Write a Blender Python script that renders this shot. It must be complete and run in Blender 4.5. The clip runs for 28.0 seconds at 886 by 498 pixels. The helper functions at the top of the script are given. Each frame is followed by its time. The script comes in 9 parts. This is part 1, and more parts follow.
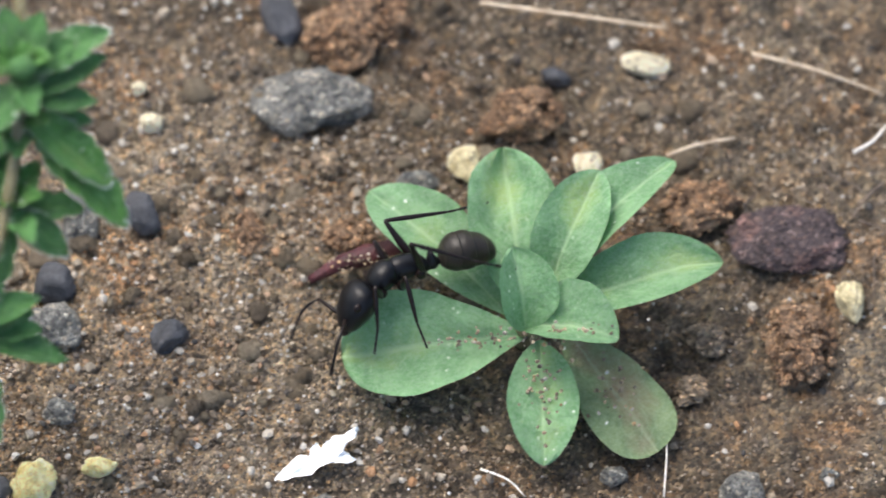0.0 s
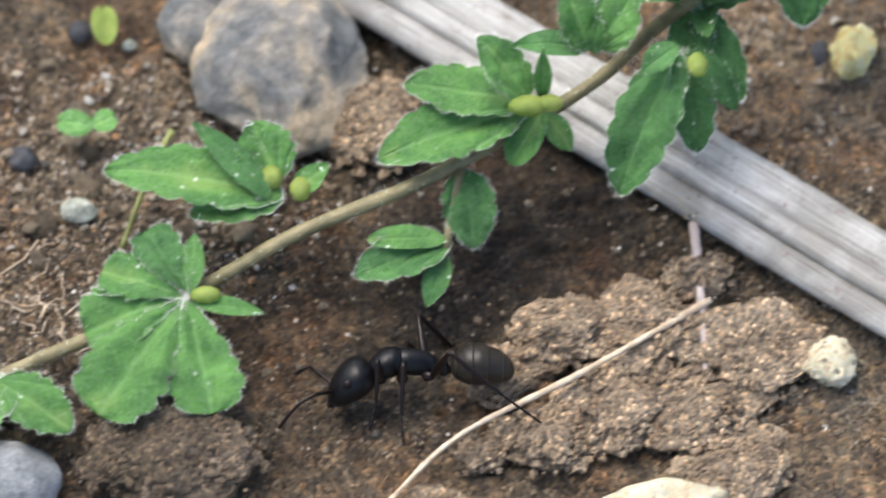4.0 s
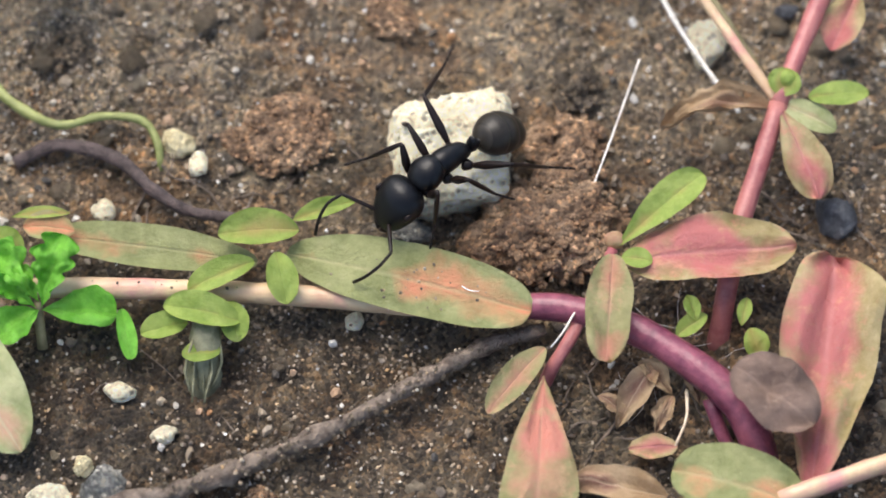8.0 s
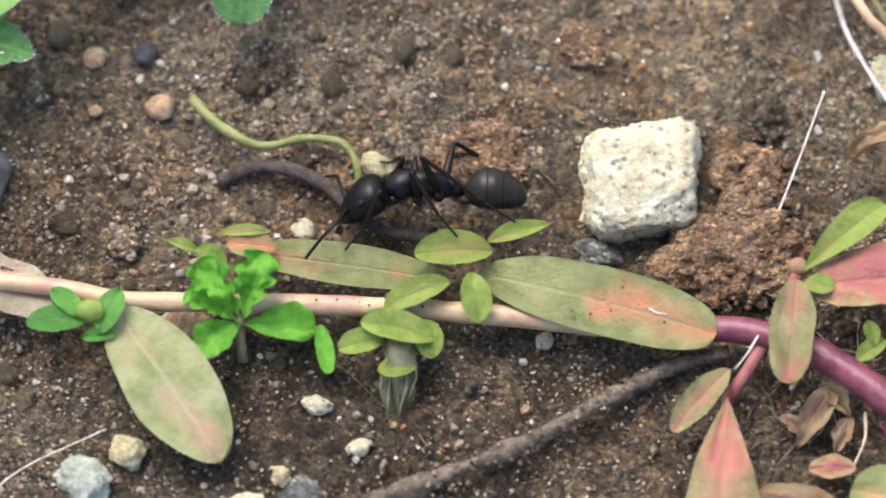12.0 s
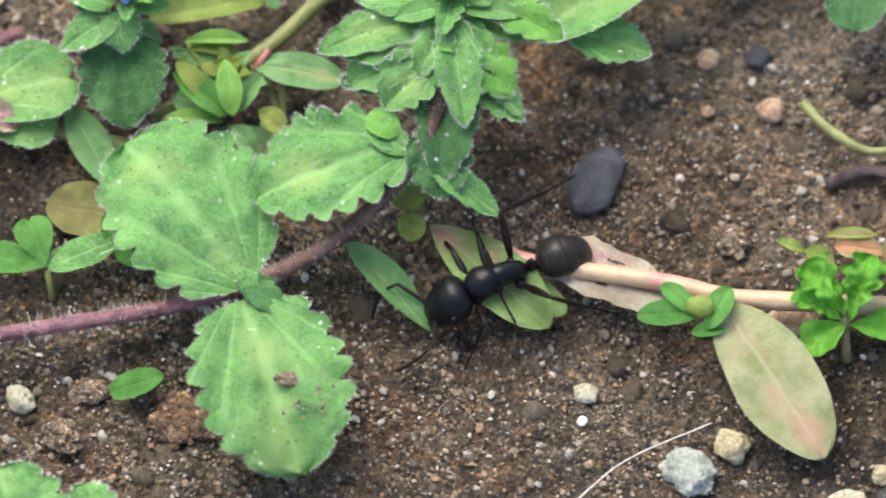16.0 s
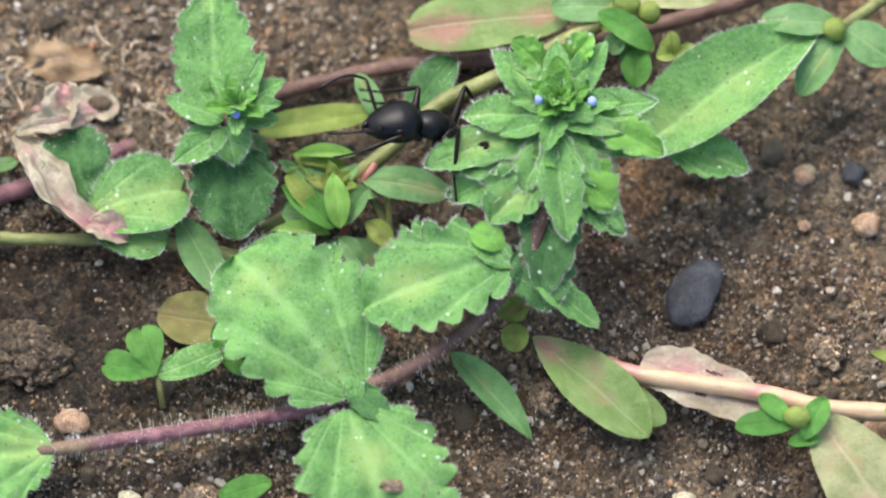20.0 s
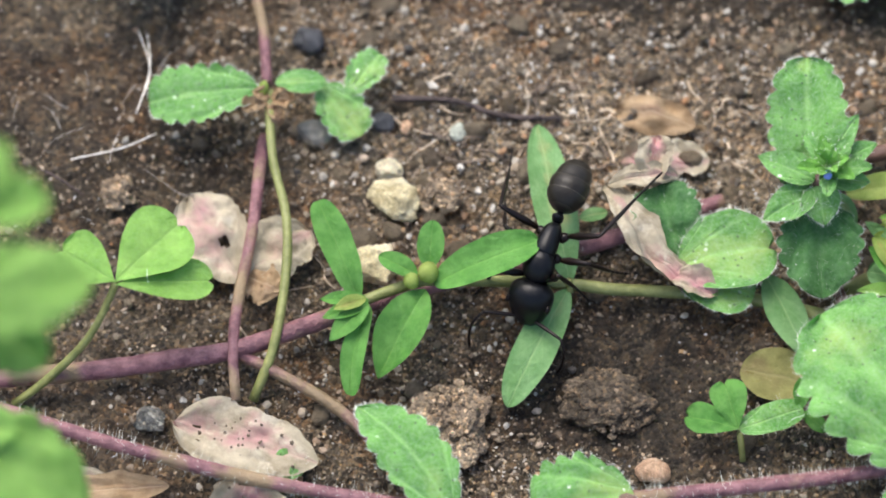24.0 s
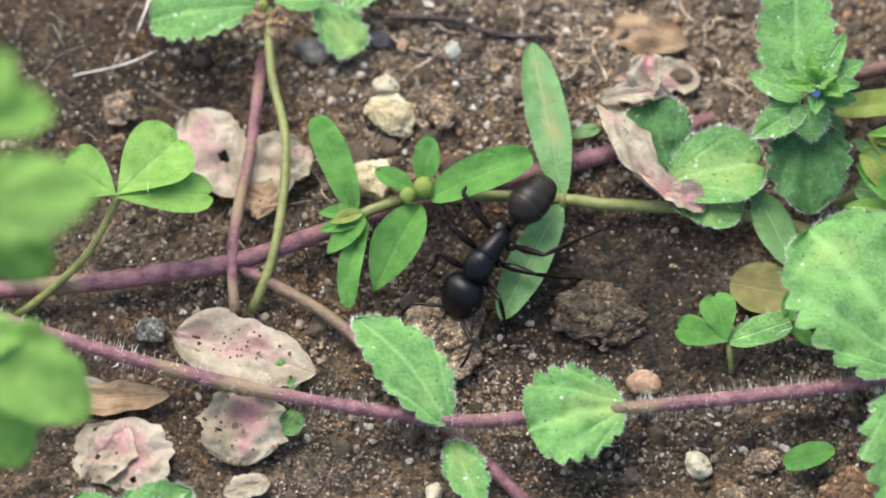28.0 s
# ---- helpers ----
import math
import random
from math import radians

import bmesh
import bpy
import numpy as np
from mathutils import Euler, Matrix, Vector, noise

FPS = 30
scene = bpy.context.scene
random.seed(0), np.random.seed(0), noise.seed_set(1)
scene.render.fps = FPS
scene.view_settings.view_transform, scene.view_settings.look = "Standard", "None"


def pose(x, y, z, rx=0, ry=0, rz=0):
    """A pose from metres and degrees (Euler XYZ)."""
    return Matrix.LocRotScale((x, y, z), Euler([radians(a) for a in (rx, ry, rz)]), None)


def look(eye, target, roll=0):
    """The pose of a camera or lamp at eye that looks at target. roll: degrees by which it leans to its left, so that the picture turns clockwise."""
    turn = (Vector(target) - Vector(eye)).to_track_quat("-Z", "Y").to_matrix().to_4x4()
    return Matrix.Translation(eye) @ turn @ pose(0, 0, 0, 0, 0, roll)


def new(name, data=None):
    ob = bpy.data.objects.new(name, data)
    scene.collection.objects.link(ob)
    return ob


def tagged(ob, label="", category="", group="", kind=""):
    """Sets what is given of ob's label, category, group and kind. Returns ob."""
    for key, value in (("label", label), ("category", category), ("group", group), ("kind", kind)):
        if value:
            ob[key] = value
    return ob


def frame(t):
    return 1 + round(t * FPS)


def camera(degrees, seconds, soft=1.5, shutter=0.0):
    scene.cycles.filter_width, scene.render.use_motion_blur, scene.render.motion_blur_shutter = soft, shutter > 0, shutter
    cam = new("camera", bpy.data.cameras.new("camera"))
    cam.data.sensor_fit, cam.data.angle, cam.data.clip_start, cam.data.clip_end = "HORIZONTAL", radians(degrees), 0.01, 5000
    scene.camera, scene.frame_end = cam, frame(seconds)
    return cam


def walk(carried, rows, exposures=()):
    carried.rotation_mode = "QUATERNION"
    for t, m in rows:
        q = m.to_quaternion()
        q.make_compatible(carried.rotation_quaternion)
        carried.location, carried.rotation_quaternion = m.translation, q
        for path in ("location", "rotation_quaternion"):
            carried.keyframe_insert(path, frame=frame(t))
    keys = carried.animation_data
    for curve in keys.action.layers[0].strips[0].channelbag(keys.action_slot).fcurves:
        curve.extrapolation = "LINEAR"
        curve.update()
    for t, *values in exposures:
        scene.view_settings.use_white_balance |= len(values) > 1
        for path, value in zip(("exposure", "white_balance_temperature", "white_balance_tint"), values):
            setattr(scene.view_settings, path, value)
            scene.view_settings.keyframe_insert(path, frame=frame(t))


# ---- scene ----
from mathutils import Quaternion

# A macro shot of a black ant that crosses bare soil, stones and creeping weeds.
# All shapes below are given in millimetres and brought to metres when they become meshes.
PATH = [
    (0.0, (-0.04430, -0.26198, 0.52487), (-0.00000, -0.00000, 0.0), 2.64),
    (0.5, (-0.04711, -0.26144, 0.52244), (-0.00549, -0.00115, 0.0), 2.66),
    (1.0, (-0.04921, -0.26134, 0.51843), (-0.00950, -0.00459, 0.0), 2.52),
    (1.5, (-0.05053, -0.26211, 0.51497), (-0.01199, -0.00924, 0.0), 2.43),
    (2.0, (-0.05177, -0.26269, 0.51180), (-0.01431, -0.01329, 0.0), 2.51),
    (2.5, (-0.05394, -0.26284, 0.50978), (-0.01854, -0.01543, 0.0), 2.35),
    (3.0, (-0.05785, -0.26219, 0.50720), (-0.02624, -0.01651, 0.0), 2.12),
    (3.5, (-0.06331, -0.26221, 0.50482), (-0.03701, -0.01874, 0.0), 1.91),
    (4.0, (-0.06919, -0.26311, 0.50196), (-0.04859, -0.02314, 0.0), 1.47),
    (4.5, (-0.07413, -0.26401, 0.49823), (-0.05835, -0.02838, 0.0), 1.13),
    (6.5, (-0.08854, -0.28290, 0.50132), (-0.08705, -0.06357, 0.0), 2.24),
    (7.0, (-0.08832, -0.28519, 0.49789), (-0.08659, -0.07155, 0.0), 2.24),
    (7.5, (-0.08820, -0.28590, 0.49516), (-0.08634, -0.07563, 0.0), 2.28),
    (8.0, (-0.08815, -0.28681, 0.49674), (-0.08625, -0.07600, 0.0), 2.31),
    (8.5, (-0.08817, -0.28728, 0.49855), (-0.08629, -0.07523, 0.0), 2.32),
    (9.0, (-0.08828, -0.28819, 0.50085), (-0.08652, -0.07489, 0.0), 2.39),
    (9.5, (-0.08844, -0.28927, 0.50281), (-0.08684, -0.07523, 0.0), 2.42),
    (10.0, (-0.08863, -0.29043, 0.50455), (-0.08721, -0.07595, 0.0), 2.40),
    (10.5, (-0.08896, -0.29142, 0.50611), (-0.08789, -0.07648, 0.0), 2.34),
    (11.0, (-0.08974, -0.29242, 0.50817), (-0.08947, -0.07655, 0.0), 2.28),
    (11.5, (-0.09118, -0.29339, 0.51073), (-0.09239, -0.07609, 0.0), 2.19),
    (12.0, (-0.09328, -0.29412, 0.51324), (-0.09665, -0.07517, 0.0), 1.99),
    (12.5, (-0.09567, -0.29482, 0.51587), (-0.10151, -0.07409, 0.0), 1.73),
    (14.5, (-0.10305, -0.29648, 0.51930), (-0.11648, -0.07420, 0.0), 0.43),
    (15.0, (-0.10497, -0.29795, 0.52082), (-0.12038, -0.07577, 0.0), 0.33),
    (15.5, (-0.10737, -0.29916, 0.52213), (-0.12526, -0.07699, 0.0), 0.14),
    (16.0, (-0.10989, -0.30056, 0.52442), (-0.13037, -0.07768, 0.0), -0.02),
    (16.5, (-0.11198, -0.30161, 0.52609), (-0.13463, -0.07821, 0.0), -0.30),
    (17.0, (-0.11321, -0.30269, 0.52777), (-0.13712, -0.07882, 0.0), -0.49),
    (17.5, (-0.11362, -0.30370, 0.52927), (-0.13796, -0.07946, 0.0), -0.56),
    (18.0, (-0.11360, -0.30494, 0.53150), (-0.13793, -0.07987, 0.0), -0.53),
    (18.5, (-0.11348, -0.30591, 0.53352), (-0.13769, -0.07993, 0.0), -0.45),
    (19.0, (-0.11329, -0.30642, 0.53548), (-0.13728, -0.07910, 0.0), -0.39),
    (19.5, (-0.11305, -0.30503, 0.53544), (-0.13675, -0.07626, 0.0), -0.35),
    (20.0, (-0.11316, -0.30354, 0.53737), (-0.13688, -0.07136, 0.0), -0.30),
    (20.5, (-0.11429, -0.30285, 0.54128), (-0.13907, -0.06622, 0.0), -0.12),
    (21.0, (-0.11665, -0.30200, 0.54350), (-0.14376, -0.06236, 0.0), -0.18),
    (21.5, (-0.12025, -0.30101, 0.54414), (-0.15094, -0.05974, 0.0), -0.61),
    (22.0, (-0.12408, -0.30185, 0.54571), (-0.15865, -0.05993, 0.0), -0.71),
    (22.5, (-0.12717, -0.30270, 0.54363), (-0.16493, -0.06363, 0.0), -0.63),
    (24.5, (-0.13036, -0.30901, 0.54683), (-0.17161, -0.07345, 0.0), -1.51),
    (25.0, (-0.13032, -0.30989, 0.54804), (-0.17154, -0.07412, 0.0), -1.41),
    (25.5, (-0.13018, -0.31057, 0.54883), (-0.17128, -0.07474, 0.0), -1.38),
    (26.0, (-0.12994, -0.31131, 0.55003), (-0.17081, -0.07510, 0.0), -1.34),
    (26.5, (-0.12972, -0.31200, 0.55140), (-0.17037, -0.07521, 0.0), -1.32),
    (27.0, (-0.12957, -0.31283, 0.55289), (-0.17007, -0.07549, 0.0), -1.24),
    (27.5, (-0.12951, -0.31375, 0.55406), (-0.16996, -0.07626, 0.0), -1.22),
    (28.0, (-0.12953, -0.31472, 0.55498), (-0.17005, -0.07737, 0.0), -1.13),
]
cam = camera(5.0, 28.0, soft=1.8, shutter=0.25)
walk(cam, [(t, look(eye, aim, roll)) for t, eye, aim, roll in PATH])

# ---- light: a bright overcast sky ----
world = bpy.data.worlds.new("overcast_sky")
scene.world = world
world.use_nodes = True
sky = world.node_tree.nodes.new("ShaderNodeTexSky")
sky.sky_type, sky.sun_disc = "NISHITA", False
sky.sun_elevation, sky.sun_rotation = radians(58), radians(-35)
sky.air_density, sky.dust_density = 1.0, 4.0
back = world.node_tree.nodes["Background"]
world.node_tree.links.new(sky.outputs[0], back.inputs[0])
back.inputs[1].default_value = 0.12
sun = new("sun", bpy.data.lights.new("sun", "SUN"))
sun.data.energy, sun.data.angle, sun.data.color = 1.15, radians(38), (1.0, 0.97, 0.92)
sun.matrix_world = look((-0.5, 0.75, 1.5), (0, 0, 0))
scene.view_settings.exposure = 1.0


# ---- materials ----
def graph(name):
    m = bpy.data.materials.new(name)
    m.use_nodes = True
    nt = m.node_tree
    return m, nt, nt.nodes["Principled BSDF"], nt.nodes["Material Output"]


def add(nt, kind, props=None, **ins):
    n = nt.nodes.new(kind)
    for k, v in (props or {}).items():
        if k == "operation":
            n.operation = v
        elif k == "blend":
            n.data_type, n.blend_type = "RGBA", v
        elif k == "feature":
            n.feature = v
    for k, v in ins.items():
        key = int(k[1:]) if k[0] == "i" and k[1:].isdigit() else k.replace("_", " ")
        sock = n.inputs[key]
        if isinstance(v, bpy.types.NodeSocket):
            nt.links.new(v, sock)
        else:
            sock.default_value = v
    return n


def coords(nt):
    """Object coordinates in millimetres."""
    tc = nt.nodes.new("ShaderNodeTexCoord")
    n = add(nt, "ShaderNodeVectorMath", {"operation": "SCALE"}, i0=tc.outputs["Object"])
    n.inputs["Scale"].default_value = 1000
    return n.outputs[0], tc


def fuzz(nt, vec, scale, detail=4.0, rough=0.6, distort=0.0):
    return add(nt, "ShaderNodeTexNoise", None, Vector=vec, Scale=scale, Detail=detail, Roughness=rough, Distortion=distort).outputs[0]


def ramp(nt, fac, stops):
    n = add(nt, "ShaderNodeValToRGB", None, Fac=fac)
    r = n.color_ramp
    while len(r.elements) < len(stops):
        r.elements.new(0.5)
    for e, (p, c) in zip(r.elements, stops):
        e.position, e.color = p, (*c, 1) if len(c) == 3 else c
    return n.outputs[0]


def mix(nt, fac, a, b, blend="MIX"):
    n = add(nt, "ShaderNodeMix", {"blend": blend})
    for s, v in ((n.inputs[0], fac), (n.inputs[6], a), (n.inputs[7], b)):
        if isinstance(v, bpy.types.NodeSocket):
            nt.links.new(v, s)
        else:
            s.default_value = (*v, 1) if isinstance(v, tuple) else v
    return n.outputs[2]


def calc(nt, op, a, b=0.0):
    return add(nt, "ShaderNodeMath", {"operation": op}, i0=a, i1=b).outputs[0]


def bump(nt, bsdf, height, dist, strength=0.8):
    b = add(nt, "ShaderNodeBump", None, Height=height, Strength=strength, Distance=dist * 0.001)
    nt.links.new(b.outputs[0], bsdf.inputs["Normal"])


def wear(nt, col, vec, amount=0.5):
    """Brightness that varies a little from thing to thing and from place to place."""
    info = nt.nodes.new("ShaderNodeObjectInfo")
    v = calc(nt, "MULTIPLY_ADD", info.outputs["Random"], 0.35 * amount)
    n = calc(nt, "ADD", v, calc(nt, "MULTIPLY", fuzz(nt, vec, 0.9), 0.6 * amount))
    f = calc(nt, "ADD", n, 1.0 - 0.47 * amount)
    return add(nt, "ShaderNodeVectorMath", {"operation": "MULTIPLY"}, i0=col, i1=add(nt, "ShaderNodeCombineXYZ", None, i0=f, i1=f, i2=f).outputs[0]).outputs[0]


def soil_material():
    m, nt, b, out = graph("moist_sandy_soil")
    v, tc = coords(nt)
    big = fuzz(nt, v, 0.05, 5)
    col = ramp(nt, big, [(0.3, (0.148, 0.113, 0.078)), (0.5, (0.208, 0.167, 0.12)), (0.68, (0.29, 0.243, 0.182))])
    rust = ramp(nt, fuzz(nt, v, 0.13, 5, 0.6), [(0.36, (0.86, 0.92, 0.98)), (0.5, (1, 1, 1)), (0.66, (1.3, 0.86, 0.56))])
    col = mix(nt, 0.55, col, rust, "MULTIPLY")
    mid = ramp(nt, fuzz(nt, v, 0.5, 7, 0.75), [(0.34, (0.42, 0.4, 0.38)), (0.52, (1, 1, 1)), (0.72, (1.55, 1.5, 1.4))])
    col = mix(nt, 0.9, col, mid, "MULTIPLY")
    hue = add(nt, "ShaderNodeTexVoronoi", None, Vector=add(nt, "ShaderNodeVectorMath", {"operation": "ADD"}, i0=v, i1=add(nt, "ShaderNodeTexNoise", None, Vector=v, Scale=0.9, Detail=3.0).outputs["Color"]).outputs[0], Scale=1.3, Randomness=1.0)
    col = mix(nt, 0.6, col, ramp(nt, add(nt, "ShaderNodeSeparateXYZ", None, Vector=hue.outputs["Color"]).outputs[1], [(0.1, (0.62, 0.6, 0.58)), (0.3, (0.95, 0.95, 0.95)), (0.6, (1.05, 1.05, 0.98)), (0.78, (1.36, 1.11, 0.82)), (0.92, (1.5, 1.47, 1.38))]), "MULTIPLY")
    vor = add(nt, "ShaderNodeTexVoronoi", None, Vector=v, Scale=4.2, Randomness=1.0)
    speck = ramp(nt, add(nt, "ShaderNodeSeparateXYZ", None, Vector=vor.outputs["Color"]).outputs[0], [(0.1, (0.35, 0.33, 0.32)), (0.4, (0.9, 0.9, 0.9)), (0.75, (1.2, 1.12, 1.0)), (0.9, (1.8, 1.55, 1.2)), (0.97, (2.4, 2.3, 2.1))])
    col = mix(nt, 0.8, col, speck, "MULTIPLY")
    # the soil colour gets darker or lighter from place to place
    damp_or_tone = add(nt, "ShaderNodeAttribute")
    damp_or_tone.attribute_name = "soil_tone"
    edge = calc(nt, "MULTIPLY", calc(nt, "ADD", damp_or_tone.outputs["Fac"], calc(nt, "MULTIPLY", calc(nt, "SUBTRACT", fuzz(nt, v, 0.25, 5), 0.5), 0.4)), 0.6)
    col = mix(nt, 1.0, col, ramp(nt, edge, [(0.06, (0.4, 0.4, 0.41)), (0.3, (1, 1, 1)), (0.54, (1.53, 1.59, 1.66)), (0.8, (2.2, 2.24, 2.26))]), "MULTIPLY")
    nt.links.new(col, b.inputs["Base Color"])
    nt.links.new(ramp(nt, fuzz(nt, v, 2.3, 5), [(0.35, (0.28, 0.28, 0.28)), (0.55, (0.85, 0.85, 0.85))]), b.inputs["Roughness"])
    h = calc(nt, "ADD", calc(nt, "MULTIPLY", fuzz(nt, v, 1.4, 9, 0.78), 1.2), calc(nt, "MULTIPLY", vor.outputs["Distance"], -0.45))
    bump(nt, b, h, 0.8, 1.0)
    return m


def grain_material(name, stops, clear=0.0):
    m, nt, b, out = graph(name)
    v, tc = coords(nt)
    geo = nt.nodes.new("ShaderNodeNewGeometry")
    col = ramp(nt, geo.outputs["Random Per Island"], stops)
    col = mix(nt, 0.5, col, ramp(nt, fuzz(nt, v, 3.0), [(0.3, (0.5, 0.5, 0.5)), (0.7, (1.4, 1.4, 1.4))]), "MULTIPLY")
    nt.links.new(col, b.inputs["Base Color"])
    shine = ramp(nt, add(nt, "ShaderNodeTexWhiteNoise", None, Vector=add(nt, "ShaderNodeCombineXYZ", None, i0=geo.outputs["Random Per Island"], i1=0.3, i2=0.7).outputs[0]).outputs[0], [(0.2, (0.14, 0.14, 0.14)), (0.6, (0.6, 0.6, 0.6))])
    nt.links.new(shine, b.inputs["Roughness"])
    if clear:
        bump(nt, b, fuzz(nt, v, 3.5, 7, 0.75), clear, 1.0)
    return m


def stone_material(name, c1, c2, c3, scale=0.5, rough=0.75, relief=0.25, pits=0.0, sharp=0.17, gritty=False):
    m, nt, b, out = graph(name)
    v, tc = coords(nt)
    col = ramp(nt, fuzz(nt, v, scale, 6, 0.65, 0.3), [(0.5 - sharp, c1), (0.5, c2), (0.5 + sharp, c3)])
    col = mix(nt, 0.5, col, ramp(nt, fuzz(nt, v, scale * 9, 3), [(0.32, (0.5, 0.5, 0.5)), (0.5, (1, 1, 1)), (0.72, (1.6, 1.6, 1.6))]), "MULTIPLY")
    h = fuzz(nt, v, scale * 5, 8, 0.7)
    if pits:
        # Each pit is darker in the base colour and lower in the bump.
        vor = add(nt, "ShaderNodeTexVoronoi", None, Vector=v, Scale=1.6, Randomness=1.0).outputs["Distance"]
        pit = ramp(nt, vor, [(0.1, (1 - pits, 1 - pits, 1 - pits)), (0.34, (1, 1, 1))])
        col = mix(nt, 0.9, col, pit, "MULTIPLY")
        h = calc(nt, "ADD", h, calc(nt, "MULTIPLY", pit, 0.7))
    if gritty:
        vor = add(nt, "ShaderNodeTexVoronoi", None, Vector=v, Scale=4.6, Randomness=1.0)
        speck = ramp(nt, add(nt, "ShaderNodeSeparateXYZ", None, Vector=vor.outputs["Color"]).outputs[0], [(0.1, (0.45, 0.43, 0.42)), (0.4, (0.9, 0.9, 0.9)), (0.8, (1.2, 1.13, 1.02)), (0.92, (1.8, 1.55, 1.25)), (0.98, (2.6, 2.5, 2.3))])
        col = mix(nt, 0.8, col, speck, "MULTIPLY")
        h = calc(nt, "ADD", h, calc(nt, "MULTIPLY", vor.outputs["Distance"], -0.4))
    nt.links.new(wear(nt, col, v, 0.6), b.inputs["Base Color"])
    b.inputs["Roughness"].default_value = rough
    bump(nt, b, h, relief * 1.8, 1.0)
    return m


def leaf_material(name, dark, light, vein, blotch=None, blotch_at=0.56, dots=0.0, fur=0.0, rough=0.42, thin=0.22, dust=0.25, palm=False, streak=None, veins=0.45):
    """A blade: u runs from stalk to tip, v across. Ribs, mottling, blotches, dust."""
    m, nt, b, out = graph(name)
    v, tc = coords(nt)
    sep = add(nt, "ShaderNodeSeparateXYZ", None, Vector=tc.outputs["UV"])
    u, w = sep.outputs[0], sep.outputs[1]
    side = calc(nt, "ABSOLUTE", calc(nt, "SUBTRACT", w, 0.5))
    col = ramp(nt, fuzz(nt, v, 0.55, 6, 0.65), [(0.35, dark), (0.65, light)])
    if blotch:
        k = ramp(nt, calc(nt, "ADD", fuzz(nt, v, 0.24, 4, 0.55), calc(nt, "MULTIPLY", calc(nt, "SUBTRACT", 0.22, side), 0.45)), [(blotch_at - 0.1, (0, 0, 0)), (blotch_at + 0.1, (1, 1, 1))])
        col = mix(nt, k, col, blotch)
    if streak:
        k = ramp(nt, fuzz(nt, v, 0.75, 5, 0.7), [(0.54, (0, 0, 0)), (0.66, (0.8, 0.8, 0.8))])
        col = mix(nt, k, col, streak)
    rib = ramp(nt, side, [(0.01, (1, 1, 1)), (0.06 if palm else 0.045, (0, 0, 0))])
    wob = calc(nt, "MULTIPLY", fuzz(nt, v, 0.8, 3), 0.16)
    if palm:
        plan = add(nt, "ShaderNodeUVMap")
        plan.uv_map = "Plan"
        ps = add(nt, "ShaderNodeSeparateXYZ", None, Vector=plan.outputs[0])
        slant = calc(nt, "DIVIDE", calc(nt, "ABSOLUTE", calc(nt, "SUBTRACT", ps.outputs[1], 0.5)), calc(nt, "ADD", ps.outputs[0], 0.08))
        wave = calc(nt, "COSINE", calc(nt, "MULTIPLY", calc(nt, "ADD", slant, calc(nt, "MULTIPLY", wob, 0.35)), 14.0))
        ribs = calc(nt, "MULTIPLY", ramp(nt, wave, [(0.72, (0, 0, 0)), (1.0, (1, 1, 1))]), ramp(nt, u, [(0.4, (0.9, 0.9, 0.9)), (0.95, (0, 0, 0))]))
    else:
        wave = calc(nt, "SINE", calc(nt, "MULTIPLY", calc(nt, "SUBTRACT", calc(nt, "ADD", u, wob), calc(nt, "MULTIPLY", side, 0.75)), 30.0))
        ribs = calc(nt, "MULTIPLY", ramp(nt, wave, [(0.88, (0, 0, 0)), (1.0, (1, 1, 1))]), ramp(nt, side, [(0.2, (0.3, 0.3, 0.3)), (0.42, (0, 0, 0))]))
    lines = calc(nt, "MAXIMUM", rib, ribs)
    col = mix(nt, calc(nt, "MULTIPLY", lines, veins), col, vein)
    if dots:
        dd = add(nt, "ShaderNodeTexVoronoi", None, Vector=v, Scale=1.7).outputs["Distance"]
        col = mix(nt, calc(nt, "MULTIPLY", ramp(nt, dd, [(0.1, (1, 1, 1)), (0.17, (0, 0, 0))]), dots), col, (0.02, 0.04, 0.015))
    if fur:
        f = ramp(nt, fuzz(nt, v, 4.5, 6, 0.8), [(0.42, (0, 0, 0)), (0.7, (1, 1, 1))])
        col = mix(nt, calc(nt, "MULTIPLY", f, fur), col, (0.43, 0.53, 0.42))
    if fur > 0.12:
        # White spots put into the leaf colour to imitate wet glints.
        glint = add(nt, "ShaderNodeTexVoronoi", None, Vector=v, Scale=0.95).outputs["Distance"]
        glint = calc(nt, "ADD", glint, calc(nt, "MULTIPLY", fuzz(nt, v, 5.0, 4, 0.7), 0.3))
        where = ramp(nt, fuzz(nt, v, 0.33, 3, 0.6), [(0.47, (0, 0, 0)), (0.6, (0.9, 0.9, 0.9))])
        spots = calc(nt, "MULTIPLY", ramp(nt, glint, [(0.23, (1, 1, 1)), (0.28, (0, 0, 0))]), where)
        col = mix(nt, spots, col, (0.78, 0.8, 0.74))
    if dust:
        g = ramp(nt, fuzz(nt, v, 2.2, 7, 0.75), [(0.6, (0, 0, 0)), (0.72, (1, 1, 1))])
        col = mix(nt, calc(nt, "MULTIPLY", g, dust), col, (0.35, 0.3, 0.22))
    col = wear(nt, col, v, 0.5)
    nt.links.new(col, b.inputs["Base Color"])
    damp_or_tone = ramp(nt, fuzz(nt, v, 0.9, 5, 0.7), [(0.6, (rough, rough, rough)), (0.68, (0.09, 0.09, 0.09))])
    nt.links.new(damp_or_tone, b.inputs["Roughness"])
    b.inputs["Specular IOR Level"].default_value = 0.5
    h = calc(nt, "ADD", calc(nt, "MULTIPLY", lines, -0.28 if palm else -0.25), calc(nt, "MULTIPLY", fuzz(nt, v, 2.6, 7, 0.7), 1.1))
    bump(nt, b, h, 0.22, 0.9)
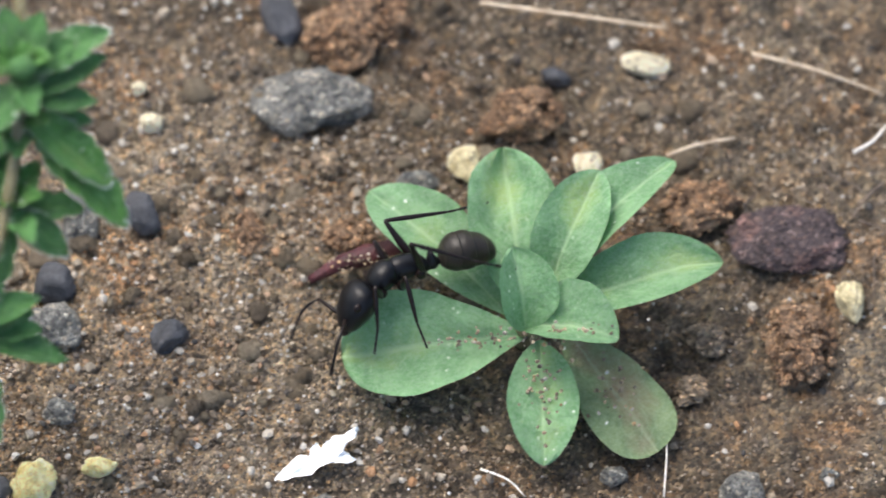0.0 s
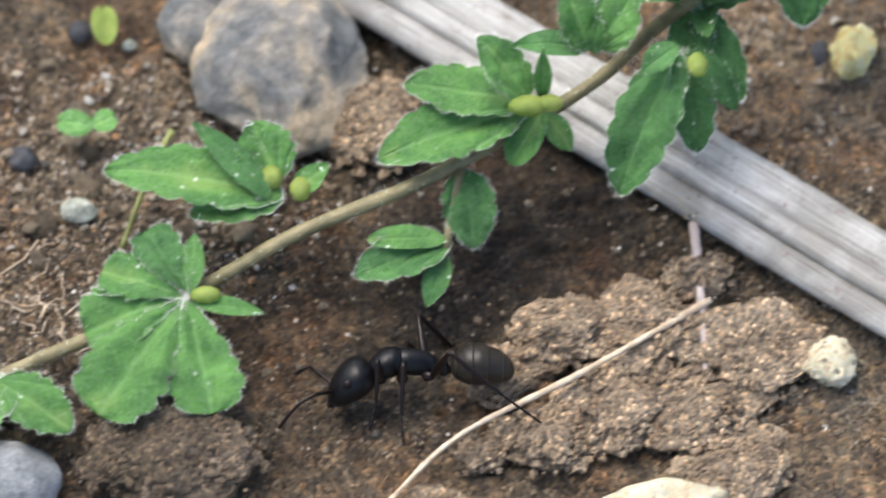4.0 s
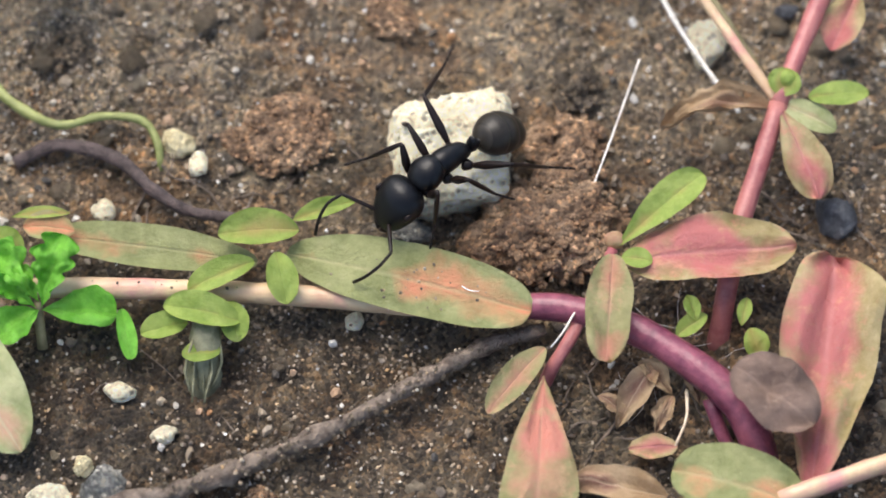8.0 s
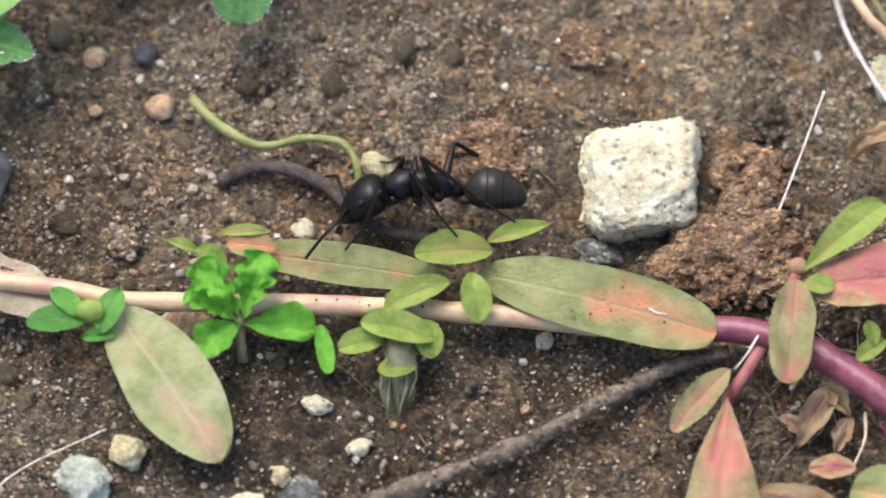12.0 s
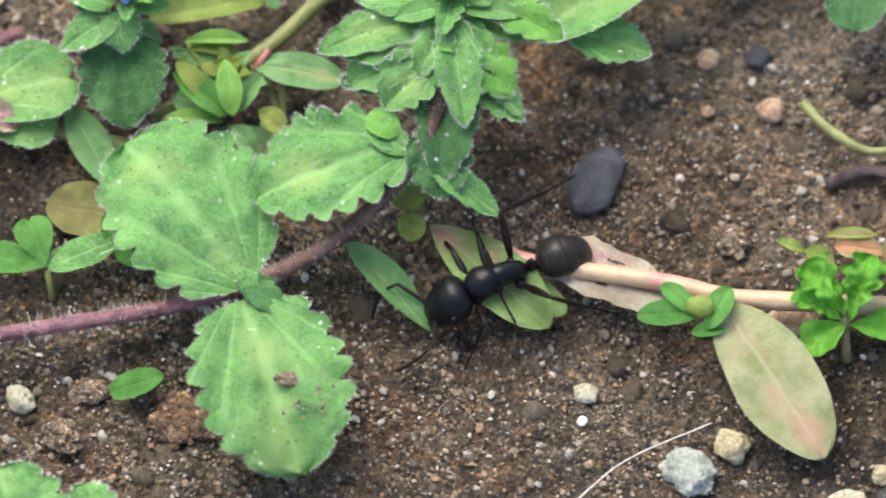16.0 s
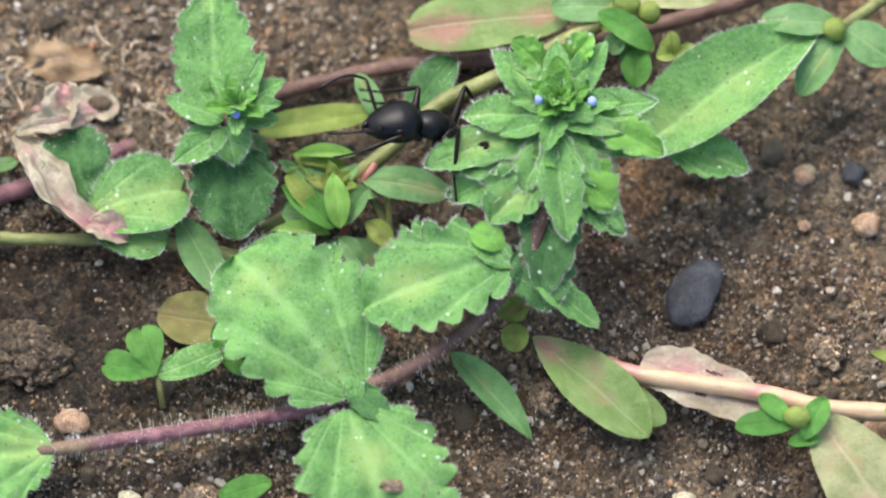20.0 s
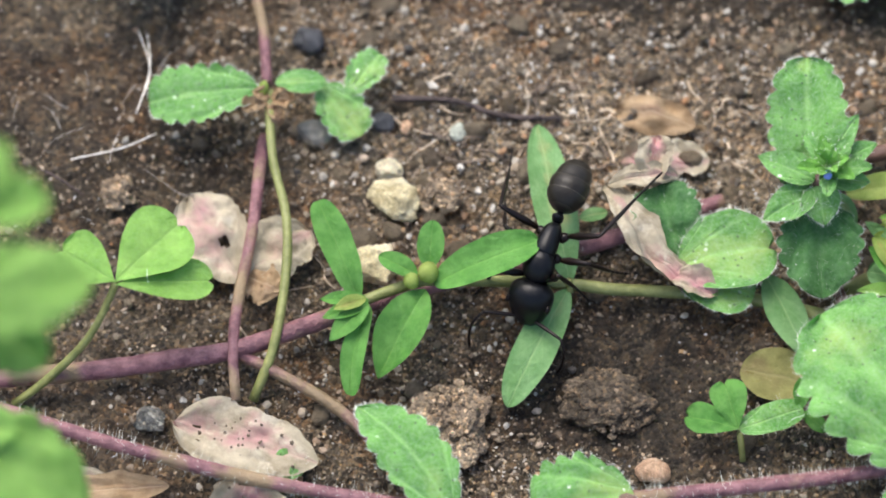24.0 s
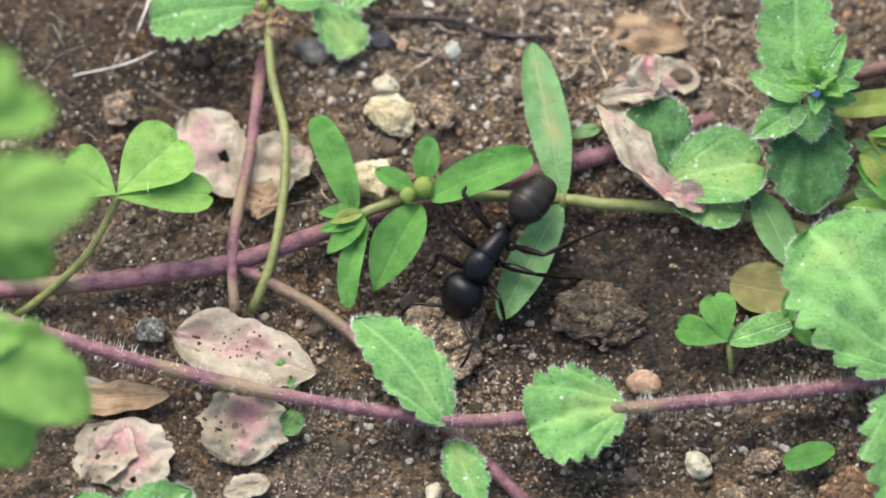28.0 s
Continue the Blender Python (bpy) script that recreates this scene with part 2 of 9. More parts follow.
    tr = add(nt, "ShaderNodeBsdfTranslucent", None, Color=col)
    ms = nt.nodes.new("ShaderNodeMixShader")
    ms.inputs[0].default_value = thin
    nt.links.new(b.outputs[0], ms.inputs[1]), nt.links.new(tr.outputs[0], ms.inputs[2])
    nt.links.new(ms.outputs[0], out.inputs[0])
    return m


def fibre_material(name, c1, c2, along=(1, 1, 1), scale=1.0, rough=0.55, relief=0.12, blotch=None):
    m, nt, b, out = graph(name)
    v, tc = coords(nt)
    vec = add(nt, "ShaderNodeMapping", None, Vector=v, Scale=along).outputs[0]
    col = ramp(nt, fuzz(nt, vec, scale, 6, 0.65), [(0.34, c1), (0.66, c2)])
    if blotch:
        col = mix(nt, ramp(nt, fuzz(nt, v, 0.22, 4), [(0.5, (0, 0, 0)), (0.62, (1, 1, 1))]), col, blotch)
    nt.links.new(wear(nt, col, v, 0.5), b.inputs["Base Color"])
    b.inputs["Roughness"].default_value = rough
    bump(nt, b, fuzz(nt, vec, scale * 4, 5), relief, 0.8)
    return m


def blade_material():
    """Bleached dead grass: fibres along u, grey stains, a dark split."""
    m, nt, b, out = graph("bleached_dead_blade")
    v, tc = coords(nt)
    uv = add(nt, "ShaderNodeMapping", None, Vector=tc.outputs["UV"], Scale=(14, 46, 1)).outputs[0]
    col = ramp(nt, fuzz(nt, uv, 1.0, 8, 0.7), [(0.3, (0.19, 0.17, 0.14)), (0.43, (0.46, 0.45, 0.415)), (0.62, (0.7, 0.71, 0.68))])
    k = ramp(nt, fuzz(nt, v, 0.3, 5), [(0.42, (0.55, 0.53, 0.5)), (0.6, (1, 1, 1))])
    col = mix(nt, 0.75, col, k, "MULTIPLY")
    rust = ramp(nt, fuzz(nt, v, 1.6, 6, 0.7), [(0.6, (0, 0, 0)), (0.68, (0.7, 0.7, 0.7))])
    col = mix(nt, rust, col, (0.24, 0.13, 0.11))
    nt.links.new(col, b.inputs["Base Color"])
    b.inputs["Roughness"].default_value = 0.6
    bump(nt, b, fuzz(nt, uv, 2.0, 6), 0.2, 0.8)
    return m


def ant_material(name, c, rough, bands=0.0):
    m, nt, b, out = graph(name)
    v, tc = coords(nt)
    col = ramp(nt, fuzz(nt, v, 1.5, 5), [(0.35, tuple(0.6 * q for q in c)), (0.65, c)])
    if bands:
        along = add(nt, "ShaderNodeSeparateXYZ", None, Vector=v).outputs[0]
        ring = calc(nt, "FRACT", calc(nt, "MULTIPLY", calc(nt, "ADD", along, 2.35), -1.17))
        down = fuzz(nt, add(nt, "ShaderNodeMapping", None, Vector=v, Scale=(2, 9, 9)).outputs[0], 2.0, 4)
        k = calc(nt, "MULTIPLY", ramp(nt, ring, [(0.02, (0.1, 0.1, 0.1)), (0.09, (0.5, 0.5, 0.5)), (0.82, (0.65, 0.65, 0.65)), (0.95, (1.1, 1.1, 1.1))]), down)
        col = mix(nt, calc(nt, "MULTIPLY", k, bands), col, (0.17, 0.145, 0.11))
    nt.links.new(col, b.inputs["Base Color"])
    b.inputs["Roughness"].default_value = rough
    b.inputs["Specular IOR Level"].default_value = 0.32
    bump(nt, b, fuzz(nt, v, 9.0, 3), 0.02, 0.6)
    return m


SOIL = soil_material()
SAND = grain_material("mixed_sand", [(0.0, (0.09, 0.075, 0.062)), (0.25, (0.2, 0.155, 0.11)), (0.5, (0.32, 0.245, 0.17)), (0.7, (0.45, 0.37, 0.265)), (0.84, (0.47, 0.3, 0.14)), (0.95, (0.5, 0.45, 0.37)), (0.995, (0.66, 0.63, 0.57))])
GRIT = grain_material("glassy_grit", [(0.0, (0.07, 0.065, 0.06)), (0.2, (0.17, 0.135, 0.1)), (0.4, (0.33, 0.26, 0.18)), (0.55, (0.46, 0.4, 0.31)), (0.68, (0.42, 0.22, 0.1)), (0.78, (0.48, 0.43, 0.35)), (0.93, (0.55, 0.51, 0.44)), (1.0, (0.7, 0.67, 0.61))], 0.12)
TAN_CRUMB = grain_material("tan_sandy_crumbs", [(0.0, (0.2, 0.155, 0.105)), (0.5, (0.31, 0.245, 0.165)), (1.0, (0.44, 0.36, 0.25))], 1.0)
FLECK = grain_material("bright_white_fleck", [(0.0, (0.7, 0.72, 0.74)), (0.6, (0.82, 0.83, 0.83)), (1.0, (0.86, 0.82, 0.72))])
CLUMP = grain_material("crumbly_soil_lumps", [(0.0, (0.2, 0.16, 0.115)), (0.5, (0.29, 0.235, 0.17)), (0.95, (0.38, 0.31, 0.22))], 1.0)
CRUMB = grain_material("soil_crumbs", [(0.0, (0.09, 0.067, 0.046)), (0.4, (0.15, 0.112, 0.077)), (0.75, (0.2, 0.155, 0.108)), (0.95, (0.27, 0.21, 0.15))])
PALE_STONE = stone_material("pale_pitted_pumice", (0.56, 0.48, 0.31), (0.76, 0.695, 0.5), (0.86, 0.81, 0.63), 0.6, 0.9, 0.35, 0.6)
YELLOW_STONE = stone_material("yellowish_tuff", (0.36, 0.29, 0.145), (0.55, 0.48, 0.29), (0.68, 0.62, 0.44), 0.8, 0.9, 0.2, 0.3)
GREY_STONE = stone_material("grey_speckled_stone", (0.085, 0.09, 0.088), (0.19, 0.195, 0.185), (0.36, 0.35, 0.32), 0.9, 0.55, 0.3, gritty=True)
TAN_GREY = stone_material("tan_and_grey_stone", (0.11, 0.118, 0.12), (0.2, 0.19, 0.168), (0.38, 0.315, 0.22), 0.17, 0.75, 0.3, sharp=0.09)
DARK_STONE = stone_material("dark_slate_pebble", (0.02, 0.022, 0.026), (0.04, 0.042, 0.048), (0.075, 0.078, 0.085), 0.6, 0.55, 0.08)
BROWN_CLOD = stone_material("rusty_brown_clod", (0.12, 0.07, 0.04), (0.235, 0.152, 0.093), (0.37, 0.265, 0.175), 0.3, 0.9, 0.4, 0.0, gritty=True)
TAN_CLOD = stone_material("tan_earth_clod", (0.17, 0.125, 0.085), (0.3, 0.235, 0.165), (0.43, 0.345, 0.25), 0.3, 0.9, 0.4, 0.0, gritty=True)
DARK_CRUST = stone_material("dark_mossy_crust", (0.07, 0.055, 0.036), (0.125, 0.097, 0.067), (0.2, 0.16, 0.118), 0.4, 0.85, 0.4, 0.0, gritty=True)
QUARTZ = stone_material("milky_quartz", (0.2, 0.21, 0.17), (0.31, 0.33, 0.275), (0.44, 0.46, 0.4), 0.5, 0.2, 0.12)
LICHEN = stone_material("bright_yellow_crust", (0.6, 0.48, 0.16), (0.8, 0.71, 0.34), (0.86, 0.81, 0.54), 0.9, 0.9, 0.2, 0.25)
ORANGE = stone_material("orange_chip", (0.26, 0.15, 0.09), (0.42, 0.28, 0.18), (0.56, 0.44, 0.33), 0.8, 0.7, 0.15)
FELT = leaf_material("grey_green_felted_leaf", (0.125, 0.285, 0.12), (0.245, 0.44, 0.22), (0.45, 0.6, 0.38), (0.3, 0.44, 0.16), 0.62, fur=0.5, rough=0.45, thin=0.36, dust=0.3)
FELT_DULL = leaf_material("dull_old_felted_leaf", (0.1, 0.16, 0.07), (0.19, 0.26, 0.12), (0.28, 0.33, 0.2), (0.2, 0.16, 0.09), 0.6, fur=0.25, rough=0.6, dust=0.6)
SPEEDWELL = leaf_material("hairy_green_leaf", (0.076, 0.245, 0.038), (0.175, 0.415, 0.088), (0.31, 0.56, 0.19), (0.3, 0.46, 0.12), 0.64, dots=0.6, fur=0.38, thin=0.28, palm=True)
CLIMBER = leaf_material("mid_green_climber_leaf", (0.048, 0.165, 0.028), (0.118, 0.3, 0.06), (0.2, 0.4, 0.13), (0.22, 0.36, 0.08), 0.67, dots=0.4, fur=0.2, thin=0.28, palm=True)
TUFT = leaf_material("bright_young_leaf", (0.12, 0.32, 0.045), (0.23, 0.5, 0.09), (0.2, 0.45, 0.09), fur=0.13, thin=0.32, dust=0.05, palm=True)
# Deep green of some leaves; on the climber's upper leaves it stands for shade.
SPEED_DARK = leaf_material("deep_or_shaded_green_leaf", (0.03, 0.115, 0.024), (0.075, 0.215, 0.05), (0.1, 0.24, 0.07), fur=0.15, palm=True)
FRESH = leaf_material("fresh_green_leaf", (0.075, 0.235, 0.042), (0.165, 0.39, 0.085), (0.25, 0.48, 0.12), fur=0.0, rough=0.16, thin=0.38, dust=0.05, veins=0.2)
JUICY = leaf_material("juicy_bright_green_leaf", (0.12, 0.35, 0.035), (0.25, 0.56, 0.085), (0.35, 0.62, 0.16), fur=0.0, rough=0.12, thin=0.42, dust=0.03, veins=0.08)
LIME = leaf_material("yellow_green_small_leaf", (0.19, 0.275, 0.055), (0.355, 0.435, 0.115), (0.44, 0.5, 0.22), (0.36, 0.28, 0.1), 0.66, rough=0.16, thin=0.36, dust=0.08, veins=0.06)
LIME_OLD = leaf_material("dull_yellow_brown_leaf", (0.14, 0.14, 0.042), (0.24, 0.23, 0.08), (0.28, 0.26, 0.12), (0.17, 0.13, 0.055), 0.66, rough=0.6, dust=0.5)
OLIVE = leaf_material("olive_leaf_with_orange_blotches", (0.15, 0.17, 0.06), (0.28, 0.29, 0.13), (0.36, 0.34, 0.18), (0.5, 0.22, 0.12), 0.61, rough=0.42, dust=0.3)
DUSKY = leaf_material("olive_leaf_flushed_rose", (0.19, 0.19, 0.075), (0.33, 0.3, 0.145), (0.44, 0.27, 0.18), (0.48, 0.2, 0.15), 0.5, rough=0.38, thin=0.26, dust=0.45, streak=(0.44, 0.29, 0.17))
ROSY = leaf_material("rosy_red_leaf", (0.27, 0.21, 0.085), (0.42, 0.35, 0.19), (0.5, 0.23, 0.22), (0.47, 0.165, 0.155), 0.48, rough=0.38, thin=0.28, dust=0.4, streak=(0.52, 0.27, 0.18))
PINK = leaf_material("bleached_pink_dead_leaf", (0.29, 0.245, 0.165), (0.49, 0.44, 0.33), (0.4, 0.33, 0.26), (0.47, 0.25, 0.26), 0.61, rough=0.6, dust=0.6, streak=(0.53, 0.49, 0.395), veins=0.3)
TAN_LEAF = leaf_material("dry_tan_leaf", (0.26, 0.17, 0.09), (0.42, 0.31, 0.19), (0.48, 0.38, 0.26), (0.2, 0.11, 0.08), 0.6, rough=0.75, dust=0.5)
BROWN_LEAF = leaf_material("dry_brown_leaf", (0.1, 0.065, 0.05), (0.19, 0.13, 0.1), (0.24, 0.17, 0.13), rough=0.7, thin=0.1, dust=0.5)
FLUSHED = leaf_material("green_leaf_flushed_pink", (0.14, 0.23, 0.06), (0.24, 0.34, 0.12), (0.33, 0.4, 0.2), (0.34, 0.2, 0.14), 0.56, rough=0.42, dust=0.2)
PALE_LEAF = leaf_material("pale_green_leaf_with_pink_streaks", (0.24, 0.27, 0.11), (0.42, 0.43, 0.23), (0.47, 0.49, 0.3), (0.48, 0.3, 0.2), 0.66, rough=0.36, dust=0.35)
CLOVER = leaf_material("bright_clover_leaf", (0.17, 0.36, 0.06), (0.3, 0.52, 0.12), (0.4, 0.58, 0.2), fur=0.1, rough=0.4, dust=0.1, thin=0.36, veins=0.15)
SOFT_GREEN = leaf_material("soft_green_oblong_leaf", (0.11, 0.25, 0.075), (0.21, 0.38, 0.155), (0.3, 0.45, 0.2), (0.34, 0.33, 0.14), 0.68, rough=0.4, dust=0.2)
STEM_PURPLE = fibre_material("purple_red_stem", (0.08, 0.018, 0.036), (0.19, 0.055, 0.078), (1, 1, 1), 0.9, 0.3, 0.06)
STEM_ROSE = fibre_material("rosy_stem", (0.2, 0.055, 0.06), (0.33, 0.13, 0.115), (1, 1, 1), 0.7, 0.38, 0.06)
STEM_PINK = fibre_material("pinkish_cream_stem", (0.39, 0.24, 0.155), (0.48, 0.38, 0.225), (1, 1, 1), 0.4, 0.28, 0.1, (0.42, 0.2, 0.17))
STEM_MAUVE = fibre_material("mauve_creeping_stem", (0.09, 0.036, 0.045), (0.25, 0.125, 0.135), (1, 1, 1), 1.1, 0.4, 0.2, (0.2, 0.145, 0.085))
STEM_BROWN = fibre_material("brownish_hairy_stem", (0.07, 0.036, 0.028), (0.17, 0.1, 0.075), (1, 1, 1), 0.8, 0.55)
STEM_OLIVE = fibre_material("olive_green_stem", (0.105, 0.12, 0.034), (0.225, 0.24, 0.085), (1, 1, 1), 0.6, 0.45)
STEM_GREEN = fibre_material("grey_green_stem", (0.1, 0.09, 0.042), (0.22, 0.19, 0.1), (1, 1, 1), 0.6, 0.5)
ROOTLET = fibre_material("grey_green_rootlet", (0.1, 0.1, 0.055), (0.24, 0.23, 0.14), (1, 1, 1), 1.2, 0.5)
STEM_LILAC = fibre_material("greyish_lilac_dry_stem", (0.27, 0.22, 0.2), (0.42, 0.36, 0.33), (1, 1, 1), 0.8, 0.7)
TWIG = fibre_material("grey_brown_bark", (0.075, 0.055, 0.042), (0.22, 0.175, 0.135), (1, 1, 1), 1.3, 0.85, 0.35)
ROOT = fibre_material("dark_root_skin", (0.035, 0.026, 0.025), (0.11, 0.082, 0.075), (1, 1, 1), 1.6, 0.85, 0.35)
STRAW = fibre_material("dry_straw", (0.36, 0.27, 0.18), (0.58, 0.49, 0.37), (1, 1, 1), 1.0, 0.6)
THREAD = fibre_material("white_root_fibre", (0.5, 0.46, 0.4), (0.72, 0.69, 0.64), (1, 1, 1), 2.0, 0.5)
HAIR = fibre_material("white_plant_hair", (0.55, 0.58, 0.5), (0.75, 0.77, 0.72), (1, 1, 1), 1.0, 0.4, 0.0)
HUSK = fibre_material("dark_red_seed_husk", (0.025, 0.008, 0.01), (0.08, 0.018, 0.022), (1, 1, 1), 1.2, 0.5, 0.15)
GLINT_WHITE = fibre_material("white_glint_streak", (0.7, 0.74, 0.74), (0.85, 0.88, 0.88), (1, 1, 1), 2.0, 0.15, 0.02)
FLAKE = fibre_material("white_bark_flake", (0.68, 0.7, 0.7), (0.85, 0.87, 0.87), (1, 1, 1), 0.7, 0.7, 0.1)
FLOWER = fibre_material("pale_blue_petal", (0.14, 0.2, 0.6), (0.3, 0.38, 0.75), (1, 1, 1), 1.5, 0.5, 0.05)
WET = fibre_material("whitish_bud", (0.4, 0.5, 0.22), (0.6, 0.66, 0.42), (1, 1, 1), 1.0, 0.3, 0.05)
BLADE = blade_material()
ANT_BLACK = ant_material("matt_black_cuticle", (0.0065, 0.007, 0.009), 0.36)
ANT_LEG = ant_material("black_brown_leg", (0.014, 0.008, 0.007), 0.36)
ANT_GASTER = ant_material("downy_dark_gaster", (0.0105, 0.009, 0.0072), 0.36, 0.32)


# ---- building blocks ----
ORIGIN = {}


def thing(name, base, label, category, group="", kind=""):
    ob = new(name)
    ob.empty_display_size = 0.002
    ob.location = Vector(base) * 0.001
    ORIGIN[ob] = Vector(base)
    return tagged(ob, label, category, group, kind)


def mesh_of(bm, name, origin, material, smooth=True):
    bmesh.ops.translate(bm, verts=bm.verts, vec=-Vector(origin))
    bmesh.ops.scale(bm, verts=bm.verts, vec=(0.001, 0.001, 0.001))
    me = bpy.data.meshes.new(name)
    bm.to_mesh(me)
    bm.free()
    me.materials.append(material)
    if smooth:
        me.shade_smooth()
    return me


def part(name, bm, material, parent, label="", smooth=True):
    origin = ORIGIN[parent]
    ob = new(name, mesh_of(bm, name, origin, material, smooth))
    ob.parent = parent
    ORIGIN[ob] = origin
    return tagged(ob, label)


def lone(name, bm, base, material, label, category, group="", kind="", smooth=True):
    ob = new(name, mesh_of(bm, name, base, material, smooth))
    ob.location = Vector(base) * 0.001
    ORIGIN[ob] = Vector(base)
    return tagged(ob, label, category, group, kind)


def spline(pts, step=0.8):
    """Smooth points through the given ones."""
    pts = [Vector(p) for p in pts]
    q = [2 * pts[0] - pts[1], *pts, 2 * pts[-1] - pts[-2]]
    out = []
    for i in range(1, len(q) - 2):
        n = max(2, int((q[i + 1] - q[i]).length / step))
        for k in range(n):
            s = k / n
            out.append(0.5 * (2 * q[i] + (q[i + 1] - q[i - 1]) * s + (2 * q[i - 1] - 5 * q[i] + 4 * q[i + 1] - q[i + 2]) * s * s
                              + (3 * q[i] - q[i - 1] - 3 * q[i + 1] + q[i + 2]) * s ** 3))
    return out + [pts[-1]]


def tube(bm, pts, r0, r1=None, seg=10, rough=0.0, step=0.8, seed=0.0):
    """A round, tapered stalk along a smooth line, with closed ends."""
    line = spline(pts, step)
    r1 = r0 if r1 is None else r1
    rings, n = [], len(line)
    nor = Vector((0, 0, 1))
    for i, p in enumerate(line):
        d = (line[min(i + 1, n - 1)] - line[max(i - 1, 0)]).normalized()
        nor = (nor - d * nor.dot(d))
        nor = nor.normalized() if nor.length > 1e-4 else d.orthogonal().normalized()
        bi = d.cross(nor)
        r = r0 + (r1 - r0) * i / (n - 1)
        r *= 1 + rough * noise.noise(p * 0.9 + Vector((seed, 0, 0)))
        ring = []
        for k in range(seg):
            a = 2 * math.pi * k / seg
            rr = r * (1 + 0.6 * rough * noise.noise(p * 1.7 + Vector((k * 3.1, seed, 0))))
            ring.append(bm.verts.new(p + (nor * math.cos(a) + bi * math.sin(a)) * rr))
        rings.append(ring)
    for a, b in zip(rings, rings[1:]):
        for k in range(seg):
            bm.faces.new((a[k], a[(k + 1) % seg], b[(k + 1) % seg], b[k]))
    bm.faces.new(rings[0][::-1]), bm.faces.new(rings[-1])
    return line


OUTLINE = {"obovate": (1.1, 0.45), "ovate": (0.55, 0.9), "lance": (0.75, 0.9), "oval": (0.6, 0.55), "round": (0.5, 0.42), "broad": (0.42, 0.62), "spoon": (1.7, 0.45), "strap": (0.45, 0.35), "tongue": (0.85, 0.6)}
leaf_seed = [0]


def leaf(plant, base, tip, width, shape, material, bend=0.1, cup=0.15, roll=0.0, teeth=0, depth=0.1, notch=0.0, thick=0.12, wavy=0.12, sway=0.0, torn=0.0, name="leaf", label=""):
    """One blade from base to tip with a real thickness, folded along its midrib, arched, wavy and toothed."""
    leaf_seed[0] += 1
    sd = leaf_seed[0] * 7.31
    b, t = Vector(base), Vector(tip)
    ax = t - b
    ln = ax.length
    d = ax / ln
    s = d.cross(Vector((0, 0, 1)))
    s = s.normalized() if s.length > 0.05 else Vector((1, 0, 0))
    s = Matrix.Rotation(radians(roll), 3, d) @ s
    n = s.cross(d)
    pa, pb = OUTLINE[shape]
    if teeth:
        pb *= 0.74
        depth = min(depth, 0.75 * ln / teeth / width)
    peak = pa / (pa + pb)
    top = peak ** pa * (1 - peak) ** pb
    nu, nv = (64, 9) if teeth else (40, 12) if torn else (20, 6)
    us = [0.5 - 0.5 * math.cos(math.pi * i / nu) for i in range(nu + 1)]
    bm = bmesh.new()
    uvl = bm.loops.layers.uv.new("UVMap")
    plan = bm.loops.layers.uv.new("Plan")
    coord, flat = {}, {}

    def place(u, v, low):
        w = max((u ** pa * (1 - u) ** pb) / top, 0.03 if u < 0.5 else 0.0) * width / 2
        w *= 1 + wavy * 0.5 * noise.noise(Vector((u * 4.1, sd, 2.0 if v > 0 else 7.0)))
        if torn:
            w *= 1 + 0.28 * noise.noise(Vector((u * 5, sd, v > 0))) + 0.14 * noise.noise(Vector((u * 13, sd, v > 0)))
        if teeth and abs(v) > 0.3:
            w *= 1 - depth * 1.9 * ((abs(v) - 0.3) / 0.7) ** 2 * (1 - abs(math.sin(math.pi * (u * teeth + 0.22 * noise.noise(Vector((u * 6, sd, v > 0))) - 0.3 * abs(v) + 0.25 * (v > 0)))) ** 0.6)
        along, lat = u * ln, v * w
        if notch:
            along -= notch * ln * max(0.0, 1 - abs(v) * 1.6) * u ** 3
        lift = bend * ln * 4 * u * (1 - u) * 0.6 + cup * w * abs(v) ** 1.3
        if teeth:
            lift += 0.056 * width * math.sin(abs(lat) / (along + 0.08 * ln) * 7.0) ** 2 * min(1, u * 2.5)
        q = b + d * along + s * (lat + sway * ln * math.sin(math.pi * u)) + n * lift
        lift2 = wavy * (noise.noise(Vector((u * 3.2 + sd, v * 1.3, sd))) * 0.6 + 0.25 * noise.noise(Vector((u * 9 + sd, v * 4, sd)))) * width * min(1, u * 3)
        q += n * (lift2 - (thick * (1 - v * v) * min(1, u * 6, (1 - u) * 6) if low else 0))
        return q, (along / ln, 0.5 + lat / ln)

    def vert(i, j, low):
        edge = i in (0, nu) or abs(j) == nv
        key = (i, j if i not in (0, nu) else 0, low and not edge)
        if key not in coord:
            q, f = place(us[i], key[1] / nv, key[2])
            coord[key] = bm.verts.new(q)
            flat[coord[key]] = f
        return coord[key]

    for low in (False, True):
        for i in range(nu):
            for j in range(-nv, nv):
                c = [(i, j), (i, j + 1), (i + 1, j + 1), (i + 1, j)]
                vs = [vert(p, q, low) for p, q in c]
                keep = [k for k in range(4) if vs[k] not in vs[:k]]
                if len(keep) < 3:
                    continue
                if torn and noise.noise(Vector((us[i] * 4.3 + sd, j / nv * 2.1, sd))) > 0.66 - torn:
                    continue
                order = keep if not low else keep[::-1]
                try:
                    f = bm.faces.new([vs[k] for k in order])
                except ValueError:
                    continue
                for lp, k in zip(f.loops, order):
                    lp[uvl].uv = (us[c[k][0]], c[k][1] / nv * 0.5 + 0.5)
                    lp[plan].uv = flat[vs[k]]
    bm.normal_update()
    for e in bm.edges:
        if len(e.link_faces) == 2 and e.link_faces[0].normal.dot(e.link_faces[1].normal) < -0.2:
            e.smooth = False
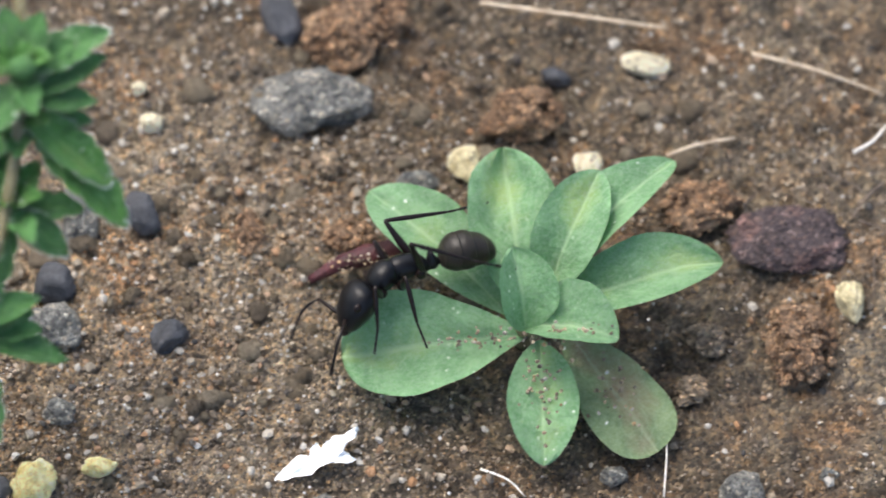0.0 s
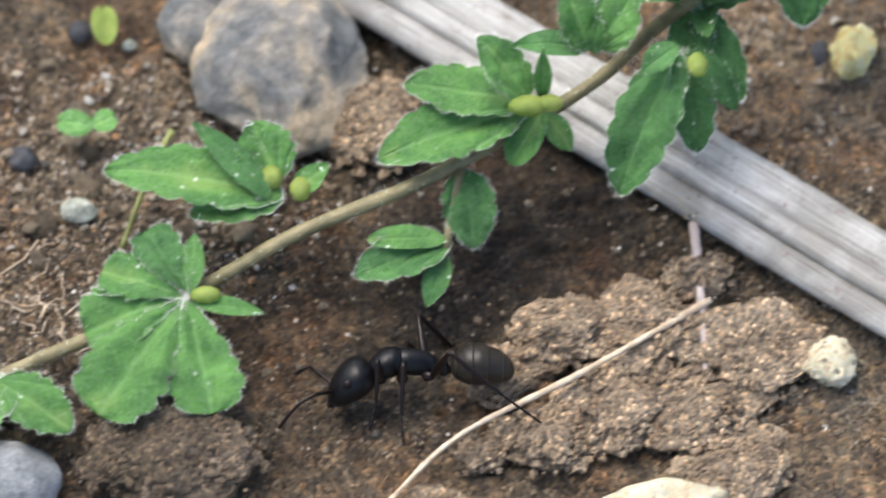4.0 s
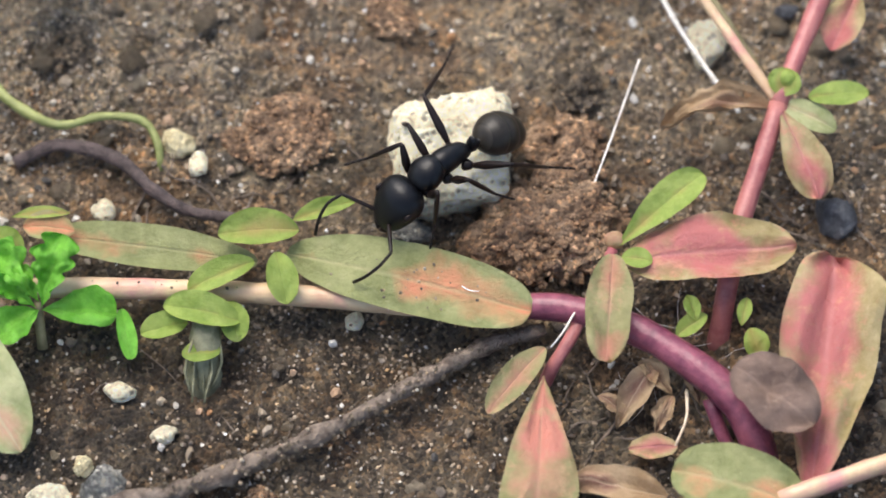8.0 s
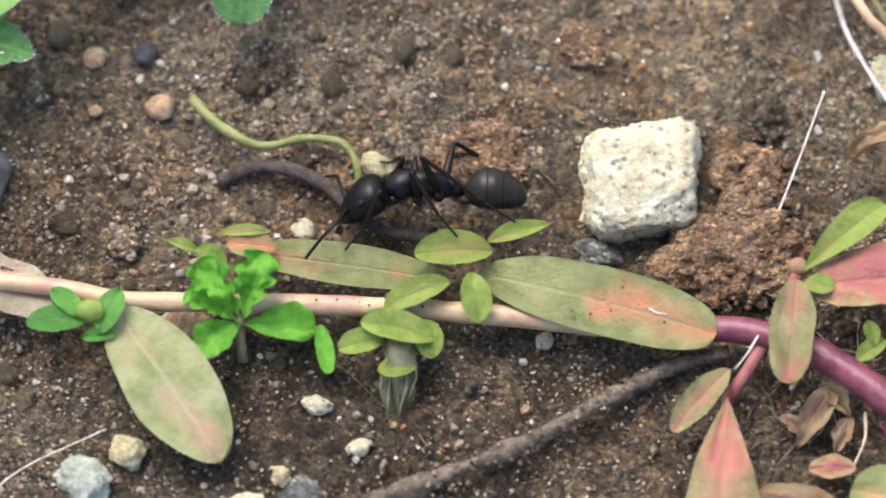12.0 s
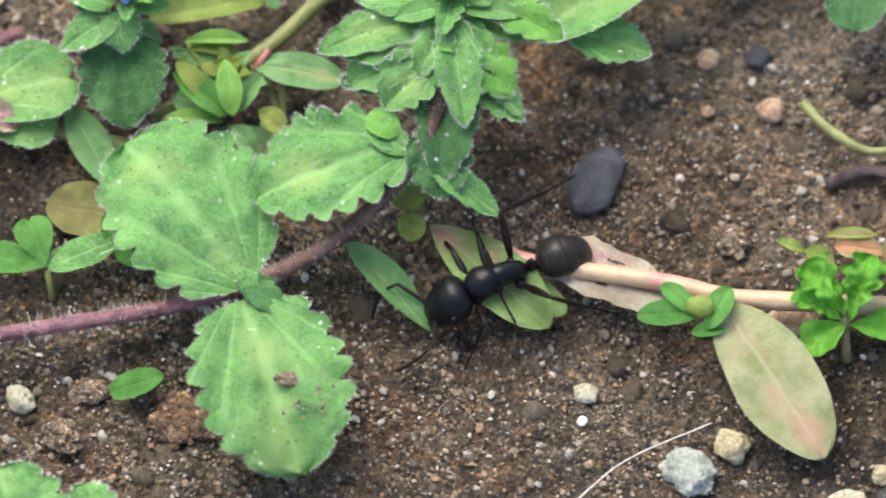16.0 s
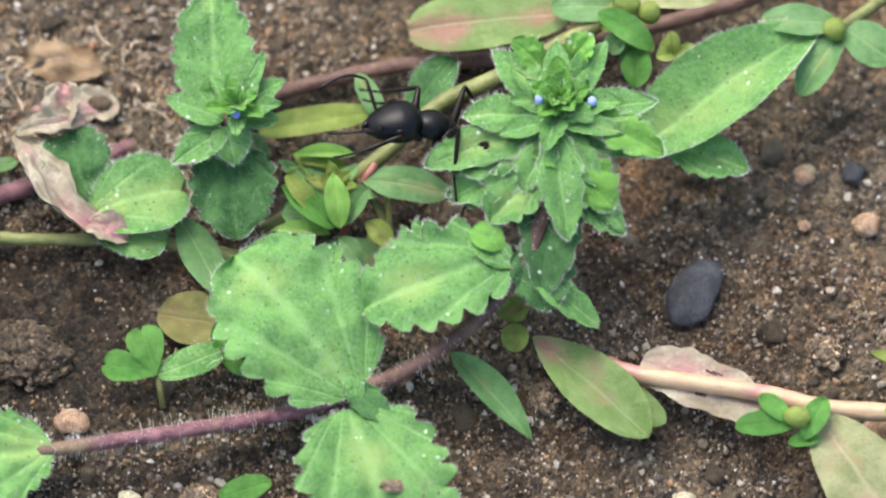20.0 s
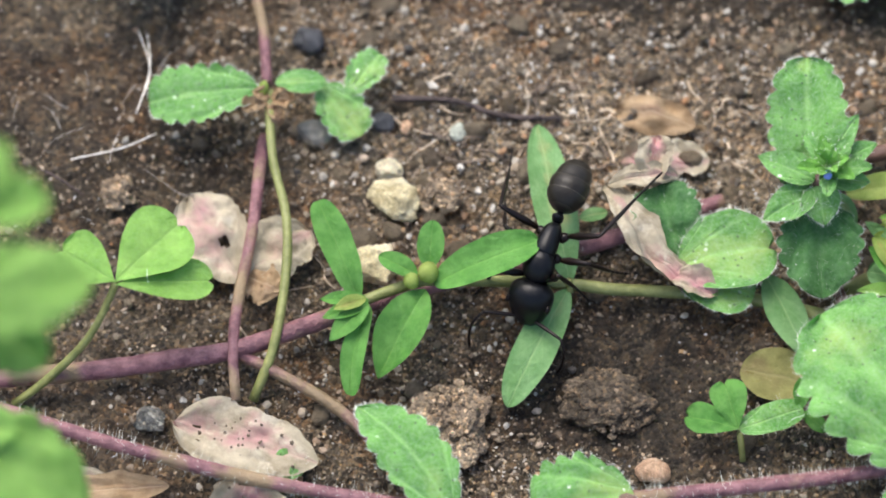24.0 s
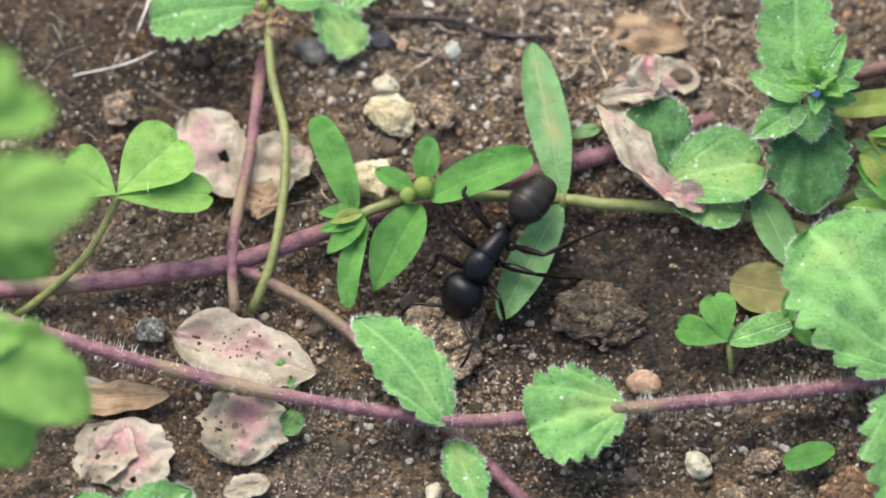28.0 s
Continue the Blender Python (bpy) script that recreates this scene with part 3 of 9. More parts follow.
    furry = material in (SPEEDWELL, CLIMBER, TUFT, SPEED_DARK)
    rim = [(coord[(i, j, False)].co.copy(), coord[(i + 1, j, False)].co.copy()) for j in (-nv, nv) for i in range(1, nu - 1)] if furry else []
    ob = part(name, bm, material, plant, label)
    if furry:
        rng = random.Random(leaf_seed[0])
        hm = bmesh.new()
        mid = b.lerp(t, 0.5)
        for _ in range(int(60 + 65 * ln) if width > 2 else int(6 + 8 * ln)):
            p, e = rng.choice(rim)
            p = p.lerp(e, rng.random())
            if rng.random() < 0.35:
                p = mid.lerp(p, rng.random()) + n * 0.05
            o = ((p - mid).normalized() * 0.8 + n * rng.uniform(0.1, 0.9) + Vector((rng.gauss(0, 0.4), rng.gauss(0, 0.4), 0))).normalized()
            a, c = o.orthogonal().normalized() * 0.009, None
            c = o.cross(a)
            e = p + o * rng.uniform(0.14, 0.42)
            q = [hm.verts.new(p + a), hm.verts.new(p - a * 0.5 + c), hm.verts.new(p - a * 0.5 - c), hm.verts.new(e)]
            for k in ((0, 1, 3), (1, 2, 3), (2, 0, 3)):
                hm.faces.new([q[m] for m in k])
        tagged(part("hairs", hm, HAIR, ob, "fine white hairs"), kind="stuff")
    return ob


def stem(plant, pts, r0, r1, material, name="stem", label="", rough=0.12, seg=10, step=0.8):
    bm = bmesh.new()
    tube(bm, pts, r0, r1, seg, rough, step, seed=len(bpy.data.objects) * 0.37)
    return part(name, bm, material, plant, label)


def hairs(plant, pts, radius, count, length, name="hairs"):
    """Fine white hairs that stand off a stalk, as one part."""
    rng = random.Random(int(abs(pts[0][0]) * 100) + count)
    line = spline(pts, 0.5)
    bm = bmesh.new()
    for _ in range(count):
        i = rng.randrange(len(line) - 1)
        p = line[i].lerp(line[i + 1], rng.random())
        d = (line[i + 1] - line[i]).normalized()
        o = Vector((rng.gauss(0, 1), rng.gauss(0, 1), rng.gauss(0, 1)))
        o = (o - d * o.dot(d)).normalized()
        e = p + o * (radius + length * rng.uniform(0.5, 1.1)) + d * rng.gauss(0, 0.15) + Vector((0, 0, -0.1 * rng.random()))
        base = p + o * radius * 0.8
        a, c = d * 0.016, d.cross(o) * 0.016
        v = [bm.verts.new(base + a), bm.verts.new(base - 0.5 * a + c), bm.verts.new(base - 0.5 * a - c), bm.verts.new(e)]
        for q in ((0, 1, 3), (1, 2, 3), (2, 0, 3)):
            bm.faces.new([v[k] for k in q])
    return tagged(part(name, bm, HAIR, plant, "fine white hairs"), kind="stuff")


def bead(plant, at, r, material, name="bud", squash=(1, 1, 1), label="", seed=0):
    bm = bmesh.new()
    bmesh.ops.create_icosphere(bm, subdivisions=2, radius=1)
    for v in bm.verts:
        k = 1 + 0.12 * noise.noise(v.co * 1.5 + Vector((seed, seed, 0)))
        v.co = Vector((v.co.x * r * squash[0] * k, v.co.y * r * squash[1] * k, v.co.z * r * squash[2] * k)) + Vector(at)
    return part(name, bm, material, plant, label)


def rock(bm, c, size, turn, seed, facets, lumps, sub=3, cut=(0.62, 0.92), blocky=0.0):
    rng = random.Random(seed)
    bmesh.ops.create_icosphere(bm, subdivisions=sub, radius=1)
    planes = [(Vector((rng.gauss(0, 1), rng.gauss(0, 1), rng.gauss(0, 0.8))).normalized(), rng.uniform(*cut)) for _ in range(facets)]
    if blocky:
        planes += [(Vector([(b if a == k else rng.uniform(-0.22, 0.22)) for a in range(3)]).normalized(), blocky) for k in range(3) for b in (-1, 1)]
    rot = Matrix.Rotation(radians(turn), 3, "Z")
    off = Vector((seed * 1.7, seed * 0.3, -seed))
    for v in bm.verts:
        p = v.co.copy()
        for n, h in planes:
            over = p.dot(n) - h
            if over > 0:
                p -= n * over * 0.95
        k = 0
        for f, a in (((1.1, 1.9), (2.6, 1.0), (6.5, 0.4), (13, 0.22)) if not facets else ((1.3, 1.0), (3.1, 0.6), (6.5, 0.4), (13, 0.25))):
            k += a * noise.noise(p * f + off)
        p *= 1 + lumps * k
        if sub > 5:
            q = p * 9 + off
            p *= 1 + 0.03 * noise.noise(q) - 0.09 * max(0.0, noise.noise(q * 0.8) - 0.1) + 0.03 * noise.noise(q * 2.6)
        v.co = rot @ Vector((p.x * size[0] / 2, p.y * size[1] / 2, p.z * size[2] / 2)) + Vector(c)


rock_seed = [3]
BALLS = {}


def ball(bm, sub):
    """A unit ball of triangles, added to the mesh; gives its corners."""
    if sub not in BALLS:
        one = bmesh.new()
        bmesh.ops.create_icosphere(one, subdivisions=sub, radius=1)
        one.verts.index_update()
        BALLS[sub] = [v.co.copy() for v in one.verts], [[v.index for v in f.verts] for f in one.faces]
        one.free()
    pts, tris = BALLS[sub]
    made = [bm.verts.new(p) for p in pts]
    for t in tris:
        bm.faces.new([made[k] for k in t])
    return made


def crumbs(bm, c, size, turn, count):
    """Small broken lumps on a clod and round its foot."""
    rng = random.Random(rock_seed[0])
    rot = Matrix.Rotation(radians(turn), 3, "Z")
    for _ in range(count):
        a, d = rng.uniform(0, 2 * math.pi), rng.uniform(0.3, 1.25) ** 0.7
        q = rot @ Vector((math.cos(a) * d * size[0] / 2, math.sin(a) * d * size[1] / 2, 0)) + Vector((c.x, c.y, 0))
        q.z = max(soil(q.x, q.y) + 0.1, c.z + size[2] / 2 * math.sqrt(max(0, 1 - d * d)))
        r = rng.uniform(0.1, 0.45) ** 1.45
        s = Vector((rng.uniform(0.7, 1.3), rng.uniform(0.7, 1.3), rng.uniform(0.5, 0.9)))
        for v in ball(bm, 2):
            k = r * (1 + 0.5 * noise.noise(v.co * 1.6 + q))
            v.co = Vector((v.co.x * s.x * k, v.co.y * s.y * k, v.co.z * s.z * k)) + q


def stone(at, size, material, label, name="pebble", turn=0.0, facets=7, lumps=0.12, group="pebbles on the soil", category="stone", sub=3, cut=(0.62, 0.92), blocky=0.0):
    """A stone bedded in the soil: at is the middle of its visible face."""
    rock_seed[0] += 1
    x, y, z = at
    c = Vector((x, y, soil(x, y) + size[2] * 0.22))
    crumbly = material in (BROWN_CLOD, TAN_CLOD, DARK_CRUST)
    if material is GREY_STONE:
        lumps, facets = max(lumps, 0.17), max(facets, 9)
    if material in (YELLOW_STONE, LICHEN):
        lumps, facets, sub = max(lumps, 0.23), max(facets, 8), max(sub, 4)
    bm = bmesh.new()
    big = max(size)
    if crumbly:
        facets = 0
    rock(bm, c, size, turn, rock_seed[0], facets, lumps * (1.35 if crumbly else 1), max(sub, 5 if crumbly and big > 4 else 4 if big > 2 else 3), cut, blocky)
    if len(label.split()) < 4:
        label += " bedded in the soil"
    ob = lone(name, bm, c, material, label, category, group, smooth=not crumbly)
    if crumbly:
        loose = bmesh.new()
        crumbs(loose, c, size, turn, int(14 + 5 * size[0] * size[1]))
        tagged(part("loose_earth", loose, material, ob, "loose crumbs of the same earth", False), kind="stuff")
    return ob


# ---- the ground: one sheet out to the horizon ----
def soil(x, y):
    p = Vector((x, y, 0))
    z = 1.0 * noise.noise(p * 0.045 + Vector((4, 0, 0))) + 0.55 * noise.noise(p * 0.16) + 0.28 * noise.noise(p * 0.45) 
    far = max(abs(x + 85) - 140, abs(y + 40) - 100, 0)
    return z * math.exp(-far / 60) + 0.004 * far * noise.noise(p * 0.0004)


def fine(x, y):
    """Crumbs, hollows and cracks: compact in some places, loose in others."""
    p = Vector((x, y, 3.3))
    a = noise.noise(p * 0.8)
    b = noise.noise(p * 0.42 + Vector((9, 2, 0)))
    loose = min(1.0, max(0.15, 0.55 + 1.3 * noise.noise(p * 0.11 + Vector((2, 7, 0)))))
    bent = p + Vector((noise.noise(p * 1.1), noise.noise(p * 1.1 + Vector((5, 5, 0))), 0)) * 0.35
    big, _ = noise.voronoi(bent * 0.62)
    small, _ = noise.voronoi(bent * 1.5)
    lumps = 0.5 * min(0.5, big[1] - big[0]) + 0.26 * min(0.6, small[1] - small[0])
    return 0.6 * a * abs(a) + 0.4 * abs(b) - 0.3 + loose * 1.5 * lumps + 0.3 * noise.fractal(p * 1.3, 0.55, 2.1, 4)


def graded(lo, hi, step):
    inner = [lo + step * i for i in range(int((hi - lo) / step) + 1)]
    out, d = [], step
    while sum(out) < 60000:
        d *= 1.35
        out.append(d)
    left, right = [inner[0]], [inner[-1]]
    for d in out:
        left.append(left[-1] - d)
        right.append(right[-1] + d)
    return left[:0:-1] + inner + right[1:]


STEP = 0.28
XS, YS = graded(-212, 40, STEP), graded(-110, 32, STEP)
HEIGHT = np.array([[soil(x, y) + (fine(x, y) if -215 < x < 43 and -113 < y < 35 else 0) for x in XS] for y in YS])


# darker and lighter places: middle, reach, amount (darker below zero)
TONE_SPOTS = [(-159.73, -62.00, 5, 0.4), (-18.02, -3.75, 9, 0.25), (-17.23, -11.12, 9, 0.25), (-21.31, 2.15, 9, 0.2), (-32.29, -6.45, 9, 0.12), (-178.5, -56.0, 8, 0.4), (-171.0, -59.0, 8, 0.15), (-179.95, -48.53, 12, -0.3), (-184.08, -52.80, 9, -0.2), (-162.12, -49.97, 12, -0.25), (-144.59, -46.96, 9, -0.25), (-44.75, -19.52, 8, -0.25), (-51.44, -27.06, 7, -0.25), (-65.78, -23.15, 7, -0.2), (-40.49, -25.63, 6, -0.2), (-16, -7, 10, 0.3), (-22, 7, 9, 0.3), (20, 8, 10, 0.15), (*(-166.26, -51.55, 0.00)[:2], 9, -0.25), (*(-104.87, -86.65, 0.00)[:2], 11, -0.14), (*(-174.38, -63.02, 0.00)[:2], 9, 0.3), (*(-164.79, -59.00, 0.00)[:2], 8, 0.25), (*(-130.32, -77.43, 0.00)[:2], 6, 0.25), (*(-106.91, -87.53, 0.00)[:2], 9, -0.2), (*(-158.33, -80.15, 0.00)[:2], 6, -0.15), (*(-184.06, -67.44, 0.00)[:2], 7, -0.15), (*(-120.06, -65.23, 0.00)[:2], 8, 0.3), (*(-85.73, -63.30, 0.00)[:2], 9, 0.25), (*(-5.87, -27.50, 0.00)[:2], 9, 0.4), (*(-18.13, -8.95, 0.00)[:2], 8, 0.3), (*(-22.39, -4.70, 0.00)[:2], 9, 0.35), (*(22.91, -5.58, 0.00)[:2], 9, 0.2), (*(19.94, -14.74, 0.00)[:2], 8, 0.15), (*(-162.98, -48.58, 0.00)[:2], 14, -0.45), (*(-178.28, -48.31, 0.00)[:2], 11, -0.5), (*(-161.79, -79.59, 0.00)[:2], 8, -0.35), (*(-43.20, -19.62, 0.00)[:2], 7, -0.3), (*(7.41, -10.37, 0.00)[:2], 6, -0.3),
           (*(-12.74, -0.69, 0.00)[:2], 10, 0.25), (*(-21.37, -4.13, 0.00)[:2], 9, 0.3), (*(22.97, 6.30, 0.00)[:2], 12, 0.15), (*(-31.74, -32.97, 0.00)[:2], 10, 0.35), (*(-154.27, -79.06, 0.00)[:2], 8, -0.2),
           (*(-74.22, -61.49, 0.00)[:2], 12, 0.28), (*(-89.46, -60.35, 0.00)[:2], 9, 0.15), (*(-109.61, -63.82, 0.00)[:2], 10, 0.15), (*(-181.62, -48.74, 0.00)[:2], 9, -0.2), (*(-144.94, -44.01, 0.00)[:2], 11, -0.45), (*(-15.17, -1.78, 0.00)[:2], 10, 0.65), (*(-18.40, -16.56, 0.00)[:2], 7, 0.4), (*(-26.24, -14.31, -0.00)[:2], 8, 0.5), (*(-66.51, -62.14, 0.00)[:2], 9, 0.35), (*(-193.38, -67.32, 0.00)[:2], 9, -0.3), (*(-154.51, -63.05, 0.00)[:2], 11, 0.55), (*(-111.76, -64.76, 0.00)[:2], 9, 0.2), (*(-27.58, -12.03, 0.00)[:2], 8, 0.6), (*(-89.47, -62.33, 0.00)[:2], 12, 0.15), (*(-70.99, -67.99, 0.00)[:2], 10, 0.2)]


def soil_tone(x, y):
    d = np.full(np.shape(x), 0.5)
    for cx, cy, reach, amount in TONE_SPOTS:
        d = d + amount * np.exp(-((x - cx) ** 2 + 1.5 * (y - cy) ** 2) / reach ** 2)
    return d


def build_ground():
    gx, gy = np.meshgrid(XS, YS)
    v = np.stack([gx, gy, HEIGHT], -1).reshape(-1, 3) * 0.001
    w, h = len(XS), len(YS)
    k = (np.arange(h - 1)[:, None] * w + np.arange(w - 1)[None]).ravel()
    me = raw_mesh("ground", v, np.stack([k, k + 1, k + w + 1, k + w], -1), SOIL)
    me.shade_smooth()
    # tone of the soil at each point: low is darker, high is lighter
    dry = me.attributes.new("soil_tone", "FLOAT", "POINT")
    dry.data.foreach_set("value", soil_tone(v[:, 0] * 1000, v[:, 1] * 1000).astype(np.float32))
    return tagged(new("ground", me), "moist brown sandy soil, crumbly and uneven", "ground", kind="structure")


def raw_mesh(name, v, f, material):
    me = bpy.data.meshes.new(name)
    me.vertices.add(len(v)), me.loops.add(f.size), me.polygons.add(len(f))
    me.vertices.foreach_set("co", np.ascontiguousarray(v, dtype=np.float32).ravel())
    me.loops.foreach_set("vertex_index", f.ravel().astype(np.int32))
    me.polygons.foreach_set("loop_start", np.arange(0, f.size, f.shape[1], dtype=np.int32))
    me.update(calc_edges=True)
    me.materials.append(material)
    return me


def ground_at(x, y):
    """Height of the finished soil at many places at once."""
    i0, j0 = XS.index(-212), YS.index(-110)
    i = np.clip(np.round((x + 212) / STEP).astype(int) + i0, 0, len(XS) - 1)
    j = np.clip(np.round((y + 110) / STEP).astype(int) + j0, 0, len(YS) - 1)
    return HEIGHT[j, i]


def patchy(x, y, seed):
    """A soft field between 0 and 1."""
    s = 0
    for k in range(6):
        f, a, b = 0.07 * 1.5 ** k, math.sin(seed + 2.1 * k), math.cos(seed + 2.1 * k)
        s = s + np.sin((x * a + y * b) * f * 2.2 + k * 1.7 + seed) * np.cos((x * b - y * a) * f * 2.6 + seed * k) / 1.25 ** k
    return 1 / (1 + np.exp(-1.6 * s))


# sandy places: middle, reach, share
SANDY = [(-167.39, -80.80, 6, 0.50), (-181.71, -84.00, 6, 0.40), (-160.36, -85.23, 6, 0.40), (-175.26, -64.58, 6, 0.35), (-151.12, -79.50, 6, 0.35), (-173.73, -89.67, 6, 0.35), (-192.46, -67.85, 6, 0.35), (-145.26, -83.16, 6, 0.30), (-125.85, -86.88, 6, 0.25), (-178.5, -57.0, 9, 0.4), (-172, -84, 10, 0.45), (-150, -88, 11, 0.45), (-135, -88, 12, 0.4), (-118, -87, 11, 0.4), (-98, -88, 11, 0.35), (-104, -66, 10, 0.35), (-60, -20, 10, 0.3), (-15, -6, 10, 0.8), (-24, 8, 9, 0.7), (-14, 10, 9, 0.6), (18, 8, 10, 0.35), (-2, -22, 10, 0.4), (*(-162.76, -63.57, 0.00)[:2], 8, 1.1), (*(-151.51, -58.54, 0.00)[:2], 8, 1.0), (*(-66.50, -62.81, 0.00)[:2], 8, 0.9), (*(-15.17, -1.78, 0.00)[:2], 11, 1.0), (*(-27.08, -7.05, 0.00)[:2], 8, 0.8), (*(-14.39, 5.04, 0.00)[:2], 12, 0.45), (*(-0.22, 7.12, 0.00)[:2], 12, 0.3), (*(-69.37, -13.61, 0.00)[:2], 11, 0.7),
         (*(-71.27, -17.83, 0.00)[:2], 8, 0.7), (*(-171.19, -63.04, 0.00)[:2], 15, 0.9), (*(-160.06, -58.84, 0.00)[:2], 12, 0.7), (*(-170.51, -66.17, 0.00)[:2], 10, 0.7), (*(-115.08, -71.37, 0.00)[:2], 8, 0.4)]
OCTA = (np.array([(1, 0, 0), (-1, 0, 0), (0, 1, 0), (0, -1, 0), (0, 0, 1), (0, 0, -1)], float), np.array([(0, 2, 4), (2, 1, 4), (1, 3, 4), (3, 0, 4), (2, 0, 5), (1, 2, 5), (3, 1, 5), (0, 3, 5)]))
GOLD = (1 + 5 ** 0.5) / 2
ICOSA = (np.array([(-1, GOLD, 0), (1, GOLD, 0), (-1, -GOLD, 0), (1, -GOLD, 0), (0, -1, GOLD), (0, 1, GOLD), (0, -1, -GOLD), (0, 1, -GOLD), (GOLD, 0, -1), (GOLD, 0, 1), (-GOLD, 0, -1), (-GOLD, 0, 1)]) / 1.9,
         np.array([(0, 11, 5), (0, 5, 1), (0, 1, 7), (0, 7, 10), (0, 10, 11), (1, 5, 9), (5, 11, 4), (11, 10, 2), (10, 7, 6), (7, 1, 8), (3, 9, 4), (3, 4, 2), (3, 2, 6), (3, 6, 8), (3, 8, 9), (4, 9, 5), (2, 4, 11), (6, 2, 10), (8, 6, 7), (9, 8, 1)]))


def halved(solid):
    """The same solid with every face cut in four and pushed out to a ball."""
    pts, index, tri = [tuple(p) for p in solid[0]], {}, []

    def half(a, b):
        key = (min(a, b), max(a, b))
        if key not in index:
            m = (np.array(pts[a]) + np.array(pts[b])) / 2
            index[key] = len(pts)
            pts.append(tuple(m * np.linalg.norm(pts[a]) / np.linalg.norm(m)))
        return index[key]

    for a, b, c in solid[1]:
        d, e, f = half(a, b), half(b, c), half(c, a)
        tri += [(a, d, f), (d, b, e), (f, e, c), (d, e, f)]
    return np.array(pts), np.array(tri)


LUMP = halved(ICOSA)


def build_grains(name, tries, lo, hi, material, label, seed, solid, power, base, sandy, flat=0.8, sit=0.3):
    """Loose grains on the soil, as one object: thick in the sandy places, patchy elsewhere."""
    rng = np.random.default_rng(seed)
    x, y = [], []
    for x0, x1, y0, y1 in FIELDS:
        n = int(tries * (x1 - x0) * (y1 - y0))
        x.append(rng.uniform(x0, x1, n)), y.append(rng.uniform(y0, y1, n))
    x, y = np.concatenate(x), np.concatenate(y)
    share = base * patchy(x, y, seed) ** 1.5
    for cx, cy, reach, amount in SANDY:
        share = share + sandy * amount * np.exp(-((x - cx) ** 2 + 1.4 * (y - cy) ** 2) / reach ** 2) * (0.35 + patchy(x, y, seed + 4))
    share = share * np.clip(2.0 * soil_tone(x, y), 0.1, 1.6)
    keep = rng.random(len(x)) < share
    x, y = x[keep], y[keep]
    n = len(x)
    shape, tri = solid
    r = lo + (hi - lo) * rng.random(n) ** power
    q = rng.normal(size=(n, 4))
    q /= np.linalg.norm(q, axis=1)[:, None]
    a, b, c, d = q.T
    rot = np.stack([1 - 2 * (c * c + d * d), 2 * (b * c - a * d), 2 * (b * d + a * c), 2 * (b * c + a * d), 1 - 2 * (b * b + d * d), 2 * (c * d - a * b), 2 * (b * d - a * c), 2 * (c * d + a * b), 1 - 2 * (b * b + c * c)], -1).reshape(n, 3, 3)
    k = len(shape)
    v = shape[None] * rng.uniform(0.7, 1.3, (n, k, 1)) * r[:, None, None] * rng.uniform(0.65, 1.25, (n, 1, 3))
    v = np.einsum("nij,nkj->nki", rot, v)
    v[:, :, 2] *= flat
    v += np.stack([x, y, ground_at(x, y) + r * sit], -1)[:, None]
    f = (tri[None] + k * np.arange(n)[:, None, None]).reshape(-1, 3)
    me = raw_mesh(name, v.reshape(-1, 3) * 0.001, f, material)
    me.shade_smooth() if solid is LUMP else me.shade_flat()
    return tagged(new(name, me), label, "soil", kind="stuff")


FIELDS = [(-62, 32, -36, 26), (-95, -62, -54, -10), (-205, -58, -104, -40), (-130, -62, -40, -34)]
build_ground()
build_grains("sand_grains", 26, 0.035, 0.15, SAND, "sand grains, tan, orange, grey and glassy white", 5, OCTA, 1.6, 0.34, 1.1)
build_grains("soil_crumbs", 5, 0.06, 0.26, CRUMB, "loose brown crumbs of soil", 9, ICOSA, 2.2, 0.55, 0.1, 0.8, -0.15)
build_grains("soil_clumps", 0.17, 0.12, 0.38, CLUMP, "crumbly lumps of brown soil", 21, LUMP, 2.6, 0.6, 0.25, 0.75, -0.3)
build_grains("coarse_grit", 2.4, 0.1, 0.32, GRIT, "coarse glassy grit of many colours", 13, ICOSA, 2.4, 0.2, 0.75)
build_grains("tan_crumbs", 0.22, 0.25, 0.85, TAN_CRUMB, "tan gritty crumbs of sandy earth", 31, LUMP, 2.0, 0.06, 0.8, 0.8, 0.0)
build_grains("white_flecks", 0.22, 0.04, 0.13, FLECK, "tiny bright white flecks lying on the soil", 17, OCTA, 1.6, 0.7, 0.6, 0.6, 0.6)


# ---- the ant ----
def loft(bm, rows, seg=20):
    """A body of rounded sections: x, half width, half height, middle height."""
    pts = [Vector(r) for r in [(x, w, h) for x, w, h, _ in rows]]
    zs = [r[3] for r in rows]
    rings = []
    for i in range(len(rows) - 1):
        for k in range(4):
            s = k / 4
            p0, p1, p2, p3 = pts[max(i - 1, 0)], pts[i], pts[i + 1], pts[min(i + 2, len(rows) - 1)]
            v = 0.5 * (2 * p1 + (p2 - p0) * s + (2 * p0 - 5 * p1 + 4 * p2 - p3) * s * s + (3 * p1 - p0 - 3 * p2 + p3) * s ** 3)
            rings.append((v.x, max(v.y, 0.02), max(v.z, 0.02), zs[i] + (zs[i + 1] - zs[i]) * s))
    rings.append((*rows[-1][:3], zs[-1]))
    made = [[bm.verts.new((x, w * math.cos(2 * math.pi * k / seg), z + h * math.sin(2 * math.pi * k / seg))) for k in range(seg)] for x, w, h, z in rings]
    for a, b in zip(made, made[1:]):
        for k in range(seg):
            bm.faces.new((a[k], a[(k + 1) % seg], b[(k + 1) % seg], b[k]))
    bm.faces.new(made[0][::-1]), bm.faces.new(made[-1])
    bmesh.ops.recalc_face_normals(bm, faces=bm.faces)


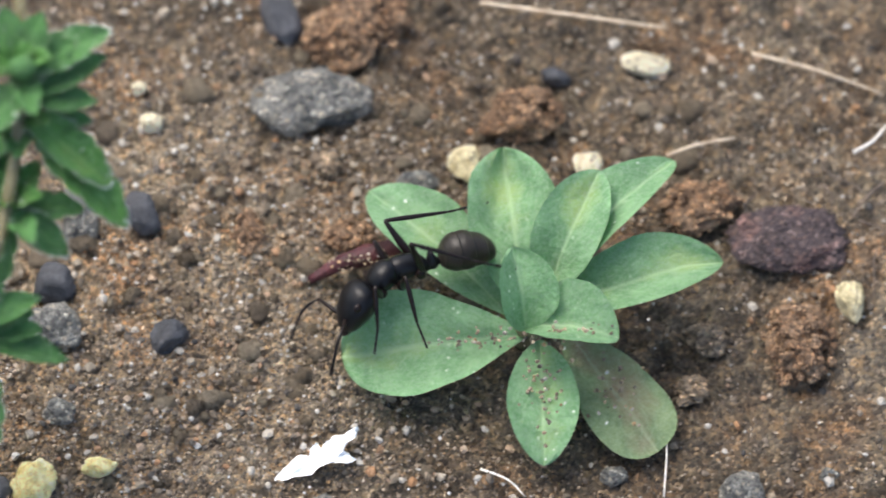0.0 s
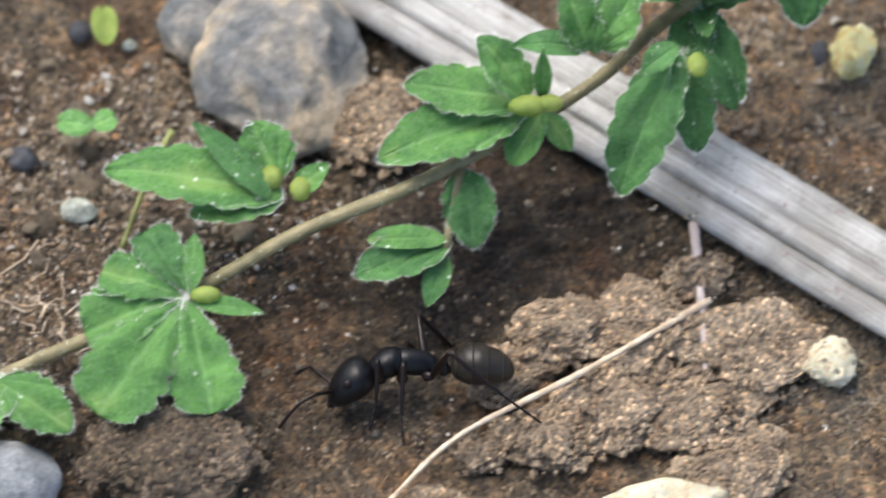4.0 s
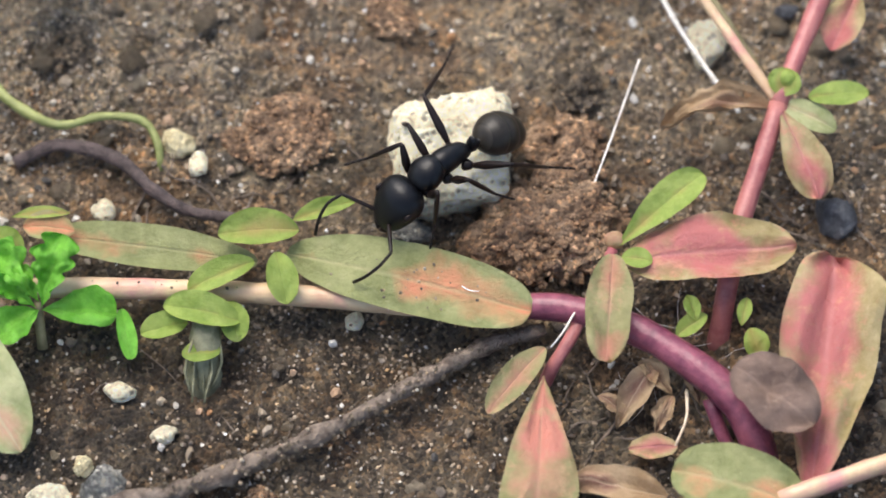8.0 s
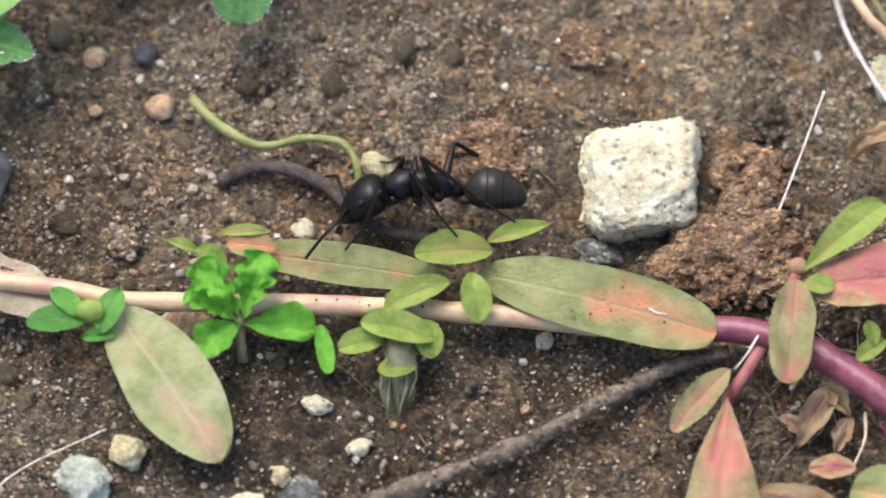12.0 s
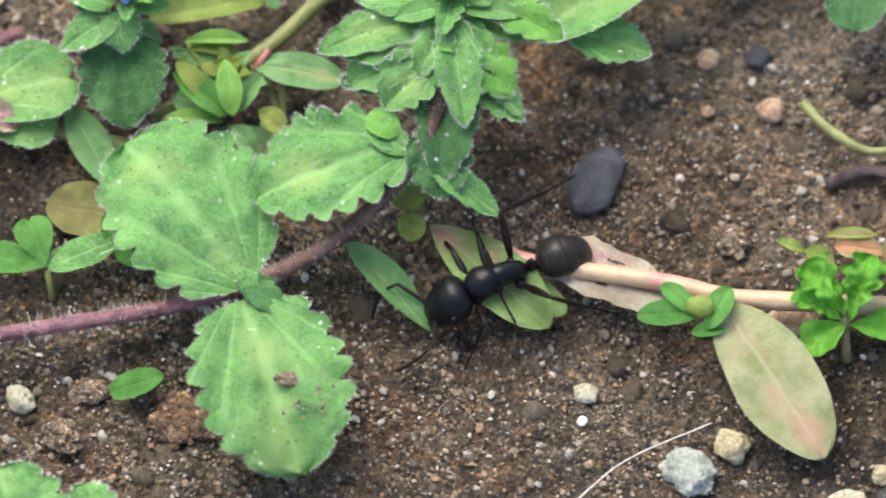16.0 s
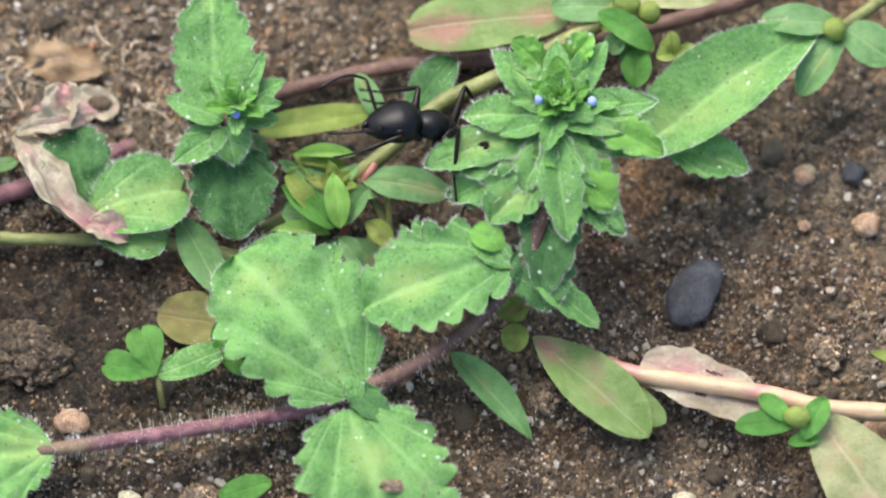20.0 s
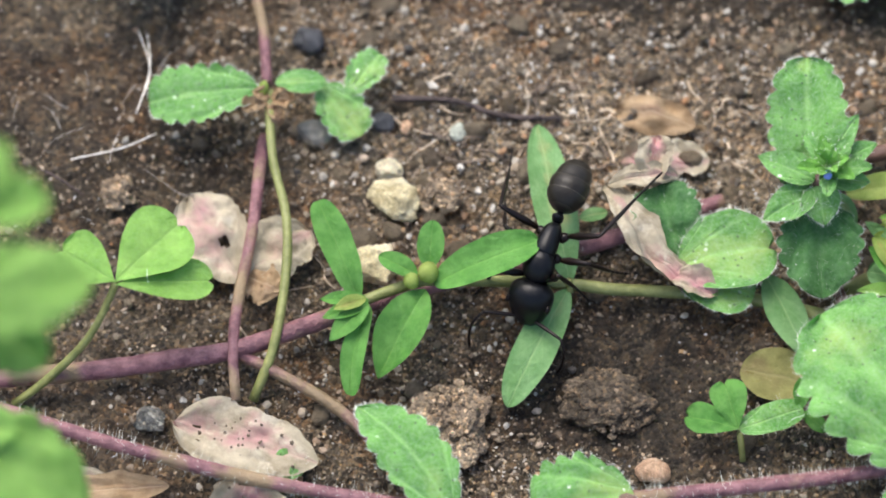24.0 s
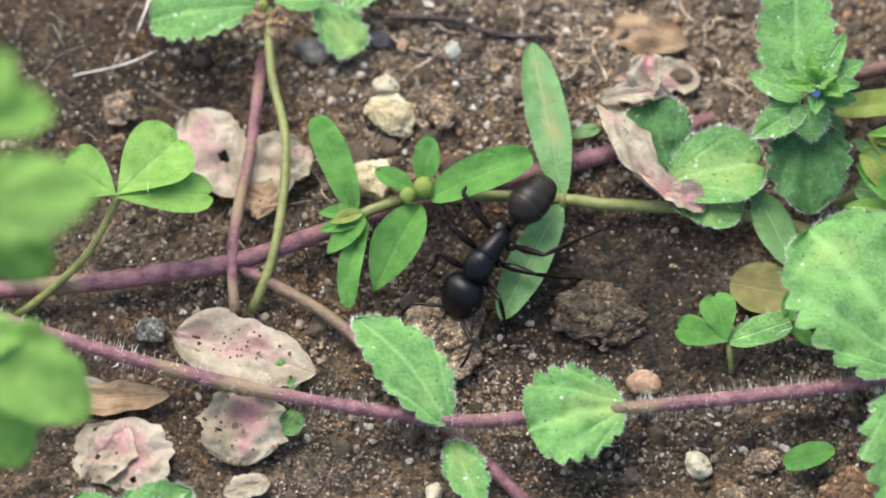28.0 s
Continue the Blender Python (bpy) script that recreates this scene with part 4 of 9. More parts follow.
def joint(bm, a, b, r0, r1, rmid=None):
    """A leg segment, thickest before its middle."""
    a, b = Vector(a), Vector(b)
    rm = rmid or max(r0, r1) * 1.15
    d = (b - a).normalized()
    n = d.orthogonal().normalized()
    t = d.cross(n)
    rings = []
    for s, r in ((0, r0 * 0.7), (0.06, r0), (0.35, rm), (0.7, (rm + r1) / 2), (0.96, r1), (1, r1 * 0.6)):
        p = a.lerp(b, s)
        rings.append([bm.verts.new(p + (n * math.cos(k * math.pi / 4) + t * math.sin(k * math.pi / 4)) * r) for k in range(8)])
    for u, v in zip(rings, rings[1:]):
        for k in range(8):
            bm.faces.new((u[k], u[(k + 1) % 8], v[(k + 1) % 8], v[k]))
    bm.faces.new(rings[0][::-1]), bm.faces.new(rings[-1])


def build_ant():
    ant = thing("ant", (0, 0, 0), "large black ant with a downy brownish-black gaster, walking", "ant")
    neck = Vector((2.2, 0, 0.05))
    nod = Matrix.Translation(neck) @ Matrix.Rotation(radians(32), 4, "Y") @ Matrix.Translation(-neck)
    bm = bmesh.new()
    loft(bm, [(2.2, 0.3, 0.3, 0.1), (2.35, 0.88, 0.7, 0.1), (2.8, 1.3, 1.02, 0.08), (3.45, 1.36, 1.08, 0.03), (4.1, 1.2, 0.92, -0.06), (4.75, 0.9, 0.66, -0.2), (5.15, 0.5, 0.34, -0.3)])
    bm.transform(nod)
    head = part("head", bm, ANT_BLACK, ant)
    for s in (-1, 1):
        bm = bmesh.new()
        bmesh.ops.create_icosphere(bm, subdivisions=2, radius=0.25)
        for v in bm.verts:
            v.co = Vector((v.co.x * 1.15 + 3.6, v.co.y * 0.6 + s * 1.22, v.co.z + 0.42))
        bm.transform(nod)
        part("eye", bm, ANT_LEG, head, "small dark compound eye")
        bm = bmesh.new()
        joint(bm, (4.95, s * 0.45, -0.35), (5.45, s * 0.06, -0.5), 0.2, 0.08, 0.22)
        bm.transform(nod)
        part("mandible", bm, ANT_LEG, head)
    bm = bmesh.new()
    loft(bm, [(2.35, 0.22, 0.22, 0.05), (2.15, 0.62, 0.55, 0.1), (1.6, 0.96, 0.82, 0.22), (1.0, 0.88, 0.82, 0.32), (0.62, 0.66, 0.7, 0.32)])
    part("pronotum", bm, ANT_BLACK, ant)
    bm = bmesh.new()
    loft(bm, [(0.75, 0.5, 0.55, 0.3), (0.55, 0.66, 0.7, 0.32), (0.15, 0.7, 0.76, 0.28), (-0.5, 0.62, 0.72, 0.18), (-1.1, 0.48, 0.6, 0.0), (-1.45, 0.25, 0.3, -0.3)])
    part("thorax", bm, ANT_BLACK, ant)
    bm = bmesh.new()
    loft(bm, [(-1.35, 0.2, 0.2, -0.35), (-1.6, 0.32, 0.55, -0.1), (-1.82, 0.34, 0.6, -0.05), (-2.05, 0.2, 0.22, -0.3), (-2.3, 0.2, 0.2, -0.25)])
    part("petiole", bm, ANT_BLACK, ant)
    bm = bmesh.new()
    loft(bm, [(-2.1, 0.2, 0.2, -0.2), (-2.3, 0.68, 0.68, -0.05), (-2.75, 1.05, 1.02, 0.05), (-3.14, 1.2, 1.15, 0.07), (-3.2, 1.15, 1.1, 0.07), (-3.6, 1.22, 1.16, 0.08), (-4.0, 1.18, 1.1, 0.05), (-4.06, 1.12, 1.04, 0.05), (-4.5, 1.06, 0.96, 0.0), (-4.82, 0.98, 0.87, -0.05), (-4.88, 0.94, 0.83, -0.06), (-5.2, 0.77, 0.66, -0.13), (-5.42, 0.55, 0.45, -0.2), (-5.56, 0.2, 0.16, -0.26)])
    gaster = part("gaster", bm, ANT_GASTER, ant, "downy gaster with paler bands")
    moving, legs = [(head, neck, "head", 0), (gaster, Vector((-2.1, 0, -0.2)), "gaster", 0)], []
    for s in (-1, 1):
        at = nod @ Vector((4.6, s * 0.5, 0.25))
        bm = bmesh.new()
        joint(bm, (0, 0, 0), (0.9, s * 1.75, 0.5), 0.11, 0.1, 0.12)
        feeler = new("antenna", mesh_of(bm, "antenna", (0, 0, 0), ANT_LEG))
        feeler.parent, feeler.location = ant, at * 0.001
        ORIGIN[feeler] = Vector((0, 0, 0))
        bm = bmesh.new()
        tube(bm, [(0.9, s * 1.75, 0.5), (1.7, s * 2.0, 0.1), (2.4, s * 1.9, -0.7), (2.9, s * 1.6, -1.5)], 0.085, 0.1, 7, 0.0, 0.3)
        part("flagellum", bm, ANT_LEG, feeler)
        moving.append((feeler, at, "feel", s))
        for k, (hip, knee, heel, foot) in enumerate((
                ((1.75, 0.5, -0.4), (2.7, 2.1, 0.7), (3.5, 3.3, -1.3), (4.3, 4.1, -2.35)),
                ((0.55, 0.5, -0.45), (0.4, 2.5, 1.0), (0.0, 4.2, -1.3), (-0.4, 5.3, -2.35)),
                ((-0.65, 0.45, -0.45), (-2.5, 2.3, 1.6), (-5.1, 3.9, -0.9), (-6.9, 5.0, -2.35)))):
            h = Vector((hip[0], s * hip[1], hip[2]))
            q = [Vector((p[0], s * p[1], p[2])) - h for p in (knee, heel, foot)]
            bm = bmesh.new()
            c = q[0] * 0.22 + Vector((0, 0, -0.35))
            joint(bm, (0, 0, 0), c, 0.3, 0.2, 0.34)
            joint(bm, c, q[0], 0.17, 0.13, 0.25)
            leg = new("leg", mesh_of(bm, "leg", (0, 0, 0), ANT_LEG))
            leg.parent, leg.location = ant, h * 0.001
            ORIGIN[leg] = Vector((0, 0, 0))
            bm = bmesh.new()
            joint(bm, q[0], q[1], 0.12, 0.09, 0.15)
            shin = part("tibia", bm, ANT_LEG, leg)
            bm = bmesh.new()
            for a in range(4):
                joint(bm, q[1].lerp(q[2], a / 4), q[1].lerp(q[2], (a + 1) / 4), 0.075, 0.06, 0.08)
            toes = part("tarsus", bm, ANT_LEG, leg)
            legs.append((leg, shin, toes, h, q, s, k))
    return ant, moving, legs


ANT, ANT_LIMBS, ANT_LEGS = build_ant()
cam.data.dof.use_dof, cam.data.dof.focus_object, cam.data.dof.aperture_fstop = True, ANT, 29.0


# ---- first stretch: the felted rosette and its stones ----
def build_rosette():
    p = thing("rosette_plant", (4.04, -5.92, 0.30), "low rosette of grey-green felted spoon-shaped leaves growing from bare soil", "plant")
    stem(p, [(4.05, -6.02, -0.60), (3.93, -6.51, 1.50), (3.93, -7.21, 4.00)], 0.9, 0.6, STEM_GREEN)
    leaf(p, (5.86, -5.67, 1.20), (10.54, -14.80, 0.90), 5.0, "obovate", FELT_DULL, 0.02, 0.05, label="withered brownish outer leaf")
    leaf(p, (4.62, -7.39, 2.00), (3.88, -15.13, 1.40), 4.2, "tongue", FELT, 0.16, 0.5)
    leaf(p, (4.33, -7.09, 2.20), (-6.89, -7.51, 2.60), 6.3, "obovate", FELT, 0.06, 0.5, -14, label="broad leaf with a dusty fold and a dark hole")
    leaf(p, (3.03, -5.74, 2.00), (-4.09, 2.57, 3.20), 4.4, "tongue", FELT, 0.16, 0.55)
    leaf(p, (3.85, -5.67, 2.40), (3.79, 3.34, 5.50), 5.3, "tongue", FELT, 0.1, 0.4, wavy=0.25)
    leaf(p, (5.17, -5.56, 2.60), (13.50, 1.10, 6.00), 3.7, "tongue", FELT, 0.26, 0.6, -12)
    leaf(p, (4.96, -5.83, 3.20), (9.0, 0.5, 7.00), 4.0, "tongue", FELT, 0.16, 0.65)
    leaf(p, (4.91, -6.34, 2.40), (15.56, -4.76, 4.20), 4.2, "tongue", FELT, 0.2, 0.55)
    leaf(p, (3.71, -7.65, 4.20), (8.83, -9.57, 5.40), 4.3, "oval", FELT, 0.2, 0.8, -8, label="folded young leaf with soil in its fold")
    leaf(p, (3.68, -7.83, 4.20), (3.27, -4.02, 7.50), 3.6, "oval", FELT, 0.14, 0.9, 10)
    return p


build_rosette()


def build_husk():
    at = (-4.90, -1.03, 1.40)
    bm = bmesh.new()
    tube(bm, [(-7.98, -1.54, 0.80), (-6.22, -1.03, 1.50), (-4.21, -0.71, 1.70), (-2.02, -0.39, 1.30)], 0.25, 0.9, 14, 0.25, 0.4)
    lone("seed_husk", bm, at, HUSK, "dark red ribbed dry husk lying on the soil", "husk")


build_husk()


def build_flake(name, a, b, c, label):
    """Two torn, ragged flakes that hang together: a long one from a to b and a forked one from b to c."""
    p = thing(name, a, label, "flake")
    a, b, c = Vector(a), Vector(b), Vector(c)
    for q, r, w, sh in ((a, a.lerp(b, 0.95), 1.1, "lance"), (a.lerp(b, 0.55), c, 1.0, "lance"), (a.lerp(b, 0.5), a.lerp(b, 0.62) + Vector((-0.2, 1.2, 0.2)), 0.7, "lance"), (a.lerp(b, 0.7), b + Vector((0.1, -0.5, 0)), 0.6, "lance")):
        leaf(p, q, r, w, sh, FLAKE, 0.12, 0.3, wavy=0.9, torn=0.05, name="flake")


def scatter(name, at, spread, n, lo, hi, label, material, lift=0.0):
    """A few loose grains that lie on a leaf or in its fold."""
    rng = random.Random(int(abs(at[0]) * 31 + n))
    bm = bmesh.new()
    for k in range(n):
        c = Vector(at) + Vector((rng.gauss(0, spread[0]), rng.gauss(0, spread[1]), lift + rng.gauss(0, 0.08)))
        r = rng.uniform(lo, hi)
        for v in ball(bm, 1):
            v.co = v.co * r * rng.uniform(0.7, 1.3) + c
    return lone(name, bm, at, material, label, "grit", "grit on leaves", "stuff", False)


scatter("leaf_grit", (-4.93, -1.17, 2.20), (1.2, 0.25), 50, 0.05, 0.12, "sand on the dark red husk", SAND)
build_flake("bark_flake", (-11.54, -13.98, 0.80), (-6.85, -12.92, 1.20), (-6.37, -11.62, 1.40), "torn white papery flake on the soil")

stone((-6.48, 10.32, 1.00), (7.4, 4.6, 2.4), GREY_STONE, "flat pale grey angular stone half sunk in soil", turn=-8, facets=10)
stone((5.69, 8.08, 1.00), (4.2, 2.9, 2.6), BROWN_CLOD, "rusty brown crumbly clod", "earth_clod", 0, 3, 0.2, "clods", "clod")
stone((19.61, -8.64, 1.00), (3.6, 4.6, 3.2), BROWN_CLOD, "rusty brown round clod", "earth_clod", 0, 3, 0.2, "clods", "clod")
stone((-3.29, 14.64, 1.00), (5.6, 3.8, 2.6), BROWN_CLOD, "orange-brown crumbly clod", "earth_clod", 20, 3, 0.2, "clods", "clod")
stone((-7.61, 16.09, 1.00), (2.2, 4.0, 1.8), DARK_STONE, "dark wet pebble", turn=10)
stone((-16.43, -4.14, 1.00), (2.3, 2.3, 1.9), DARK_STONE, "small rounded black pebble")
stone((-17.14, 4.03, 1.00), (2.3, 3.0, 2.2), DARK_STONE, "small angular black pebble", turn=20, facets=9)
stone((-22.77, 0.08, 1.00), (2.9, 2.7, 2.2), DARK_STONE, "small blue-black pebble", turn=30)
stone((-23.65, -2.86, 1.00), (3.4, 3.0, 2.0), GREY_STONE, "grey rounded pebble")
stone((-20.72, 4.34, 1.00), (2.6, 4.6, 2.0), GREY_STONE, "pale grey pebble behind the stem")
stone((20.05, -2.07, 1.00), (7.4, 4.4, 1.6), stone_material("purplish_slab", (0.04, 0.03, 0.032), (0.085, 0.065, 0.068), (0.17, 0.1, 0.09), 0.35, 0.8, 0.4, gritty=True), "dark purplish flat stone flush with the soil", turn=-10, facets=12, lumps=0.3)
stone((15.17, 0.91, 1.00), (4.2, 3.0, 2.0), BROWN_CLOD, "dark brown clod", "earth_clod", 0, 5, 0.22, "clods", "clod")
stone((22.95, -6.09, 1.00), (1.7, 2.8, 1.8), YELLOW_STONE, "small cream stone")
stone((15.17, -17.49, 1.00), (2.9, 2.6, 2.0), GREY_STONE, "grey rounded pebble")
stone((7.91, -15.63, 1.00), (1.6, 1.4, 1.0), GREY_STONE, "tiny grey pebble")
stone((-0.90, 4.52, 1.00), (2.6, 1.6, 1.4), GREY_STONE, "bluish grey pebble behind the rosette")
stone((2.11, 5.29, 1.00), (2.3, 2.4, 1.6), YELLOW_STONE, "small cream stone")
stone((9.13, 4.69, 1.00), (1.7, 1.9, 1.4), PALE_STONE, "small whitish stone")
stone((13.29, 10.65, 1.00), (2.9, 1.5, 1.2), PALE_STONE, "small cream flat stone", turn=-15)
stone((-15.78, 10.16, 1.00), (1.6, 1.5, 1.2), PALE_STONE, "small cream stone")
stone((-16.35, 12.40, 1.00), (1.1, 0.9, 0.9), PALE_STONE, "tiny white stone")
stone((8.00, 10.51, 1.00), (1.8, 1.2, 1.2), DARK_STONE, "dark seed-like pebble", turn=-30)
stone((-5.30, 1.07, 1.00), (2.6, 2.0, 1.8), BROWN_CLOD, "dark brown clod", "earth_clod", 0, 3, 0.2, "clods", "clod")
stone((-11.12, 1.93, 1.00), (1.6, 2.4, 1.4), BROWN_CLOD, "dark brown clod", "earth_clod", 0, 5, 0.2, "clods", "clod")
stone((-6.18, 5.99, 1.00), (2.0, 1.4, 1.4), TAN_CLOD, "tan crumb of earth", "earth_clod", 0, 3, 0.2, "clods", "clod")
stone((-23.25, -8.19, 1.00), (1.9, 1.9, 1.3), GREY_STONE, "grey rough pebble")
stone((14.50, -7.49, 1.00), (2.0, 1.8, 1.5), TAN_CLOD, "tan crumb of earth", "earth_clod", 0, 3, 0.2, "clods", "clod")
stone((13.08, -10.61, 1.00), (1.8, 1.5, 1.4), TAN_CLOD, "tan crumb of earth", "earth_clod", 0, 3, 0.2, "clods", "clod")
stone((20.20, -17.07, 1.00), (1.5, 1.0, 1.0), GREY_STONE, "tiny grey pebble", turn=-30)
stone((-25.09, -12.88, 1.00), (3.0, 3.2, 2.6), LICHEN, "bright yellow crumbly lump", facets=3, lumps=0.22)
stone((-21.40, -12.02, 1.00), (2.0, 1.3, 1.2), LICHEN, "bright yellow crumb", facets=3, lumps=0.22)
stone((-27.07, -12.74, 1.00), (1.3, 1.7, 1.0), DARK_STONE, "black pebble beside the yellow lump")
stone((-9.61, -16.89, 1.00), (4.6, 4.2, 2.4), GREY_STONE, "dark grey angular stone by the flake", turn=-25, facets=10)
stone((5.04, -18.97, 1.00), (3.4, 3.4, 2.2), TAN_GREY, "pinkish grey rough stone", turn=30, facets=8)
stone((7.78, -15.69, 1.00), (1.5, 1.1, 1.0), GREY_STONE, "tiny grey pebble")
stone((-32.02, 5.13, 1.00), (2.8, 1.6, 1.2), PALE_STONE, "cream flat stone", turn=-10)
stone((-32.73, 2.83, 1.00), (3.6, 2.4, 1.8), GREY_STONE, "dark rough stone", facets=9)
stone((-34.60, 2.83, 1.00), (7.0, 2.4, 1.8), TAN_GREY, "brown-grey weathered stone", turn=5, facets=8)
stone((-11.20, -21.20, 1.00), (3.2, 1.7, 1.0), GREY_STONE, "smooth blue-grey flat pebble", turn=-28, facets=2, lumps=0.06)
stone((-11.81, -19.56, 1.00), (1.7, 0.9, 0.9), YELLOW_STONE, "small cream stone")
stone((-20.49, -19.67, 1.00), (3.3, 2.6, 2.2), YELLOW_STONE, "cream tuff lump", turn=-30, facets=5, lumps=0.18)
stone((-21.41, -22.38, 1.00), (3.0, 2.2, 1.9), YELLOW_STONE, "cream tuff lump", turn=15, facets=5, lumps=0.18)
stone((-5.90, -23.42, 1.00), (5.0, 3.9, 3.0), YELLOW_STONE, "larger cream tuff lump", turn=-30, facets=5, lumps=0.18)
stone((-4.39, -28.57, 1.00), (2.8, 2.6, 1.9), PALE_STONE, "whitish tuff lump", facets=5, lumps=0.2)
stone((-13.30, -25.75, 1.00), (2.1, 2.0, 1.5), PALE_STONE, "cream angular lump", facets=7)
stone((-9.47, -23.24, 1.00), (1.5, 1.3, 1.0), PALE_STONE, "small white stone", turn=-30)
stone((-11.02, -23.78, 1.00), (2.3, 2.2, 1.6), TAN_GREY, "tan rounded stone", facets=4)
stone((-19.17, -25.06, 1.00), (1.6, 1.6, 1.2), GREY_STONE, "pinkish grey small stone")
stone((-1.73, -21.74, 1.00), (2.9, 2.5, 1.8), DARK_STONE, "black stone tangled with root fibres", turn=10)
stone((-2.58, -22.78, 1.00), (0.8, 1.3, 0.6), ORANGE, "orange-red chip", turn=30)
stone((-6.55, -16.73, 1.00), (0.5, 0.5, 0.4), PALE_STONE, "tiny cream grain")
stone((-22.85, -2.73, 1.00), (3.2, 3.0, 2.2), GREY_STONE, "pale grey pebble")
stone((-34.65, -25.93, 1.00), (3.6, 2.2, 2.0), TAN_CLOD, "pale tan crumbly stone", facets=4, lumps=0.18)
stone((-56.79, -12.03, 1.00), (10.2, 11.0, 6.0), TAN_GREY, "large rounded stone, tan on top and grey with fine cracks", "field_stone", 12, 9, 0.09, sub=5, cut=(0.72, 0.92))
stone((-51.99, -15.44, 1.00), (5.0, 5.6, 2.6), TAN_CLOD, "tan weathered side of earth against the stone", "earth_clod", 0, 4, 0.15, "clods", "clod")
stone((-45.96, -3.41, 1.00), (11.0, 9.4, 6.0), TAN_GREY, "large rounded stone, tan on top, dark grey below", "field_stone", -8, 4, 0.07, sub=4)
stone((-61.48, -9.13, 1.00), (3.8, 4.8, 3.4), TAN_GREY, "grey rounded stone leaning on a larger one", facets=4, turn=20)
stone((-67.94, -8.77, 1.00), (1.5, 1.3, 1.0), DARK_STONE, "tiny black pebble")
stone((-65.16, -9.52, 1.00), (0.9, 0.9, 0.8), QUARTZ, "clear quartz grain")
stone((-71.34, -16.25, 1.00), (1.9, 1.5, 1.2), DARK_STONE, "small dark pebble")
stone((-68.33, -19.71, 1.00), (2.2, 1.6, 1.2), QUARTZ, "translucent pale quartz pebble")
stone((-28.12, -31.60, 1.00), (3.0, 3.0, 2.0), PALE_STONE, "cream crumbly lump", facets=4, lumps=0.2)
stone((-78.98, -17.63, 1.00), (6.8, 4.6, 2.6), DARK_STONE, "flat black pebble with a smooth top", turn=-5, facets=3, lumps=0.05)
stone((-73.60, -36.57, 1.00), (7.0, 5.4, 4.4), stone_material("silvery_grey_pebble", (0.12, 0.135, 0.14), (0.21, 0.225, 0.23), (0.33, 0.345, 0.35), 0.5, 0.32, 0.15), "oval silvery grey pebble with a wet shine", turn=12, facets=1, lumps=0.05, sub=4)
stone((-64.01, -35.32, 1.00), (9.0, 6.6, 3.0), DARK_CRUST, "dark crusted clod of earth under the leaf", "earth_clod", 5, 6, 0.14, "clods", "clod", sub=4)
stone((-77.33, -41.57, 1.00), (3.0, 2.6, 1.6), GREY_STONE, "small blue-grey pebble")
stone((-77.81, -37.72, 1.00), (2.0, 2.0, 1.5), BROWN_CLOD, "brown clod", "earth_clod", 0, 3, 0.2, "clods", "clod")
stone((-76.46, -25.12, 1.00), (2.4, 2.0, 1.6), TAN_CLOD, "pale tan rough stone", facets=6)
stone((-79.70, -20.94, 1.00), (1.6, 1.0, 1.0), ORANGE, "orange-tan grain")
stone((-81.05, -29.43, 1.00), (2.0, 1.6, 1.4), ORANGE, "pale orange stone")
stone((-38.68, -40.49, 1.00), (9.0, 4.2, 3.0), PALE_STONE, "cream-white weathered stone", turn=15, facets=6, lumps=0.18)
for spot, wide, deep, high, turn in (((-42.49, -28.72, 0.00), 5.5, 4.0, 2.6, 10), ((-37.25, -28.62, 0.00), 6.0, 4.4, 2.0, -20), ((-39.70, -33.26, 0.00), 7.0, 5.0, 2.2, 30), ((-35.44, -33.79, 0.00), 6.0, 5.0, 2.0, 0),
                                     ((-43.80, -35.10, -0.00), 5.0, 3.6, 1.8, -15), ((-46.01, -30.94, 0.00), 3.6, 3.0, 1.6, 40), ((-32.17, -30.89, 0.00), 6.0, 5.0, 2.0, 10), ((-33.86, -37.57, 0.00), 6.0, 4.0, 1.8, 10)):
    stone(spot, (wide, deep, high), TAN_CLOD, "tan crusty clod of sandy earth", "earth_clod", turn, 0, 0.22, "clods", "clod")
stone((-50.51, -39.62, 1.00), (4.5, 3.2, 1.8), TAN_CLOD, "tan crusty clod of earth", "earth_clod", 20, 5, 0.2, "clods", "clod")
stone((-46.91, -35.42, 1.00), (3.4, 2.0, 1.4), TAN_CLOD, "tan crusty clod of earth", "earth_clod", 20, 5, 0.2, "clods", "clod")
stone((-56.95, -40.66, 1.00), (4.2, 3.4, 1.8), TAN_CLOD, "tan crusty clod of earth", "earth_clod", 20, 5, 0.2, "clods", "clod")


